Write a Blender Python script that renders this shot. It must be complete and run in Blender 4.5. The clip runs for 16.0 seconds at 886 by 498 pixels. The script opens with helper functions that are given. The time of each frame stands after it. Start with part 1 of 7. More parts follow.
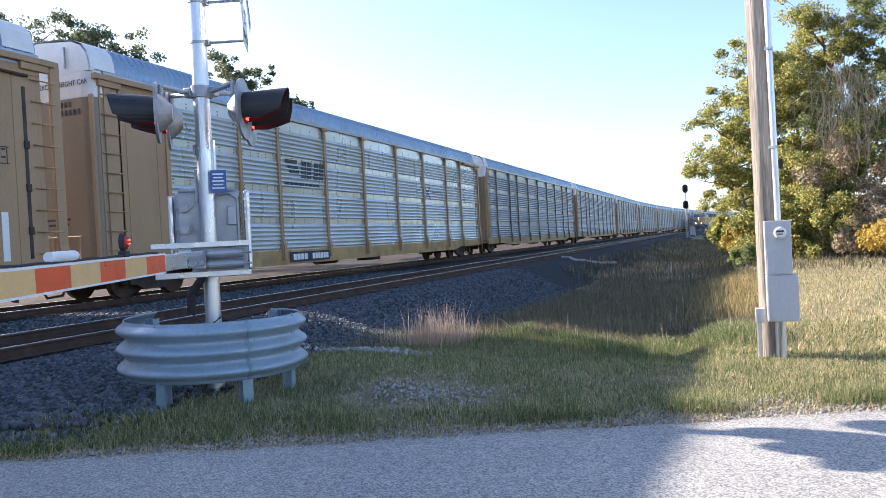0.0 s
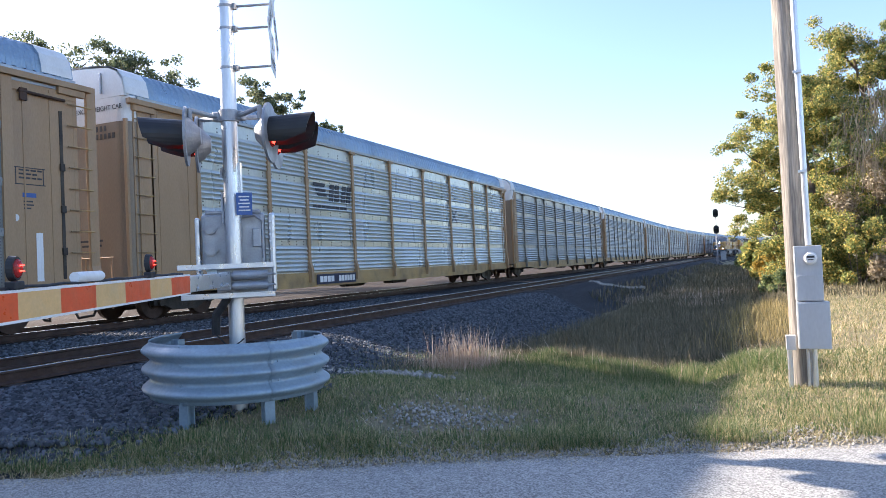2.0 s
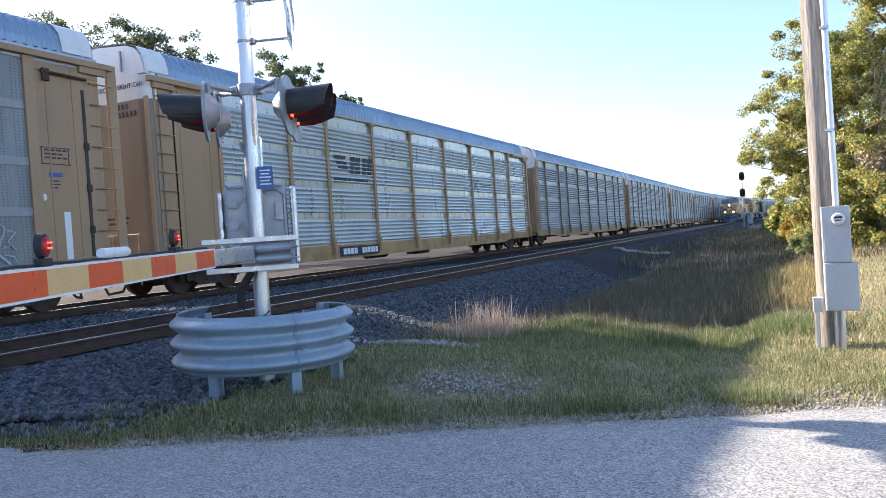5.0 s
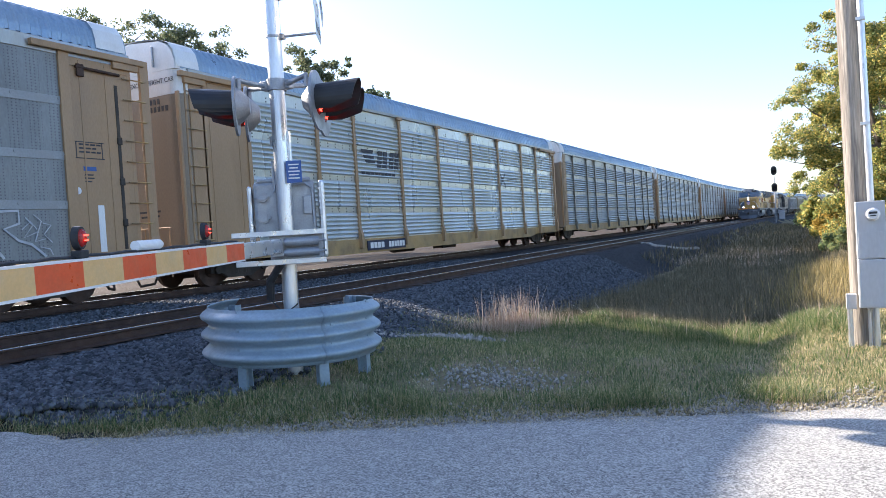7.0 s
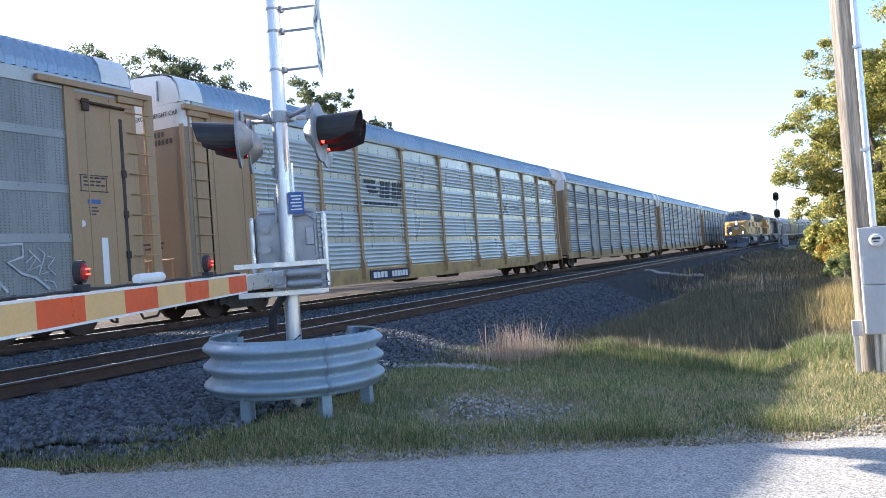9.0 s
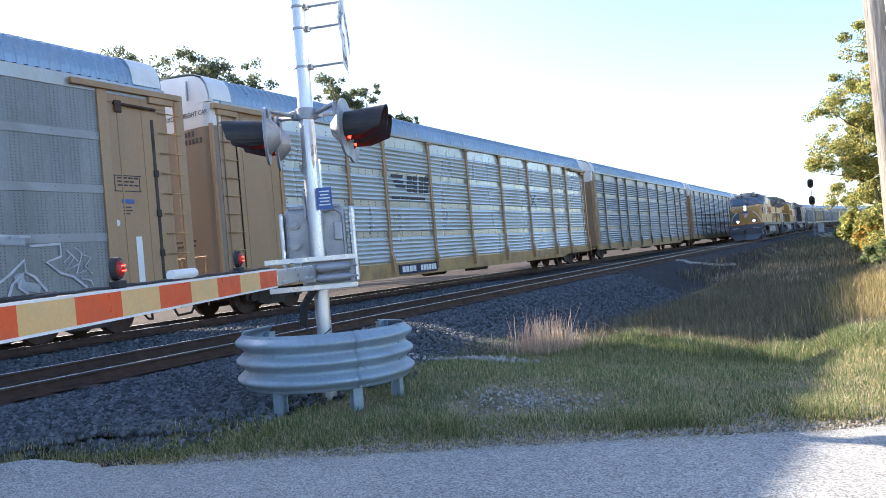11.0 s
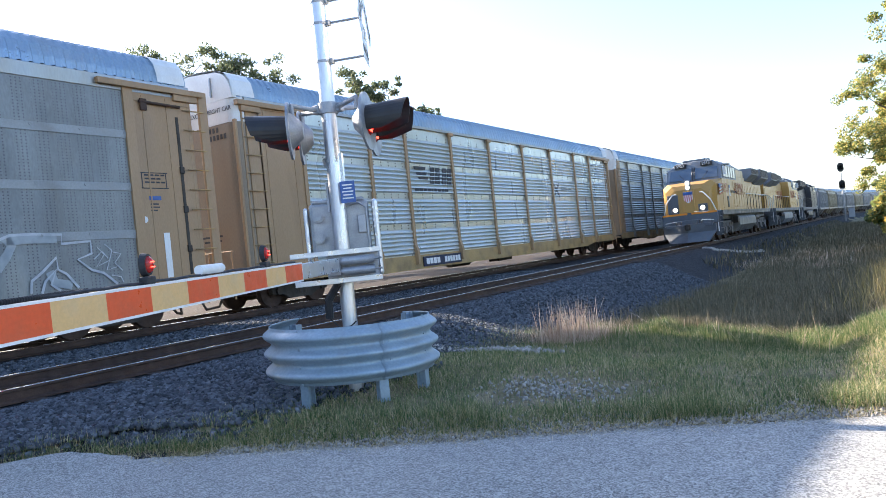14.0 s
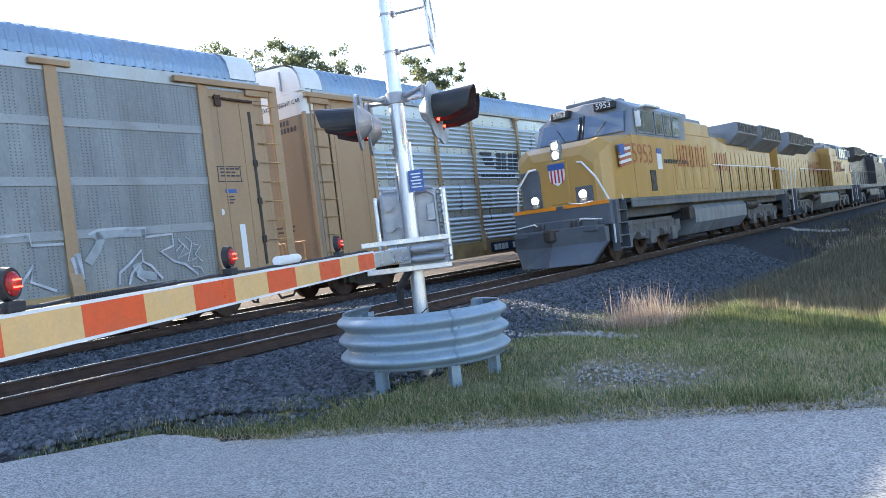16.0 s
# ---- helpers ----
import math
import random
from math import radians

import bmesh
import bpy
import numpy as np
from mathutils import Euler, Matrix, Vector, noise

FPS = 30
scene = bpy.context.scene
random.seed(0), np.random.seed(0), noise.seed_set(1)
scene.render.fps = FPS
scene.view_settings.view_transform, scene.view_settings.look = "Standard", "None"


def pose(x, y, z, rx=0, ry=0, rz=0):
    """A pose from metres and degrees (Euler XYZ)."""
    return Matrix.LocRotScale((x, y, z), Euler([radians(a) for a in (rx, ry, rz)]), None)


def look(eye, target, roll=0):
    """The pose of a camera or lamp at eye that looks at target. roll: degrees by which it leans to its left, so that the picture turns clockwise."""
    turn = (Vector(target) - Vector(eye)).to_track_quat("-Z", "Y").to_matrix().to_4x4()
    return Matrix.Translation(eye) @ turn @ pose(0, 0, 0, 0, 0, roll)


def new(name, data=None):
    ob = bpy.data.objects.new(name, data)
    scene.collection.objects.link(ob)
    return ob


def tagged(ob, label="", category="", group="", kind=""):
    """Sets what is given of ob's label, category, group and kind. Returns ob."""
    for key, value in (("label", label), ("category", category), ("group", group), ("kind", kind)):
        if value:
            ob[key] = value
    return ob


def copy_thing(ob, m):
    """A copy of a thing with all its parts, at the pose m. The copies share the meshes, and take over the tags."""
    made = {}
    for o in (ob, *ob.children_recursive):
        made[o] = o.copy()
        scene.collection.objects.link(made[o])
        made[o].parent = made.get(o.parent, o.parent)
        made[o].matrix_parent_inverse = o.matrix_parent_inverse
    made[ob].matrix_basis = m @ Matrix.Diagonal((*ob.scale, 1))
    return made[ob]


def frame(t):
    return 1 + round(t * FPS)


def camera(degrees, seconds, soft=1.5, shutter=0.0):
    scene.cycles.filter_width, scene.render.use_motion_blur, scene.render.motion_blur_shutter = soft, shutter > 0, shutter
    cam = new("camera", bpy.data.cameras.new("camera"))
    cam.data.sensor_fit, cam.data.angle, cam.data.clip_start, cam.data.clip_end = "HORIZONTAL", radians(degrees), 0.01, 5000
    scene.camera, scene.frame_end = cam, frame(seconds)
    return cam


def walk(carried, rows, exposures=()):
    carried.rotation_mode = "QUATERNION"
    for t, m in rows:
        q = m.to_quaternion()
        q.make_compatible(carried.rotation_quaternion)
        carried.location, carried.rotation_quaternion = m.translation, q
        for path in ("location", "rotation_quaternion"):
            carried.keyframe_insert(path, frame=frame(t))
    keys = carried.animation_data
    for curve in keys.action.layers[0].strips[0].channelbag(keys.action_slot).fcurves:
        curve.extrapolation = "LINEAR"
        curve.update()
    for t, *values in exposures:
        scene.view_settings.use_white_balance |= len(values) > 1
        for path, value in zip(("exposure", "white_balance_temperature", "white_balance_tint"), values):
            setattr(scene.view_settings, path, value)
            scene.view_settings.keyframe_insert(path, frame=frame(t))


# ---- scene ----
cam = camera(63.66, 16.0, soft=0.85)
PATH = [
    (0.0, -0.063, -0.01, 1.554, 89.22, 2.89, 21.39),
    (0.5, -0.061, -0.016, 1.554, 91.21, 2.54, 20.89),
    (1.0, -0.044, 0.024, 1.553, 91.13, 2.59, 21.65),
    (1.5, -0.023, 0.014, 1.551, 91.47, 2.38, 21.64),
    (2.0, -0.028, 0.019, 1.549, 91.2, 2.49, 23.58),
    (2.5, -0.018, 0.011, 1.546, 90.16, 3.26, 23.37),
    (3.0, -0.005, 0.013, 1.547, 90.39, 3.13, 23.88),
    (3.5, -0.01, 0.021, 1.539, 89.69, 3.53, 24.34),
    (4.0, -0.006, 0.009, 1.535, 89.91, 3.49, 24.26),
    (4.2, -0.016, 0.013, 1.536, 88.95, 3.93, 24.68),
    (6.3, -0.001, 0.027, 1.538, 88.92, 3.55, 26.24),
    (6.5, -0.008, 0.019, 1.537, 88.84, 3.82, 26.74),
    (7.0, -0.007, 0.005, 1.536, 88.59, 3.55, 27.55),
    (7.5, -0.027, 0.021, 1.539, 88.32, 3.64, 27.98),
    (8.0, -0.015, 0.041, 1.535, 88.63, 4.58, 25.39),
    (8.5, 0.01, 0.021, 1.538, 89.89, 5.13, 26.93),
    (9.0, 0.0, 0.013, 1.545, 90.92, 4.07, 27.81),
    (9.2, -0.01, 0.026, 1.544, 91.01, 4.03, 28.7),
    (11.3, 0.028, -0.011, 1.531, 90.25, 5.09, 30.15),
    (11.5, 0.024, -0.007, 1.543, 89.75, 5.32, 30.08),
    (12.0, 0.045, -0.025, 1.549, 90.26, 5.79, 31.1),
    (12.5, 0.031, -0.009, 1.538, 90.06, 5.78, 30.96),
    (13.0, 0.021, -0.004, 1.546, 90.05, 6.21, 31.9),
    (13.5, 0.018, 0.011, 1.542, 89.79, 5.86, 31.76),
    (14.0, 0.036, -0.018, 1.533, 90.09, 5.88, 32.06),
    (14.5, 0.042, -0.039, 1.547, 90.15, 6.39, 33.8),
    (15.0, 0.052, -0.037, 1.547, 89.98, 6.78, 34.33),
    (15.5, 0.038, -0.049, 1.541, 90.02, 6.7, 35.38),
    (16.0, 0.049, -0.068, 1.547, 89.56, 6.96, 37.48),
]
walk(cam, [(t, pose(x, y, z, a, b, c)) for t, x, y, z, a, b, c in PATH],
     exposures=[(0.0, 1.64, 5920, 20), (7.5, 1.71, 5920, 18), (12.0, 1.90, 5980, 17), (14.5, 2.02, 6050, 16), (16.0, 2.25, 6200, 15)])

# ---------------------------------------------------------------- light
SUN = Vector((-1.0, 0.095, 0.482)).normalized()
world = bpy.data.worlds.new("sky")
scene.world = world
world.use_nodes = True
wn = world.node_tree.nodes
sky = wn.new("ShaderNodeTexSky")
sky.sky_type = "NISHITA"
sky.sun_disc = False
sky.sun_elevation = math.asin(SUN.z)
sky.sun_rotation = math.atan2(SUN.x, SUN.y)
sky.air_density, sky.dust_density, sky.ozone_density = 1.0, 1.2, 1.8
wn["Background"].inputs["Strength"].default_value = 0.112
world.node_tree.links.new(sky.outputs[0], wn["Background"].inputs[0])
lamp = bpy.data.lights.new("sun", "SUN")
lamp.energy, lamp.angle, lamp.color = 5.0, radians(0.55), (1.0, 0.87, 0.66)
sun = new("sun", lamp)
sun.matrix_world = look(SUN * 80, (0, 0, 0))
scene.view_settings.exposure = 0.0

# ---------------------------------------------------------------- materials


def mat(name, base, rough=0.6, metal=0.0, second=None, scale=3.0, mix=0.5, grain=0.0, gscale=60.0, bump=0.0, bscale=40.0,
        streak=1.0, dirt=None, dscale=1.2, dmix=0.0, rnd=0.0, island=0.0, rvar=0.15, coat=0.0, speck=0.0, sscale=60.0):
    """A surface with two scales of variation: broad patches of a second colour, fine grain, stains, relief."""
    m = bpy.data.materials.new(name)
    m.use_nodes = True
    nt = m.node_tree
    n, l = nt.nodes, nt.links
    bsdf = n["Principled BSDF"]
    bsdf.inputs["Metallic"].default_value = metal
    if coat:
        bsdf.inputs["Coat Weight"].default_value = coat
    tc = n.new("ShaderNodeTexCoord")
    mp = n.new("ShaderNodeMapping")
    mp.inputs["Scale"].default_value = (1, 1, 1.0 / streak)
    l.new(tc.outputs["Object"], mp.inputs[0])

    def tex(sc, detail=4.0):
        t = n.new("ShaderNodeTexNoise")
        t.inputs["Scale"].default_value = sc
        t.inputs["Detail"].default_value = detail
        l.new(mp.outputs[0], t.inputs["Vector"])
        return t.outputs["Fac"]

    def ramp(fac, lo, hi, to=1.0):
        r = n.new("ShaderNodeMapRange")
        for i, v in ((1, lo), (2, hi), (3, 0.0), (4, to)):
            r.inputs[i].default_value = v
        l.new(fac, r.inputs[0])
        return r.outputs[0]

    def blend(fac, a, b, kind="MIX"):
        x = n.new("ShaderNodeMix")
        x.data_type, x.blend_type = "RGBA", kind
        for sock, v in ((x.inputs[0], fac), (x.inputs[6], a), (x.inputs[7], b)):
            if isinstance(v, (int, float)):
                sock.default_value = v
            elif isinstance(v, (tuple, list)):
                sock.default_value = (*v, 1)
            else:
                l.new(v, sock)
        return x.outputs[2]
    second = second or tuple(c * 0.72 for c in base)
    col = blend(ramp(tex(scale), 0.38, 0.66, mix), base, second)
    if dmix:
        col = blend(ramp(tex(dscale, 6.0), 0.5, 0.72, dmix), col, dirt)
    if grain:
        g = n.new("ShaderNodeMapRange")
        for i, v in ((1, 0.3), (2, 0.7), (3, 1 - grain), (4, 1 + grain)):
            g.inputs[i].default_value = v
        l.new(tex(gscale, 3.0), g.inputs[0])
        vv = n.new("ShaderNodeVectorMath")
        vv.operation = "SCALE"
        l.new(col, vv.inputs[0])
        l.new(g.outputs[0], vv.inputs[3])
        col = vv.outputs[0]
    if speck:
        vo = n.new("ShaderNodeTexVoronoi")
        vo.inputs["Scale"].default_value = sscale
        l.new(mp.outputs[0], vo.inputs["Vector"])
        sp = n.new("ShaderNodeSeparateColor")
        l.new(vo.outputs["Color"], sp.inputs[0])
        g = n.new("ShaderNodeMapRange")
        for i, v in ((1, 0.0), (2, 1.0), (3, 1 - speck), (4, 1 + speck)):
            g.inputs[i].default_value = v
        l.new(sp.outputs[0], g.inputs[0])
        vv = n.new("ShaderNodeVectorMath")
        vv.operation = "SCALE"
        l.new(col, vv.inputs[0])
        l.new(g.outputs[0], vv.inputs[3])
        col = vv.outputs[0]
    if rnd or island:
        if island:
            src = n.new("ShaderNodeNewGeometry").outputs["Random Per Island"]
        else:
            src = n.new("ShaderNodeObjectInfo").outputs["Random"]
        amount = rnd or island
        g = n.new("ShaderNodeMapRange")
        for i, v in ((1, 0.0), (2, 1.0), (3, 1 - amount), (4, 1 + amount)):
            g.inputs[i].default_value = v
        l.new(src, g.inputs[0])
        vv = n.new("ShaderNodeVectorMath")
        vv.operation = "SCALE"
        l.new(col, vv.inputs[0])
        l.new(g.outputs[0], vv.inputs[3])
        col = vv.outputs[0]
    l.new(col, bsdf.inputs["Base Color"])
    r = n.new("ShaderNodeMapRange")
    for i, v in ((1, 0.3), (2, 0.7), (3, max(0.03, rough - rvar)), (4, min(1.0, rough + rvar))):
        r.inputs[i].default_value = v
    l.new(tex(scale * 2.3), r.inputs[0])
    l.new(r.outputs[0], bsdf.inputs["Roughness"])
    if bump:
        b = n.new("ShaderNodeBump")
        b.inputs["Strength"].default_value = 1.0
        b.inputs["Distance"].default_value = bump
        l.new(tex(bscale, 5.0), b.inputs["Height"])
        l.new(b.outputs[0], bsdf.inputs["Normal"])
    return m


def two_tone(name, stops, rough=0.7, trans=0.0):
    """Leaves and blades: each separate blade takes its own colour out of a range."""
    m = bpy.data.materials.new(name)
    m.use_nodes = True
    n, l = m.node_tree.nodes, m.node_tree.links
    bsdf = n["Principled BSDF"]
    geo = n.new("ShaderNodeNewGeometry")
    r = n.new("ShaderNodeValToRGB")
    el = r.color_ramp.elements
    el[0].position, el[0].color = stops[0][0], (*stops[0][1], 1)
    el[1].position, el[1].color = stops[-1][0], (*stops[-1][1], 1)
    for p, c in stops[1:-1]:
        e = el.new(p)
        e.color = (*c, 1)
    l.new(geo.outputs["Random Per Island"], r.inputs[0])
    l.new(r.outputs[0], bsdf.inputs["Base Color"])
    bsdf.inputs["Roughness"].default_value = rough
    bsdf.inputs["Specular IOR Level"].default_value = 0.3
    if trans:
        tr = n.new("ShaderNodeBsdfTranslucent")
        l.new(r.outputs[0], tr.inputs[0])
        mx = n.new("ShaderNodeMixShader")
        mx.inputs[0].default_value = trans
        l.new(bsdf.outputs[0], mx.inputs[1])
        l.new(tr.outputs[0], mx.inputs[2])
        l.new(mx.outputs[0], n["Material Output"].inputs[0])
    return m


def glow(name, color, strength):
    m = bpy.data.materials.new(name)
    m.use_nodes = True
    b = m.node_tree.nodes["Principled BSDF"]
    b.inputs["Base Color"].default_value = (*color, 1)
    b.inputs["Emission Color"].default_value = (*color, 1)
    b.inputs["Emission Strength"].default_value = strength
    b.inputs["Roughness"].default_value = 0.3
    return m


def perforated(name, base, metal, rough):
    """Sheet steel with upright columns of small punched holes."""
    m = mat(name, base, rough, metal, scale=0.8, mix=0.5, grain=0.1, gscale=30, streak=3, dirt=(0.16, 0.14, 0.11), dmix=0.35)
    n, l = m.node_tree.nodes, m.node_tree.links
    bsdf = n["Principled BSDF"]
    old = bsdf.inputs["Base Color"].links[0].from_socket
    tc = n.new("ShaderNodeTexCoord")
    sep = n.new("ShaderNodeSeparateXYZ")
    l.new(tc.outputs["Object"], sep.inputs[0])

    def math_(op, a, b=None):
        k = n.new("ShaderNodeMath")
        k.operation = op
        for i, v in ((0, a), (1, b)):
            if v is None:
                continue
            if isinstance(v, (int, float)):
                k.inputs[i].default_value = v
            else:
                l.new(v, k.inputs[i])
        return k.outputs[0]
    u = math_("SUBTRACT", math_("FRACT", math_("MULTIPLY", sep.outputs[1], 1 / 0.085)), 0.5)
    v = math_("SUBTRACT", math_("FRACT", math_("MULTIPLY", sep.outputs[2], 1 / 0.062)), 0.5)
    rr = math_("ADD", math_("MULTIPLY", u, u), math_("MULTIPLY", math_("MULTIPLY", v, v), 0.6))
    hole = math_("LESS_THAN", rr, 0.03)
    band = math_("LESS_THAN", math_("FRACT", math_("MULTIPLY", sep.outputs[1], 1 / 0.42)), 0.62)
    fac = math_("MULTIPLY", hole, band)
    x = n.new("ShaderNodeMix")
    x.data_type = "RGBA"
    l.new(fac, x.inputs[0])
    l.new(old, x.inputs[6])
    x.inputs[7].default_value = (0.11, 0.11, 0.12, 1)
    l.new(x.outputs[2], bsdf.inputs["Base Color"])
    return m


M = dict(
    perf_band=mat("grey_joint_band", (0.29, 0.305, 0.31), 0.5, 0.2, (0.25, 0.265, 0.27), 1.0, 0.8, 0.08, 30, 0, 20, 1, (0.2, 0.18, 0.15), 1.5, 0.4),
    rubble=mat("pale_rubble", (0.37, 0.35, 0.31), 0.9, 0, (0.27, 0.255, 0.225), 8, 0.7, 0.15, 60, 0.002, 90, island=0.35),
    truck=mat("dusty_truck_grey", (0.15, 0.145, 0.14), 0.7, 0.1, (0.09, 0.085, 0.08), 3, 0.8, 0.15, 30, 0.001, 30),
    pilot=mat("dark_grey_paint", (0.105, 0.12, 0.14), 0.5, 0, (0.075, 0.085, 0.10), 1.4, 0.8, 0.08, 40, 0, 20, 2, (0.14, 0.12, 0.10), 2, 0.4),
    name_red=mat("faded_red_lettering", (0.34, 0.07, 0.035), 0.5, 0, (0.40, 0.16, 0.05), 3, 0.8),
    tan=mat("tan_paint", (0.375, 0.238, 0.123), 0.5, 0, (0.325, 0.205, 0.104), 0.7, 0.7, 0.08, 50, 0.0006, 20, 4, (0.20, 0.12, 0.06), 1.5, 0.35),
    # tan again, darker and browner: the shade of the car ends is in the colour
    tan_end=mat("brown_tan_paint", (0.26, 0.20, 0.135), 0.5, 0, (0.21, 0.16, 0.105), 0.7, 0.7, 0.08, 50, 0.0006, 20, 4, (0.2, 0.12, 0.06), 1.5, 0.3),
    yellow_sill=mat("weathered_yellow_paint", (0.43, 0.28, 0.11), 0.55, 0, (0.31, 0.205, 0.095), 1.1, 0.8, 0.12, 40, 0.0008, 20, 1, (0.10, 0.07, 0.05), 2.0, 0.5),
    zinc=mat("galvanised_sheet", (0.64, 0.67, 0.66), 0.30, 0.62, (0.56, 0.58, 0.52), 0.5, 0.7, 0.06, 25, 0.0, 20, 3.5, (0.46, 0.45, 0.33), 0.9, 0.35, rvar=0.05),
    zinc_dull=mat("dull_galvanised_sheet", (0.33, 0.36, 0.39), 0.38, 0.65, (0.36, 0.36, 0.33), 0.5, 0.9, 0.06, 25, 0.0, 20, 3.5, (0.30, 0.24, 0.16), 0.9, 0.5, rvar=0.05),
    roof=mat("galvanised_roof", (0.31, 0.40, 0.48), 0.40, 0.6, (0.26, 0.34, 0.41), 0.6, 0.8, 0.06, 20, 0.0, 20, 1, (0.35, 0.33, 0.30), 1.0, 0.4),
    perf=perforated("perforated_sheet", (0.225, 0.24, 0.24), 0.25, 0.5),
    white=mat("white_paint", (0.78, 0.78, 0.76), 0.5, 0, (0.66, 0.65, 0.62), 1.2, 0.6, 0.05, 40, 0, 20, 3, (0.4, 0.36, 0.3), 2, 0.25),
    black=mat("black_paint", (0.018, 0.018, 0.02), 0.5, 0, (0.035, 0.033, 0.03), 2, 0.6),
    ink=mat("dark_lettering", (0.03, 0.03, 0.035), 0.6, 0, (0.06, 0.06, 0.06), 4, 0.6),
    navy=mat("navy_plate", (0.012, 0.018, 0.05), 0.45, 0, (0.02, 0.03, 0.07), 2, 0.5),
    dark_steel=mat("dirty_black_steel", (0.035, 0.03, 0.027), 0.65, 0.2, (0.07, 0.055, 0.04), 2, 0.8, 0.2, 30, 0.002, 20),
    rust=mat("rusty_steel", (0.075, 0.042, 0.028), 0.75, 0.2, (0.045, 0.027, 0.02), 3, 0.8, 0.2, 60, 0.001, 60),
    railhead=mat("worn_rail_steel", (0.55, 0.54, 0.52), 0.22, 0.95, (0.40, 0.38, 0.36), 3, 0.6, 0.05, 60),
    tie=mat("weathered_tie_wood", (0.055, 0.042, 0.033), 0.9, 0, (0.085, 0.07, 0.058), 2.5, 0.7, 0.25, 40, 0.004, 30, 1, rnd=0.35),
    ballast=mat("ballast_bed", (0.044, 0.045, 0.048), 0.9, 0, (0.024, 0.024, 0.026), 26, 0.8, 0.3, 45, 0.05, 22, speck=0.6, sscale=22),
    stone=mat("ballast_stone", (0.108, 0.117, 0.128), 0.85, 0, (0.06, 0.065, 0.072), 8, 0.7, 0.15, 60, 0.002, 90, island=0.6),
    soil=mat("dry_soil_and_thatch", (0.25, 0.21, 0.125), 0.95, 0, (0.14, 0.13, 0.07), 1.7, 0.9, 0.35, 30, 0.025, 25, 1, (0.28, 0.23, 0.15), 0.6, 0.6),
    road=mat("chip_seal_asphalt", (0.315, 0.312, 0.288), 0.9, 0, (0.265, 0.263, 0.242), 0.7, 0.7, 0.10, 14, 0.004, 150, 1, (0.36, 0.352, 0.32), 1.6, 0.5, speck=0.6, sscale=105),
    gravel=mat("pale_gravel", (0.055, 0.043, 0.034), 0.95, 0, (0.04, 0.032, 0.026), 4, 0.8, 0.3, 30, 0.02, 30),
    galv=mat("galvanised_guardrail", (0.30, 0.38, 0.44), 0.5, 0.3, (0.23, 0.30, 0.35), 3, 0.7, 0.08, 35, 0.0005, 60, 1, (0.30, 0.29, 0.27), 4, 0.35),
    alu=mat("brushed_aluminium", (0.66, 0.67, 0.69), 0.36, 0.8, (0.55, 0.56, 0.58), 4, 0.6, 0.05, 80, 0, 20, 5),
    alu_grey=mat("grey_cast_aluminium", (0.36, 0.37, 0.39), 0.5, 0.5, (0.28, 0.29, 0.30), 5, 0.7, 0.08, 60, 0.0006, 70),
    box_grey=mat("grey_enamel_box", (0.50, 0.51, 0.52), 0.45, 0.0, (0.44, 0.45, 0.46), 3, 0.6, 0.04, 50, 0, 20, 3, (0.35, 0.30, 0.25), 3, 0.2),
    pole=mat("weathered_pole_wood", (0.33, 0.30, 0.255), 0.9, 0, (0.17, 0.152, 0.13), 11, 1.0, 0.35, 70, 0.010, 34, 16, (0.09, 0.075, 0.06), 5.0, 0.6),
    red=mat("reflective_red", (0.75, 0.10, 0.025), 0.4, 0, (0.65, 0.10, 0.03), 5, 0.6, 0.05, 60, dirt=(0.45, 0.12, 0.05), dscale=6, dmix=0.3),
    cream=mat("aged_reflective_white", (0.72, 0.45, 0.185), 0.45, 0, (0.66, 0.41, 0.165), 5, 0.6, 0.05, 60, dirt=(0.5, 0.42, 0.28), dscale=6, dmix=0.3),
    led=glow("lit_red_lens", (1.0, 0.05, 0.025), 2.2),
    lens=mat("red_lens", (0.35, 0.02, 0.015), 0.2, 0, (0.25, 0.015, 0.01), 6, 0.5),
    headlight=glow("lit_headlight", (1.0, 0.80, 0.50), 10.0),
    up_yellow=mat("loco_yellow_paint", (0.47, 0.268, 0.066), 0.42, 0, (0.41, 0.235, 0.06), 0.9, 0.6, 0.05, 40, 0, 20, 3, (0.25, 0.17, 0.06), 1.6, 0.3, coat=0.15),
    up_grey=mat("loco_grey_paint", (0.20, 0.22, 0.245), 0.45, 0, (0.16, 0.175, 0.195), 1.2, 0.7, 0.06, 40, 0, 20, 3, (0.10, 0.09, 0.08), 2, 0.4),
    loco_dark=mat("loco_black_paint", (0.035, 0.035, 0.04), 0.42, 0, (0.055, 0.053, 0.05), 1.0, 0.7),
    red_stripe=mat("red_lettering", (0.55, 0.03, 0.02), 0.45, 0, (0.45, 0.03, 0.02), 4, 0.5),
    orange=mat("orange_stripe", (0.85, 0.28, 0.02), 0.4, 0, (0.75, 0.25, 0.02), 4, 0.5),
    glass=mat("sky_tinted_glass", (0.14, 0.18, 0.22), 0.08, 0.45, (0.10, 0.13, 0.165), 2, 0.5, rvar=0.04),
    rib_grey=mat("grey_tan_rib_paint", (0.25, 0.23, 0.185), 0.55, 0.1, (0.20, 0.185, 0.15), 0.8, 0.7, 0.08, 40, 0, 20, 3, (0.16, 0.13, 0.09), 1.4, 0.4),
    spray_fill=mat("thin_white_spray", (0.36, 0.39, 0.40), 0.7, 0, (0.27, 0.295, 0.30), 5, 0.8),
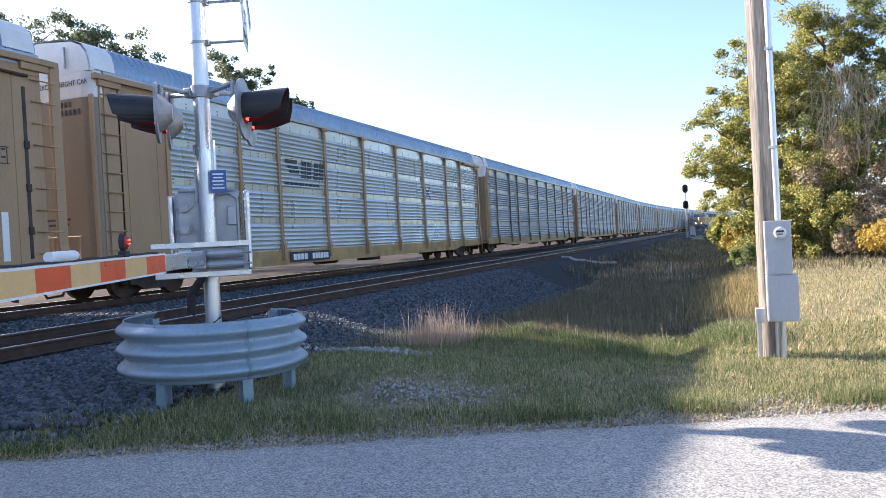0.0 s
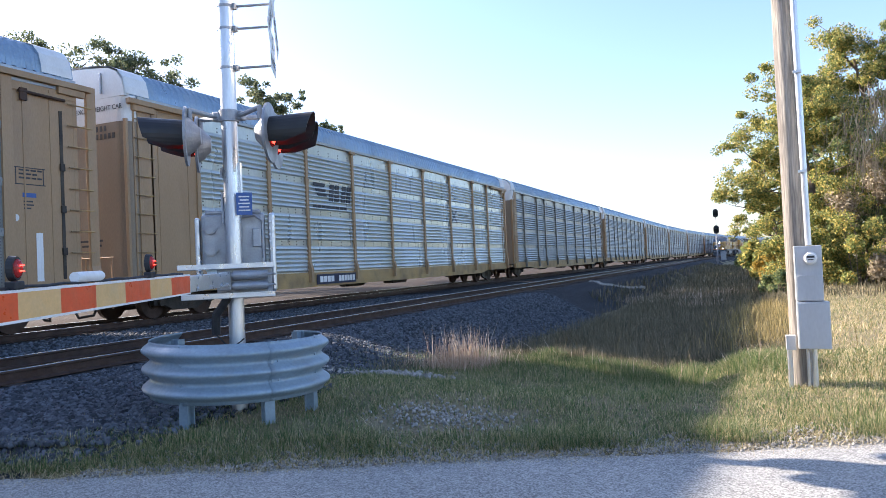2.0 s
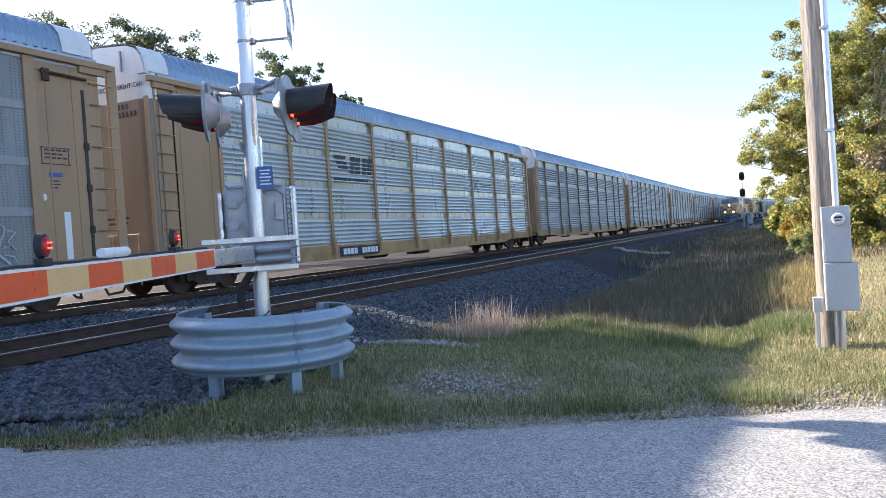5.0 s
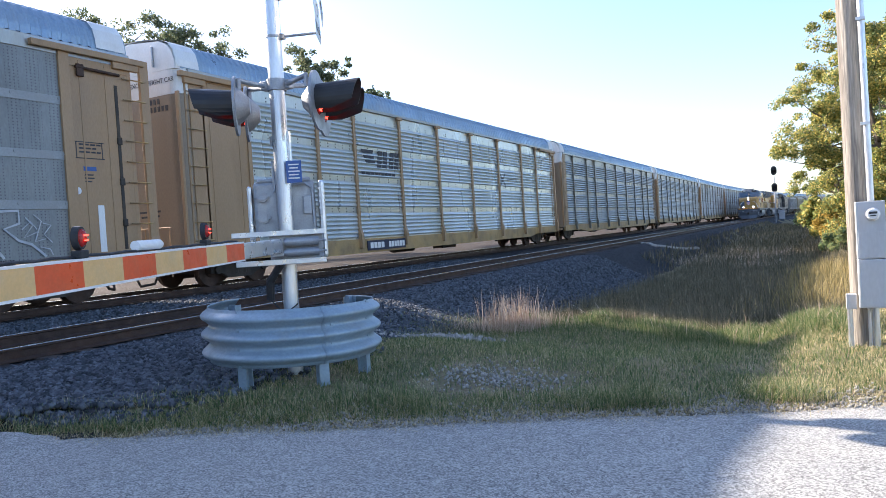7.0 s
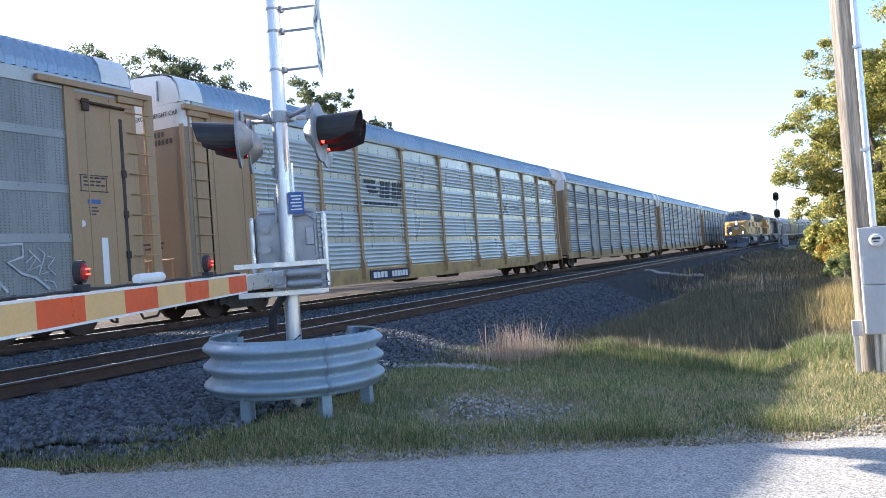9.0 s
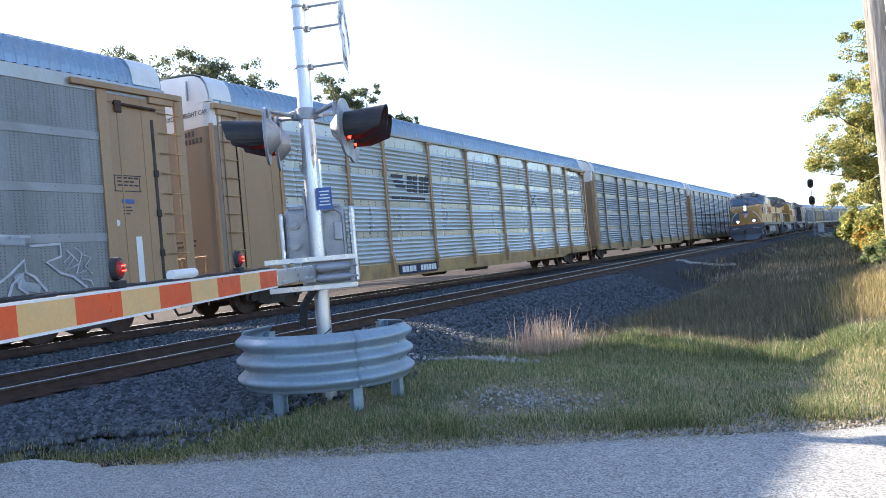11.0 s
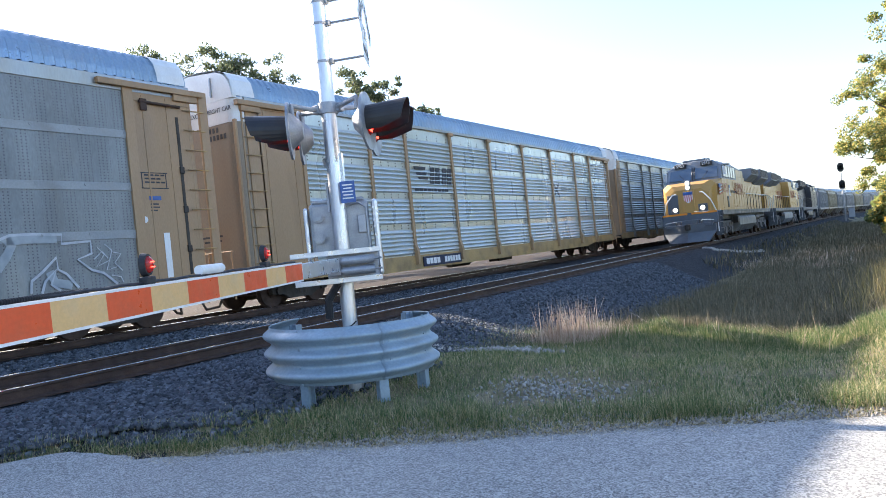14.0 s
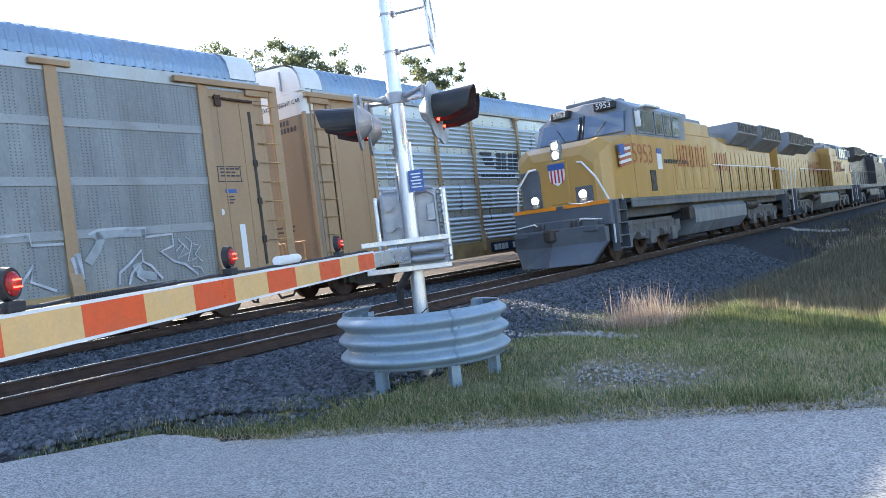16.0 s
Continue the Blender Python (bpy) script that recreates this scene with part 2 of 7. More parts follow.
    hopper=mat("hopper_grey_paint", (0.25, 0.255, 0.25), 0.55, 0, (0.20, 0.20, 0.195), 0.8, 0.7, 0.06, 40, 0, 20, 4, (0.2, 0.16, 0.12), 1.2, 0.4),
    hopper_tan=mat("hopper_tan_paint", (0.33, 0.28, 0.18), 0.55, 0, (0.26, 0.22, 0.14), 0.8, 0.7, 0.06, 40, 0, 20, 4, (0.2, 0.16, 0.12), 1.2, 0.4),
    rubber=mat("black_cable", (0.02, 0.02, 0.022), 0.6, 0, (0.03, 0.03, 0.03), 8, 0.5),
    bark=mat("grey_bark", (0.16, 0.125, 0.095), 0.95, 0, (0.09, 0.07, 0.055), 6, 0.8, 0.25, 30, 0.02, 20, 6),
    sign_blue=mat("blue_sign", (0.03, 0.09, 0.30), 0.4, 0, (0.05, 0.12, 0.33), 6, 0.5),
    graffiti=mat("chalky_white_spray", (0.50, 0.52, 0.54), 0.7, 0, (0.33, 0.35, 0.37), 5, 0.8),
)

for key in ("gravel", "soil", "ballast", "stone", "tie", "rubble"):
    M[key].node_tree.nodes["Principled BSDF"].inputs["Specular IOR Level"].default_value = 0.12

# ---------------------------------------------------------------- mesh helpers


def bm_new():
    return bmesh.new()


def box(bm, c, s, r=None, bevel=0.0):
    """A box of size s round c, turned by the matrix r, with bevelled edges."""
    m = Matrix.Translation(c) @ (r.to_4x4() if r else Matrix()) @ Matrix.Diagonal((*s, 1))
    vs = bmesh.ops.create_cube(bm, size=1.0, matrix=m)["verts"]
    if bevel:
        es = list({e for v in vs for e in v.link_edges})
        bmesh.ops.bevel(bm, geom=es, offset=bevel, segments=2, profile=0.5, affect="EDGES")
    return bm


def rod(bm, a, b, r, r2=None, n=10, caps=True):
    """A round bar from a to b."""
    a, b = Vector(a), Vector(b)
    d = b - a
    m = Matrix.Translation((a + b) / 2) @ d.to_track_quat("Z", "Y").to_matrix().to_4x4()
    bmesh.ops.create_cone(bm, cap_ends=caps, segments=n, radius1=r, radius2=r if r2 is None else r2, depth=d.length, matrix=m)
    return bm


def pipe(bm, pts, r, n=8):
    """A bent bar through points."""
    for a, b in zip(pts[:-1], pts[1:]):
        rod(bm, a, b, r, n=n)
    for p in pts[1:-1]:
        bmesh.ops.create_uvsphere(bm, u_segments=n, v_segments=5, radius=r, matrix=Matrix.Translation(p))
    return bm


def prism(bm, prof, axis, lo, hi):
    """Extrude a closed outline along an axis; the outline holds the other two coordinates in order."""
    def at(p, d):
        return {"x": (d, p[0], p[1]), "y": (p[0], d, p[1]), "z": (p[0], p[1], d)}[axis]
    a = [bm.verts.new(at(p, lo)) for p in prof]
    b = [bm.verts.new(at(p, hi)) for p in prof]
    k = len(prof)
    for i in range(k):
        bm.faces.new((a[i], a[(i + 1) % k], b[(i + 1) % k], b[i]))
    bm.faces.new(a[::-1])
    bm.faces.new(b)
    return bm


def strip(bm, prof, axis, lo, hi):
    """An open sheet: an outline swept along an axis."""
    def at(p, d):
        return {"x": (d, p[0], p[1]), "y": (p[0], d, p[1]), "z": (p[0], p[1], d)}[axis]
    a = [bm.verts.new(at(p, lo)) for p in prof]
    b = [bm.verts.new(at(p, hi)) for p in prof]
    for i in range(len(prof) - 1):
        bm.faces.new((a[i], a[i + 1], b[i + 1], b[i]))
    return bm


def part(name, bm, material, parent=None, label="", smooth=False, m=None):
    me = bpy.data.meshes.new(name)
    bmesh.ops.recalc_face_normals(bm, faces=bm.faces[:])
    bm.to_mesh(me)
    bm.free()
    me.materials.append(material)
    if smooth:
        for p in me.polygons:
            p.use_smooth = True
    ob = new(name, me)
    if parent is not None:
        ob.parent = parent
    if m is not None:
        ob.matrix_basis = m
    if label:
        tagged(ob, label)
    return ob


def share(ob, m, parent=None):
    """Another piece on the same mesh."""
    o = new(ob.name.split(".")[0], ob.data)
    o.parent = parent or ob.parent
    o.matrix_basis = m
    return o


def thing(name, label, category, group="", kind="", m=None):
    ob = new(name)
    tagged(ob, label, category, group, kind)
    if m is not None:
        ob.matrix_basis = m
    return ob


def raw(name, verts, faces, material, parent=None, smooth=False):
    """A mesh straight from arrays; faces all of one size."""
    verts, faces = np.asarray(verts, dtype=np.float32), np.asarray(faces, dtype=np.int32)
    me = bpy.data.meshes.new(name)
    k = faces.shape[1]
    me.vertices.add(len(verts))
    me.vertices.foreach_set("co", verts.ravel())
    me.loops.add(faces.size)
    me.loops.foreach_set("vertex_index", faces.ravel())
    me.polygons.add(len(faces))
    me.polygons.foreach_set("loop_start", np.arange(0, faces.size, k, dtype=np.int32))
    me.polygons.foreach_set("loop_total", np.full(len(faces), k, dtype=np.int32))
    me.update(calc_edges=True)
    me.materials.append(material)
    if smooth:
        me.polygons.foreach_set("use_smooth", np.ones(len(faces), dtype=bool))
    ob = new(name, me)
    if parent is not None:
        ob.parent = parent
    return ob


def words(text, size, material, parent, m, name="lettering", label="", depth=0.002):
    """Raised lettering in the built-in font, as a mesh."""
    cu = bpy.data.curves.new(name, "FONT")
    cu.body, cu.size, cu.extrude, cu.align_x, cu.align_y = text, size, depth, "CENTER", "CENTER"
    tmp = bpy.data.objects.new(name, cu)
    me = bpy.data.meshes.new_from_object(tmp)
    bpy.data.objects.remove(tmp)
    me.materials.clear()
    me.materials.append(material)
    ob = new(name, me)
    ob.parent = parent
    ob.matrix_basis = m
    if label:
        tagged(ob, label)
    return ob


# ---------------------------------------------------------------- the lie of the land
NEAR, FAR = -9.3, -15.15            # centre lines of the two tracks
RAIL = 0.47                         # top of rail
BEND, RADIUS = 118.0, 1100.0        # the tracks bend gently beyond this


def shift(y):
    return max(0.0, y - BEND) ** 2 / (2 * RADIUS)


def on_track(base, y, z=RAIL):
    """A pose on a track, heading along it."""
    turn = math.degrees(math.atan(max(0.0, y - BEND) / RADIUS))
    return pose(base + shift(y), y, z, 0, 0, -turn)


def smooth(a, b, v):
    v = min(1.0, max(0.0, (v - a) / (b - a)))
    return v * v * (3 - 2 * v)


def road_edge(x):
    return 6.12 + 0.43 * x - min(1.3, 3.0 * max(0.0, -6.2 - x))


def height(x, y):
    """Ground level: roadbed, its shoulder, a ditch, the grass by the road."""
    x = x - shift(y)
    n = noise.noise((x * 0.45, y * 0.45, 0.3)) * 0.06 + noise.noise((x * 1.7, y * 1.7, 3.1)) * 0.025
    lawn = 0.04 + 0.10 * smooth(-2.0, -6.0, x) + 0.20 * math.exp(-((y - 10.3) / 1.1) ** 2 - ((x + 2.8) / 1.0) ** 2) - 0.24 * smooth(7.3, 10.2, y) * smooth(0.0, -0.9, x)
    ditch = -0.42 - 0.25 * smooth(14, 30, y) + 0.35 * smooth(-1.0, 3.0, x)
    low = lawn + (ditch - lawn) * smooth(10.8, 14.5, y)
    low += n
    if y < road_edge(x) + 0.6:
        low = min(low, -0.02 + 0.03 * smooth(-0.25, 0.1, y - road_edge(x)) + 0.06 * smooth(0.1, 0.6, y - road_edge(x)))
    bed = 0.27
    if x < -7.55:
        k = 1.0
    else:
        k = 1.0 - smooth(-7.55, -5.9 + 0.8 * smooth(7.5, 10.5, y), x)
    z = low + (bed - low) * k
    if x < -17.6:
        z = 0.27 - 0.12 * smooth(-17.6, -19.0, x) + n * 0.6
    return z


def road_height(x):
    return 0.012 + 0.42 * smooth(-5.2, -8.2, x)


def build_ground():
    xs = np.r_[-2500, -1200, -600, -300, -150, -80, -50, -35, np.arange(-26, -19, 1.0), np.arange(-19, -9, 0.5), np.arange(-9, 4.01, 0.2),
               np.arange(4.5, 12, 0.75), np.arange(13, 30, 2.5), 40, 60, 100, 180, 350, 700, 1400, 2500]
    ys = np.r_[-2500, -1000, -400, -150, -60, -30, -15, -8, -4, np.arange(-2, 3, 0.6), np.arange(3, 16, 0.2), np.arange(16, 40, 0.75),
               np.arange(40, 120, 4), np.arange(125, 300, 12), 330, 400, 520, 700, 1000, 1600, 2500]
    vs = [(x, y, height(x, y)) for y in ys for x in xs]
    w = len(xs)
    fs = [(j * w + i, j * w + i + 1, (j + 1) * w + i + 1, (j + 1) * w + i) for j in range(len(ys) - 1) for i in range(w - 1)]
    g = raw("ground", vs, fs, M["soil"], smooth=True)
    tagged(g, "dry grassy ground beside a railroad bed", "ground", kind="structure")


def build_road():
    """The road on which one stands: it climbs to the crossing."""
    bm = bm_new()
    xs = [-30 + k * 1.0 for k in range(23)] + [-7 + k * 0.07 for k in range(172)] + [5.1 + k * 1.0 for k in range(56)]
    rows = []
    for x in xs:
        z = road_height(x)
        e = road_edge(x) + 0.16 * noise.noise((x * 0.8, 0, 0)) + 0.10 * noise.noise((x * 2.3, 5, 0)) + 0.07 * noise.noise((x * 7.1, 9, 0))
        rows.append([bm.verts.new((x, e - o, z + up)) for o, up in ((-0.08, -0.04), (0.0, 0.0), (0.6, 0.022), (1.4, 0.06), (2.6, 0.085), (4.2, 0.09), (7.3, 0.03))])
    for a, b in zip(rows[:-1], rows[1:]):
        for i in range(6):
            bm.faces.new((a[i], a[i + 1], b[i + 1], b[i]))
    r = part("road", bm, M["road"])
    tagged(r, "worn pale grey chip-seal road leading to a level crossing", "road", kind="structure")


build_ground()
build_road()

# ---------------------------------------------------------------- the tracks


def build_track(base, name, label, y0, y1, near_ties):
    tr = thing(name, label, "railroad track", "railroad tracks", "structure")
    ys = [y0] + [v for v in np.arange(-20, BEND, 20) if y0 < v] + list(np.arange(BEND, y1 + 1, 10))
    for side, rn in ((-0.752, "rail"), (0.752, "rail")):
        for mat_, prof, nm in ((M["rust"], [(-0.07, -0.17), (0.07, -0.17), (0.07, -0.155), (0.012, -0.13), (0.012, -0.045), (0.034, -0.035), (0.034, -0.006),
                                            (-0.034, -0.006), (-0.034, -0.035), (-0.012, -0.045), (-0.012, -0.13), (-0.07, -0.155)], "rail"),
                               (M["railhead"], [(-0.031, -0.006), (0.031, -0.006), (0.028, 0.0), (-0.028, 0.0)], "rail_head")):
            bm = bm_new()
            rows = [[bm.verts.new((base + shift(y) + side + px, y, RAIL + pz)) for px, pz in prof] for y in ys]
            k = len(prof)
            for a, b in zip(rows[:-1], rows[1:]):
                for i in range(k):
                    bm.faces.new((a[i], a[(i + 1) % k], b[(i + 1) % k], b[i]))
            if nm == "rail":
                rail = part("rail", bm, mat_, tr)
            else:
                part("rail_head", bm, mat_, rail, "polished top of the rail")
    bm = box(bm_new(), (0, 0, 0), (2.6, 0.23, 0.18), bevel=0.012)
    first = None
    rnd = random.Random(int(-base * 10))
    rest = bm_new()
    y = -6.0
    while y < y1:
        m = pose(base + shift(y) + rnd.uniform(-0.05, 0.05), y, RAIL - 0.17 - 0.09 + rnd.uniform(-0.01, 0.006), 0, rnd.uniform(-0.4, 0.4), rnd.uniform(-1.2, 1.2))
        if y < near_ties:
            if first is None:
                first = part("tie", bm, M["tie"], tr, m=m)
            else:
                share(first, m)
        else:
            box(rest, m.translation, (2.6, 0.23, 0.18))
        y += 0.52
    tagged(part("tie_run", rest, M["tie"], tr), "weathered wooden ties farther along", kind="stuff")
    return tr


build_track(NEAR, "track_near", "main track with rusty rails on dark wooden ties", -40, 520, 75)
build_track(FAR, "track_far", "second track under the standing train", -40, 520, 45)

# ---------------------------------------------------------------- the standing train of car carriers
CAR_L, PITCH, CAR_Y = 28.2, 29.5, 12.55
HALF = FAR * -1 - 13.56             # half the width of a car
SILL, EAVE, TOP = 0.62, 5.38, 6.27  # heights over the rail


def wheelset(parent, y, r, material):
    bm = bm_new()
    for s in (-1, 1):
        rod(bm, (s * 0.66, 0, 0), (s * 0.80, 0, 0), r, n=28)
        rod(bm, (s * 0.645, 0, 0), (s * 0.675, 0, 0), r + 0.028, n=28)
        rod(bm, (s * 0.80, 0, 0), (s * 0.83, 0, 0), r * 0.45, n=16)
    rod(bm, (-0.95, 0, 0), (0.95, 0, 0), 0.08, n=12)
    return part("wheelset", bm, material, parent, m=pose(0, y, r))


def truck(parent, y, r=0.42, base=1.75):
    """A two-axle freight truck: side frames with springs, bolster, wheels."""
    bm = bm_new()
    for s in (-1, 1):
        x = s * 0.98
        prof = [(-base / 2 - 0.22, 0.52), (-base / 2 - 0.22, 0.34), (-base / 2 + 0.18, 0.32), (-0.42, 0.18), (0.42, 0.18), (base / 2 - 0.18, 0.32),
                (base / 2 + 0.22, 0.34), (base / 2 + 0.22, 0.52), (0.5, 0.68), (-0.5, 0.68)]
        prism(bm, prof, "x", x - 0.07, x + 0.07)
        for dy in (-0.16, 0, 0.16):
            rod(bm, (x + s * 0.02, dy, 0.28), (x + s * 0.02, dy, 0.56), 0.075, n=10)
        for dy in (-base / 2, base / 2):
            rod(bm, (x, dy, r), (x + s * 0.14, dy, r), 0.11, n=12)
    box(bm, (0, 0, 0.55), (2.1, 0.4, 0.22))
    tk = part("truck", bm, M["dark_steel"], parent, "dirty cast steel truck", m=pose(0, y, 0))
    for dy in (-base / 2, base / 2):
        wheelset(tk, dy, r, M["rust"])
    return tk


def corrugated(bm, y0, y1, z0, z1, x):
    """Side sheet: runs of deep horizontal ridges between flat bolted bands."""
    prof = [(x, z0)]
    z = z0 + 0.06
    k = 0
    while z < z1 - 0.2:
        if k % 7 == 6:
            prof += [(x, z), (x, z + 0.19)]
            z += 0.20
        else:
            prof += [(x, z), (x + 0.042, z + 0.026), (x + 0.054, z + 0.048), (x + 0.048, z + 0.074), (x + 0.010, z + 0.128)]
            z += 0.140
        k += 1
    prof.append((x, z1))
    strip(bm, prof, "y", y0, y1)
    return bm


def rib(y, w, name_parent, material):
    bm = bm_new()
    prof = [(0, SILL + 0.05), (0, EAVE), (0.075, EAVE), (0.075, SILL + 0.75), (0.16, SILL + 0.5), (0.16, SILL + 0.05)]
    prism(bm, prof, "y", -w / 2, w / 2)
    return part("rib", bm, M[material], name_parent, m=pose(HALF - 0.03, y, 0))


def ladder(parent, x, y, z0, z1, along=0.42):
    bm = bm_new()
    for dy in (-along / 2, along / 2):
        box(bm, (x, y + dy, (z0 + z1) / 2), (0.03, 0.05, z1 - z0))
    lad = part("ladder", bm, M["tan"], parent)
    rb = bm_new()
    rod(rb, (0, -along / 2 - 0.03, 0), (0, along / 2 + 0.03, 0), 0.016, n=8)
    first = None
    z = z0 + 0.15
    while z < z1:
        m = pose(x + 0.07, y, z)
        if first is None:
            first = part("rung", rb, M["yellow_sill"], lad, m=m)
        else:
            share(first, m)
        z += 0.46
    return lad


def end_cap(parent, s, end_material, roof_white, band, inset):
    """The end of a car: wide doors curved in at the sides, a post, a platform, brake gear and the white upper band."""
    y = s * (CAR_L / 2 - inset)
    bm = bm_new()
    n = 7
    prof = []
    for i in range(n + 1):
        a = i / n * math.pi / 2
        prof.append((HALF - 0.30 + 0.30 * math.sin(a), y - s * (0.30 - 0.30 * math.cos(a))))
    outline = prof + [(HALF - 0.02, y - s * 0.35), (-HALF + 0.02, y - s * 0.35)] + [(-p, q) for p, q in prof[::-1]]
    prism(bm, outline, "z", SILL + 0.25, EAVE - 0.55)
    part("end_door", bm, end_material, parent, "tan folding end door with its shade in the colour")
    bm = bm_new()
    prism(bm, outline, "z", EAVE - 0.546, EAVE + 0.05)
    part("end_band", bm, band, parent, "upper band of the end")
    bm = bm_new()
    top = [(-HALF + 0.03, EAVE + 0.054), (HALF - 0.03, EAVE + 0.054), (HALF - 0.05, EAVE + 0.25), (HALF - 0.13, EAVE + 0.48), (HALF - 0.29, EAVE + 0.67), (HALF - 0.55, EAVE + 0.78), (0, TOP - 0.01), (-HALF + 0.55, EAVE + 0.78), (-HALF + 0.29, EAVE + 0.67), (-HALF + 0.13, EAVE + 0.48), (-HALF + 0.05, EAVE + 0.25)]
    prism(bm, top, "y", min(y, y - s * 0.35), max(y, y - s * 0.35))
    part("end_panel", bm, roof_white, parent, "white upper end panel")
    bm = bm_new()
    box(bm, (HALF - 0.75, y + s * 0.03, EAVE + 0.42), (0.045, 0.05, 0.5), bevel=0.008)
    part("door_bar", bm, M["zinc_dull"], parent, "short steel bar on the white end")
    bm = bm_new()
    box(bm, (0, y + s * 0.10, SILL + 0.14), (2.9, 0.42, 0.10), bevel=0.01)
    for x in (-1.3, -0.45, 0.45, 1.3):
        rod(bm, (x, y + s * 0.28, SILL - 0.25), (x, y + s * 0.28, SILL + 0.95), 0.018, n=8)
    rod(bm, (-1.35, y + s * 0.28, SILL + 0.95), (1.35, y + s * 0.28, SILL + 0.95), 0.018, n=8)
    part("end_platform", bm, M["tan"], parent, "end platform with grab irons")
    bm = bm_new()
    box(bm, (0, y + s * 0.05, 0.62), (0.36, 0.6, 0.32), bevel=0.02)
    box(bm, (0, y + s * 0.36, 0.62), (0.24, 0.20, 0.30), bevel=0.05)
    pipe(bm, [(0.35, y - s * 0.2, 0.55), (0.38, y + s * 0.05, 0.2), (0.2, y + s * 0.32, 0.16), (0.1, y + s * 0.38, 0.4)], 0.03)
    part("coupler", bm, M["dark_steel"], parent, "dark steel coupler and hose")


NEAR_RIBS = (0.0, 2.34, 5.39, 7.41, 10.38, 13.40, 16.57, 19.64, 22.73, 24.93, 27.95)


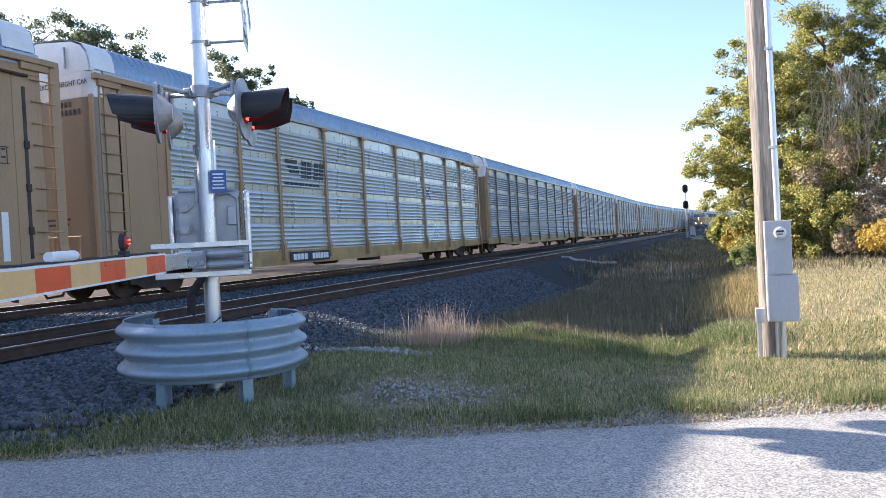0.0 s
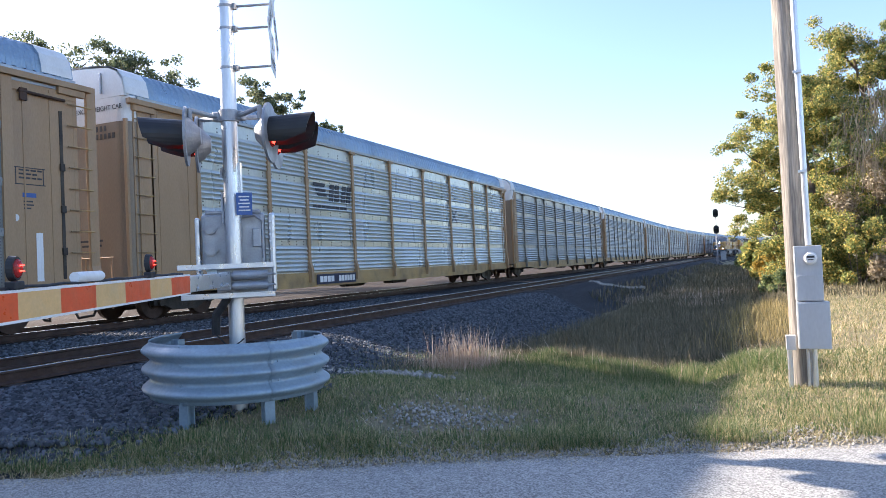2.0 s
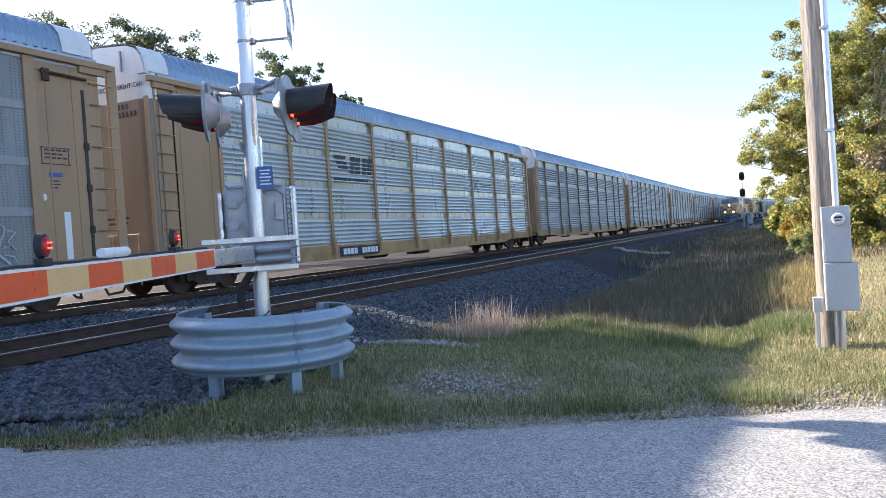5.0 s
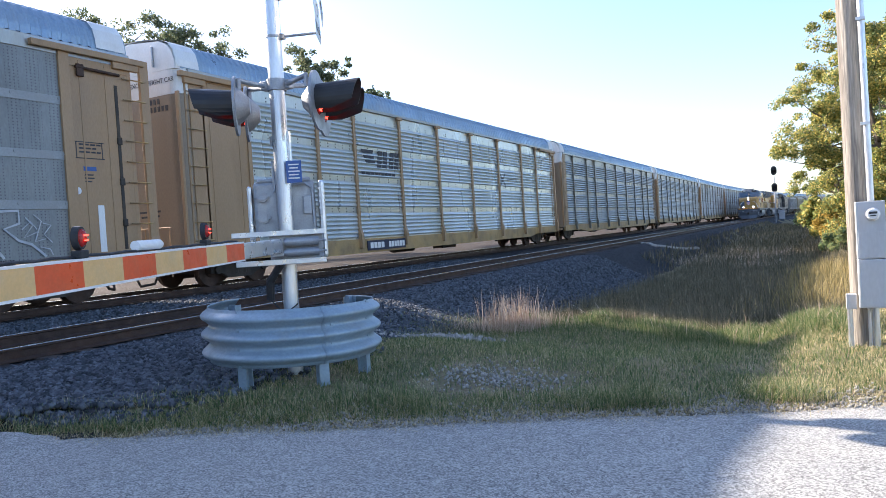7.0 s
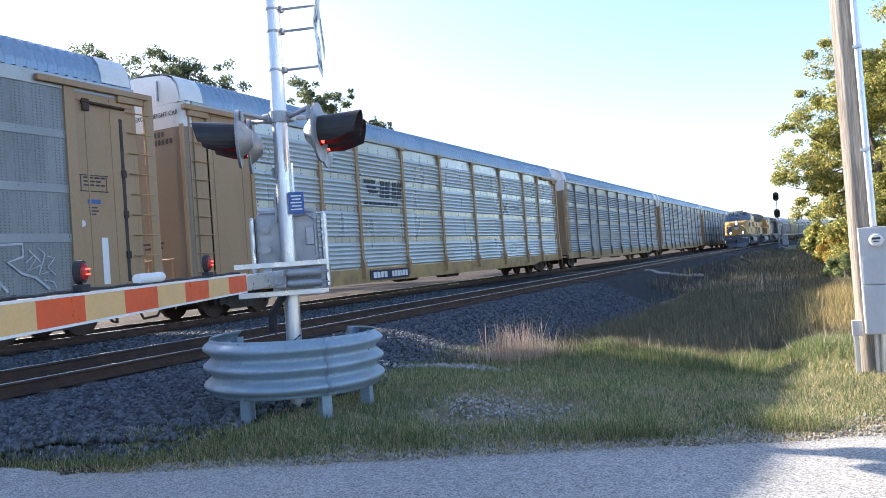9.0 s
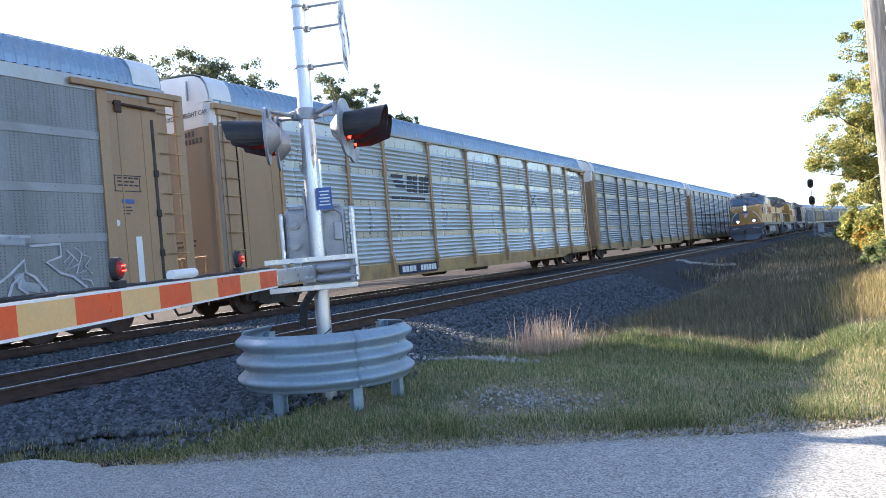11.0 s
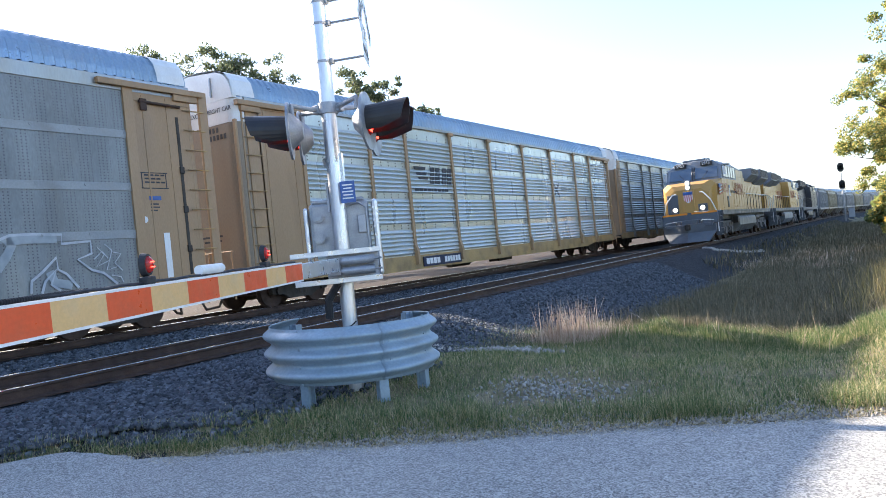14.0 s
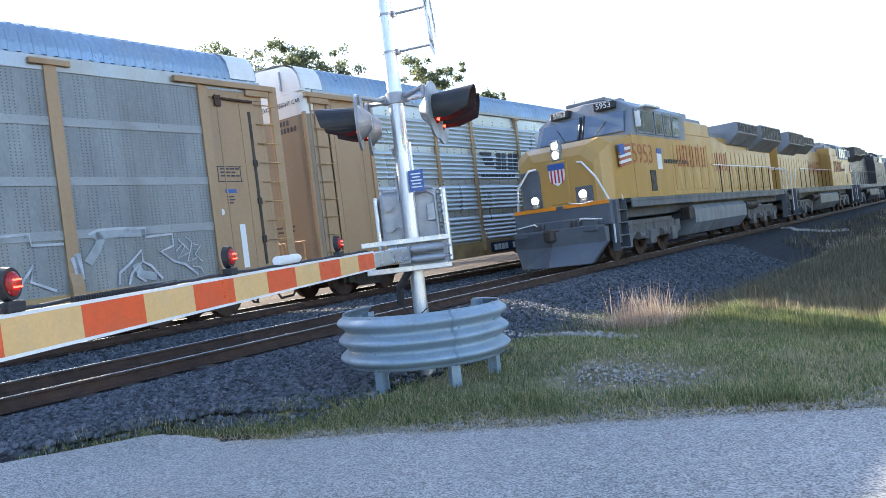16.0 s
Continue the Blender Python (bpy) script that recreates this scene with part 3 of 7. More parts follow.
def autorack(name, label, sheet="zinc", perf=False, m=None, ribs_in="tan", short_end=False):
    """A closed tri-level car carrier: sill, corrugated or punched side sheets between posts, domed roof, end doors."""
    car = thing(name, label, "train car", "standing car carriers", m=m)
    half = CAR_L / 2
    inset = 0.40 if perf else 0.0               # the ladder frames stand out past the end doors
    # underframe
    bm = bm_new()
    prof = [(-half + 0.2, SILL + 0.36), (-half + 0.2, SILL + 0.02), (-half + 3.6, SILL + 0.02), (-half + 4.6, SILL - 0.12), (half - 4.6, SILL - 0.12),
            (half - 3.6, SILL + 0.02), (half - 0.2, SILL + 0.02), (half - 0.2, SILL + 0.36)]
    for s in (-1, 1):
        x = s * (HALF + 0.0)
        prism(bm, prof, "x", min(x, x - s * 0.12), max(x, x - s * 0.12))
    part("side_sill", bm, M["yellow_sill"], car, "weathered yellow side sill")
    bm = bm_new()
    box(bm, (0, 0, SILL + 0.18), (2 * HALF - 0.28, CAR_L - 0.4, 0.2))
    box(bm, (0, 0, SILL + 0.02), (0.5, CAR_L - 0.6, 0.3))
    for y in np.arange(-10, 10.1, 2.0):
        box(bm, (0, y, SILL), (2.4, 0.15, 0.16))
    box(bm, (0.5, 1.5, SILL - 0.12), (0.5, 1.3, 0.3), bevel=0.03)
    rod(bm, (-0.55, -1.2, SILL - 0.12), (-0.55, 0.4, SILL - 0.12), 0.2, n=12)
    part("underframe", bm, M["dark_steel"], car, "dark underframe with brake gear")
    # decks inside
    bm = bm_new()
    for z in (2.35, 3.95):
        box(bm, (0, 0, z), (2 * HALF - 0.3, CAR_L - 1.0, 0.06))
    part("deck", bm, M["dark_steel"], car)
    # sides
    ribs = [-half + v for v in NEAR_RIBS]
    if perf:
        ribs = [-half + v for v in (0.0, 2.30, 5.47, 8.56, 11.63, 14.80, 17.82, 20.79, 22.97, 26.22, 28.2)]
    last = len(ribs) - 2
    lo, hi = SILL + 0.34, EAVE - (0.21 if perf else 0.0)
    for s in (1, -1):
        for i, (a, b) in enumerate(zip(ribs[:-1], ribs[1:])):
            a, b = a + (0.0 if i == 0 else 0.02), b - 0.02
            if (i == 0 and not perf) or (perf and i in (0, last)):
                a, b = (a + 0.36, b) if i == 0 else (a, b - 0.36)
                if short_end and s == 1:
                    pan = part("side_panel", corrugated(bm_new(), a + 0.5, b, lo, hi, HALF - 0.05), M[sheet], car)
                    b = a + 0.5
                bm = box(bm_new(), (s * (HALF - 0.02), (a + b) / 2, (lo + hi) / 2), (0.05, b - a, hi - lo), bevel=0.008)
                g = 1 if i == 0 else -1                     # from the car's end inwards
                outer = a if i == 0 else b
                for d, w in ((0.62, 0.05), (b - a - 0.34, 0.035)):
                    if d < b - a:
                        box(bm, (s * (HALF + 0.008), outer + g * d, (lo + hi) / 2), (0.016, w, hi - lo - 0.1))
                box(bm, (s * (HALF + 0.01), (a + b) / 2, hi - 0.15), (0.03, b - a, 0.06))
                sec = part("end_section", bm, M["tan"], car, "tan riveted end section")
                if perf:
                    bm = box(bm_new(), (s * (HALF + 0.012), outer + g * 0.38, (lo + hi) / 2 - 0.15), (0.012, 0.075, hi - lo - 0.6))
                    for zz in (1.7, 2.6, 3.5):
                        box(bm, (s * (HALF + 0.03), outer + g * 0.38, zz), (0.05, 0.11, 0.16), bevel=0.01)
                    part("door_gap", bm, M["dark_steel"], sec, "dark gap of the folding door with its hinges")
                    bm = rod(bm_new(), (s * (HALF + 0.05), outer + g * 0.30, hi - 0.22), (s * (HALF + 0.05), outer + g * 1.35, hi - 0.20), 0.035, n=10)
                    box(bm, (s * (HALF + 0.05), outer + g * 1.25, hi - 0.26), (0.05, 0.16, 0.26), bevel=0.01)
                    part("door_roller", bm, M["rust"], sec, "rusty door roller rod")
                continue
            if perf:
                bm = box(bm_new(), (s * (HALF - 0.02), (a + b) / 2, (lo + hi) / 2), (0.02, b - a, hi - lo))
                pan = part("side_panel", bm, M["perf"], car)
                if s == 1:
                    band = bm_new()
                    box(band, (0, 0, 0), (0.016, b - a, 0.17), bevel=0.004)
                    for yy in np.linspace(-(b - a) / 2 + 0.12, (b - a) / 2 - 0.12, 4):
                        rod(band, (0.005, yy, 0.03), (0.022, yy, 0.03), 0.03, n=8)
                    bd = part("band", band, M["perf_band"], pan, "flat bolted joint band", m=pose(HALF + 0.0, (a + b) / 2, 2.08))
                    for z in (3.09, 4.22):
                        share(bd, pose(HALF + 0.0, (a + b) / 2, z))
            else:
                if s == 1:
                    bm = corrugated(bm_new(), a, b, lo, hi, HALF - 0.05)
                    pan = part("side_panel", bm, M[sheet], car)
                    bolts = bm_new()
                    for z in [lo + 0.06 + 0.84 + 1.04 * q + d for q in range(4) for d in (0.05, 0.15)]:
                        for yy in np.linspace(a + 0.2, b - 0.2, 5):
                            box(bolts, (HALF - 0.048, yy, z), (0.012, 0.035, 0.035))
                    tagged(part("bolts", bolts, M["dark_steel"], pan), kind="stuff")
                else:
                    bm = box(bm_new(), (s * (HALF - 0.05), (a + b) / 2, (lo + hi) / 2), (0.02, b - a, hi - lo))
                    part("side_panel", bm, M[sheet], car)
        for i, y in enumerate(ribs[1:]):
            w = 0.13 if not perf else 0.23
            if s == 1:
                o = rib(0, w, car, ribs_in) if i == 0 else o
                if i == 0:
                    o.matrix_basis = pose(HALF - 0.03, y, 0)
                else:
                    share(o, pose(HALF - 0.03, y, 0))
            else:
                share(o, pose(-HALF + 0.03, y, 0, 0, 0, 180))
        # corner posts and ladders
        for e in (-1, 1):
            y = e * half
            bm = bm_new()
            box(bm, (s * (HALF - 0.06), y - e * 0.40, (lo + hi) / 2), (0.14, 0.10, hi - lo), bevel=0.01)
            box(bm, (s * (HALF - 0.05), y - e * 0.03, (lo + hi) / 2 - 0.25), (0.10, 0.07, hi - lo - 0.5), bevel=0.01)
            part("corner_post", bm, M["tan"], car)
            if s == 1:
                ladder(car, HALF - 0.01, y - e * (0.32 if perf else 0.50), lo + 0.1, hi - 0.25, 0.54)
    # eave rail and roof
    bm = bm_new()
    for s in (-1, 1):
        if perf:
            box(bm, (s * (HALF - 0.02), 0, EAVE - 0.07), (0.06, CAR_L - 0.7, 0.29), bevel=0.01)
        else:
            box(bm, (s * (HALF - 0.02), 0, EAVE + 0.03), (0.10, CAR_L - 0.7, 0.10), bevel=0.01)
    part("eave_rail", bm, M["zinc_dull"], car, "galvanised eave strip")
    cap_bm = box(bm_new(), (0, 0, 0), (0.10, 0.75 if perf else 0.34, 0.11), bevel=0.01)
    cap = part("rib_cap", cap_bm, M["tan"] if perf else M[ribs_in], car, m=pose(HALF + 0.04, ribs[1], EAVE - 0.06))
    for y in ribs[2:-1]:
        share(cap, pose(HALF + 0.04, y, EAVE - 0.06))
    for e in (-1, 1):
        bm = box(bm_new(), (HALF + 0.05, e * (half - 1.36), EAVE - 0.08), (0.14, 2.66, 0.13), bevel=0.01)
        box(bm, (HALF + 0.03, e * (half - 0.50), EAVE - 0.21), (0.10, 0.66, 0.16), bevel=0.01)
        if not short_end:
            part("end_rail", bm, M["tan"], car, "tan top rail over the end section")
        else:
            bm.free()
    arch = [(HALF - 0.03, EAVE + 0.07), (HALF - 0.05, EAVE + 0.25), (HALF - 0.12, EAVE + 0.49), (HALF - 0.28, EAVE + 0.68), (HALF - 0.55, EAVE + 0.79), (0.55, TOP - 0.02), (0, TOP)]
    arch = arch + [(-x, z) for x, z in arch[-2::-1]]
    bm = bm_new()
    ys = []
    y = -half + 0.15 + inset
    while y < half - 0.15 - inset:
        ys += [(y, 0.0), (y + 0.10, 0.0), (y + 0.13, 0.026), (y + 0.19, 0.026)]
        y += 0.22
    ys.append((half - 0.15 - inset, 0.0))
    rows = []
    for yy, up in ys:
        rows.append([bm.verts.new((x * (1 + up * 0.45), yy, z + up)) for x, z in arch])
    for a, b in zip(rows[:-1], rows[1:]):
        for i in range(len(arch) - 1):
            bm.faces.new((a[i], a[i + 1], b[i + 1], b[i]))
    part("roof", bm, M["roof"], car, "ribbed galvanised roof")
    for e in (-1, 1):
        yy = [e * (half - 0.02 - inset), e * (half - 0.75 - inset)]
        bm = strip(bm_new(), [(x * 1.012, z + 0.035) for x, z in arch], "y", min(yy), max(yy))
        part("roof_end", bm, M["white"], car, "white painted roof end")
    for e in (-1, 1):
        end_cap(car, e, M["tan_end"], M["white"], M["tan_end"] if perf else M["white"], inset)
        truck(car, e * (half - 4.3 + 2.0))
    return car


def bar_lines(parent, material, x, y, z, widths, h, gap, pitch, name="lettering", label="painted lettering"):
    """Lines of lettering too small to read, as bars."""
    bm = bm_new()
    for i, row in enumerate(widths):
        yy = y
        for w in row:
            box(bm, (x, yy + w / 2, z - i * pitch), (0.004, w, h))
            yy += w + gap
    return tagged(part(name, bm, material, parent, label), kind="stuff")


def car_pose(k):
    return on_track(FAR, CAR_Y + CAR_L / 2 + k * PITCH)


# the car with the railroad's mark
ns = autorack("autorack_car", "silver corrugated car carrier with tan ribs and a white-topped tan end", m=car_pose(0))
half = CAR_L / 2
X0 = HALF - 0.01
mark = bm_new()
y, z = -half + 7.55, 3.72
for i in range(3):
    prism(mark, [(y + 0.25 + i * 0.10, z + 0.32 - i * 0.18), (y + 1.0 + 0.05 * i, z + 0.32 - i * 0.18), (y + 0.95 + 0.05 * i, z + 0.20 - i * 0.18), (y + 0.30 + i * 0.12, z + 0.20 - i * 0.18)], "x", X0, X0 + 0.01)
for o in (1.18, 1.98):
    prism(mark, [(y + o, z - 0.30), (y + o + 0.14, z + 0.32), (y + o + 0.40, z + 0.32), (y + o + 0.30, z - 0.30)], "x", X0, X0 + 0.01)
    prism(mark, [(y + o + 0.36, z - 0.30), (y + o + 0.48, z + 0.32), (y + o + 0.74, z + 0.32), (y + o + 0.66, z - 0.30)], "x", X0, X0 + 0.01)
part("emblem", mark, M["ink"], ns, "dark painted railroad emblem")
bar_lines(ns, M["ink"], X0 + 0.003, -half + 7.75, 3.22, [(0.24,) * 4 + (0.1,) + (0.22,) * 4], 0.13, 0.03, 0.2)
bm = bm_new()
for a in (42, -42):
    box(bm, (X0, -half + 20.15, 3.42), (0.01, 0.95, 0.10), Euler((radians(a), 0, 0)).to_matrix())
part("cross_mark", bm, M["ink"], ns, "dark painted cross mark")
bar_lines(ns, M["ink"], X0 + 0.003, -half + 20.7, 3.45, [(0.3, 0.3, 0.3, 0.3)], 0.10, 0.05, 0.2)
bm = box(bm_new(), (HALF + 0.03, -half + 9.05, SILL + 0.12), (0.02, 2.55, 0.34), bevel=0.004)
plate = part("number_board", bm, M["navy"], ns, "dark blue board with white lettering bars")
bar_lines(plate, M["white"], HALF + 0.043, -half + 7.95, SILL + 0.12, [(0.19, 0.19, 0.19, 0.19)], 0.20, 0.04, 0.2)
bar_lines(plate, M["white"], HALF + 0.043, -half + 9.15, SILL + 0.12, [(0.15,) * 6], 0.20, 0.035, 0.2)
words("EXCESS HEIGHT CAR", 0.165, M["ink"], ns, pose(0.72, -half - 0.012, EAVE - 0.20, 90, 0, 0), label="dark stencilled words")
bm = bm_new()
for i, row in enumerate(((0.10,) * 4, (0.10,) * 6)):
    xx = 0.46
    for w in row:
        box(bm, (xx + w / 2, -half - 0.008, EAVE - 0.68 - i * 0.19), (w * 0.75, 0.006, 0.13))
        xx += w + 0.035
tagged(part("lettering", bm, M["ink"], ns, "stencilled lettering bars"), kind="stuff")
bm = bm_new()
for i in range(2):
    box(bm, (0.35, -half - 0.008, 2.0 - i * 0.12), (0.75 - 0.1 * i, 0.006, 0.05))
tagged(part("lettering", bm, M["ink"], ns, "small stencilled lettering bars"), kind="stuff")

# the punched-sheet car beside it
tan_car = autorack("autorack_car", "tan car carrier with grey punched side sheets and white graffiti", perf=True, m=on_track(FAR, CAR_Y - 1.0 - CAR_L / 2))
ye = half + 0.2
bm = bm_new()
for (a, c) in (((-0.35, 0), (0.02, 0.36)), ((0.35, 0), (0.02, 0.36)), ((0, 0.17), (0.70, 0.02)), ((0, -0.17), (0.70, 0.02))):
    box(bm, (HALF + 0.010, ye - 1.71 + a[0] * 0.87, 3.24 + a[1]), (0.004, *c))
part("data_panel", bm, M["ink"], tan_car, "small stencilled data panel")
bar_lines(tan_car, M["ink"], HALF + 0.012, ye - 1.95, 3.36, [(0.1, 0.1, 0.12, 0.1), (0.1, 0.14, 0.1), (0.12, 0.1, 0.1, 0.1)], 0.035, 0.03, 0.08)
bar_lines(tan_car, M["sign_blue"], HALF + 0.012, ye - 1.88, 2.85, [(0.3,)], 0.09, 0.03, 0.1)
bar_lines(tan_car, M["ink"], HALF + 0.012, ye - 1.86, 2.72, [(0.2,), (0.22,), (0.16,)], 0.03, 0.03, 0.07)
bm = bm_new()
rod(bm, (HALF + 0.004, ye - 2.04, 2.38), (HALF + 0.014, ye - 2.04, 2.38), 0.075, n=20)
part("round_decal", bm, M["white"], tan_car, "small round white decal")
bm = box(bm_new(), (HALF + 0.010, ye - 1.53, 1.58), (0.006, 0.15, 1.0))
part("paper_label", bm, M["white"], tan_car, "tall white painted patch")


def spray(parent, strokes, x, name="graffiti_stroke", w=0.05, material="graffiti"):
    """Sprayed lines: each a ribbon that follows its corners."""
    for line in strokes:
        bm = bm_new()
        prev = None
        for i, (y, z) in enumerate(line):
            y0, z0 = line[max(0, i - 1)]
            y1, z1 = line[min(len(line) - 1, i + 1)]
            d = math.hypot(y1 - y0, z1 - z0) or 1.0
            ny, nz = -(z1 - z0) / d * w / 2, (y1 - y0) / d * w / 2
            pair = (bm.verts.new((x, y - ny, z - nz)), bm.verts.new((x, y + ny, z + nz)), bm.verts.new((x - 0.004, y + ny, z + nz)), bm.verts.new((x - 0.004, y - ny, z - nz)))
            if prev:
                for k in range(4):
                    bm.faces.new((prev[k], prev[(k + 1) % 4], pair[(k + 1) % 4], pair[k]))
            else:
                bm.faces.new(pair[::-1])
            prev = pair
        bm.faces.new(prev)
        part(name, bm, M[material], parent, "white sprayed line")


spray(tan_car, [[(ye + y, z) for y, z in line] for line in (
    ((-5.09, 2.06), (-4.89, 2.14), (-4.5, 2.15), (-3.92, 2.12), (-3.94, 1.94), (-3.34, 1.97), (-3.34, 1.72), (-3.64, 1.62), (-3.37, 1.39), (-3.12, 1.31), (-2.84, 1.06)),
    ((-4.6, 1.04), (-4.57, 1.27), (-4.36, 1.42), (-4.06, 1.69), (-4.06, 1.45), (-3.89, 1.35), (-3.67, 1.06)),
    ((-4.4, 1.02), (-4.32, 1.24), (-4.09, 1.45), (-4.21, 1.17), (-4.04, 1.04)),
    ((-6.62, 2.12), (-6.15, 2.14), (-6.13, 1.93), (-5.56, 1.92)), ((-6.46, 1.16), (-6.13, 1.58), (-6.21, 1.28), (-5.79, 1.07)))], HALF + 0.022, w=0.05)
spray(tan_car, [[(ye + y, z) for y, z in line] for line in (
    ((-3.22, 1.84), (-3.08, 1.68), (-3.27, 1.44), (-2.99, 1.55)), ((-3.05, 1.89), (-2.9, 1.76), (-3.05, 1.36), (-2.83, 1.41)),
    ((-2.87, 1.72), (-2.7, 1.68), (-2.86, 1.5), (-2.7, 1.33)), ((-3.3, 1.6), (-3.12, 1.75), (-3.0, 1.6)), ((-2.95, 1.25), (-2.75, 1.2), (-2.7, 1.08)))], HALF + 0.026, w=0.022)
spray(tan_car, [[(ye + y, z) for y, z in line] for line in (
    ((-4.98, 2.11), (-4.87, 1.94), (-4.98, 1.75), (-5.16, 1.52)), ((-4.95, 2.04), (-4.5, 2.06), (-4.02, 2.04)), ((-4.22, 1.42), (-4.12, 1.2), (-3.8, 1.12)))],
    HALF + 0.018, w=0.17, material="spray_fill")
spray(tan_car, [[(ye - 5.44, 1.66), (ye - 5.36, 1.27)], [(ye - 5.36, 1.72), (ye - 5.33, 1.22)]], HALF + 0.058, w=0.12)

# the cars beyond
dull = autorack("autorack_car", "dull silver car carrier with tan ends and chalky graffiti", sheet="zinc_dull", m=car_pose(1), ribs_in="rib_grey", short_end=True)
rnd = random.Random(4)
for i in range(14):
    yy = -half + 5.6 + i * 1.05
    w = 0.42
    z = 1.35
    spray(dull, [[(yy, z), (yy + w * 0.3, z + 1.05), (yy + w, z + 0.9 * rnd.uniform(0.8, 1.2))], [(yy + w * 0.8, z), (yy + w, z + 0.6)], [(yy, z + 0.45), (yy + w, z + 0.5 * rnd.uniform(0.7, 1.3))]],
          HALF + 0.012, w=0.07)
plain = autorack("autorack_car", "silver corrugated car carrier with tan ribs, far along the train", sheet="zinc_dull", m=car_pose(2), ribs_in="rib_grey", short_end=True)
for k in range(3, 11):
    copy_thing(plain, car_pose(k))
copy_thing(tan_car, on_track(FAR, CAR_Y - 2.0 - CAR_L * 1.5))

# ---------------------------------------------------------------- the crossing gate
MAST = Vector((-5.06, 6.05, 0.0))
ROADWARD = Vector((0.92, 0.392, 0.0))       # along the road
PAIR = Vector((0.50, -0.866, 0.0))          # from one light of a pair to the other
ARM = Vector((0.392, -0.92, -0.018)).normalized()   # along the gate arm, across the road


def frame_at(origin, ax, ay):
    """A pose with its x axis along ax and y near ay."""
    x = Vector(ax).normalized()
    z = x.cross(Vector(ay)).normalized()
    y = z.cross(x)
    m = Matrix((x, y, z)).transposed().to_4x4()
    m.translation = origin
    return m


def flasher(parent, c, way):
    """One flashing light: a round background, a deep visor, the lens. Local x is the way it shines."""
    m = frame_at(c, way, Vector((0, 0, 1)).cross(way))
    bm = bm_new()
    rod(bm, (-0.012, 0, 0), (0.012, 0, 0), 0.305, n=40)
    rod(bm, (-0.07, 0, 0), (-0.012, 0, 0), 0.155, 0.20, n=28)
    rod(bm, (-0.14, 0, 0), (-0.07, 0, 0), 0.08, 0.155, n=28)
    disc = part("background", bm, M["alu_grey"], parent, "round grey background disc", m=m)
    bm = bm_new()
    n = 20
    a0, a1 = math.radians(-42), math.radians(222)
    rows = []
    for i in range(n + 1):
        a = a0 + (a1 - a0) * i / n
        y, z = math.cos(a), math.sin(a)
        reach = 0.41 + 0.05 * z if z > -0.3 else 0.395 + 0.60 * (z + 0.3)
        rows.append([bm.verts.new((0.012, y * 0.165, z * 0.165)), bm.verts.new((reach, y * 0.185, z * 0.185 + 0.01)),
                     bm.verts.new((reach, y * 0.178, z * 0.178 + 0.01)), bm.verts.new((0.012, y * 0.158, z * 0.158))])
    for p, q in zip(rows[:-1], rows[1:]):
        for i in range(4):
            bm.faces.new((p[i], p[(i + 1) % 4], q[(i + 1) % 4], q[i]))
    bm.faces.new(rows[0])
    bm.faces.new(rows[-1][::-1])
    part("visor", bm, M["black"], disc, "black visor")
    bm = rod(bm_new(), (0.013, 0, 0), (0.028, 0, 0), 0.150, 0.135, n=28)
    lens = part("lens", bm, M["lens"], disc, "red lens")
    bm = bm_new()
    for y in np.arange(-0.10, 0.101, 0.034):
        for z in np.arange(-0.10, 0.101, 0.034):
            if y * y + z * z < 0.0115:
                box(bm, (0.031, y, z), (0.006, 0.026, 0.026))
    tagged(part("diodes", bm, M["led"], disc, "glowing red diodes"), kind="stuff")
    return disc


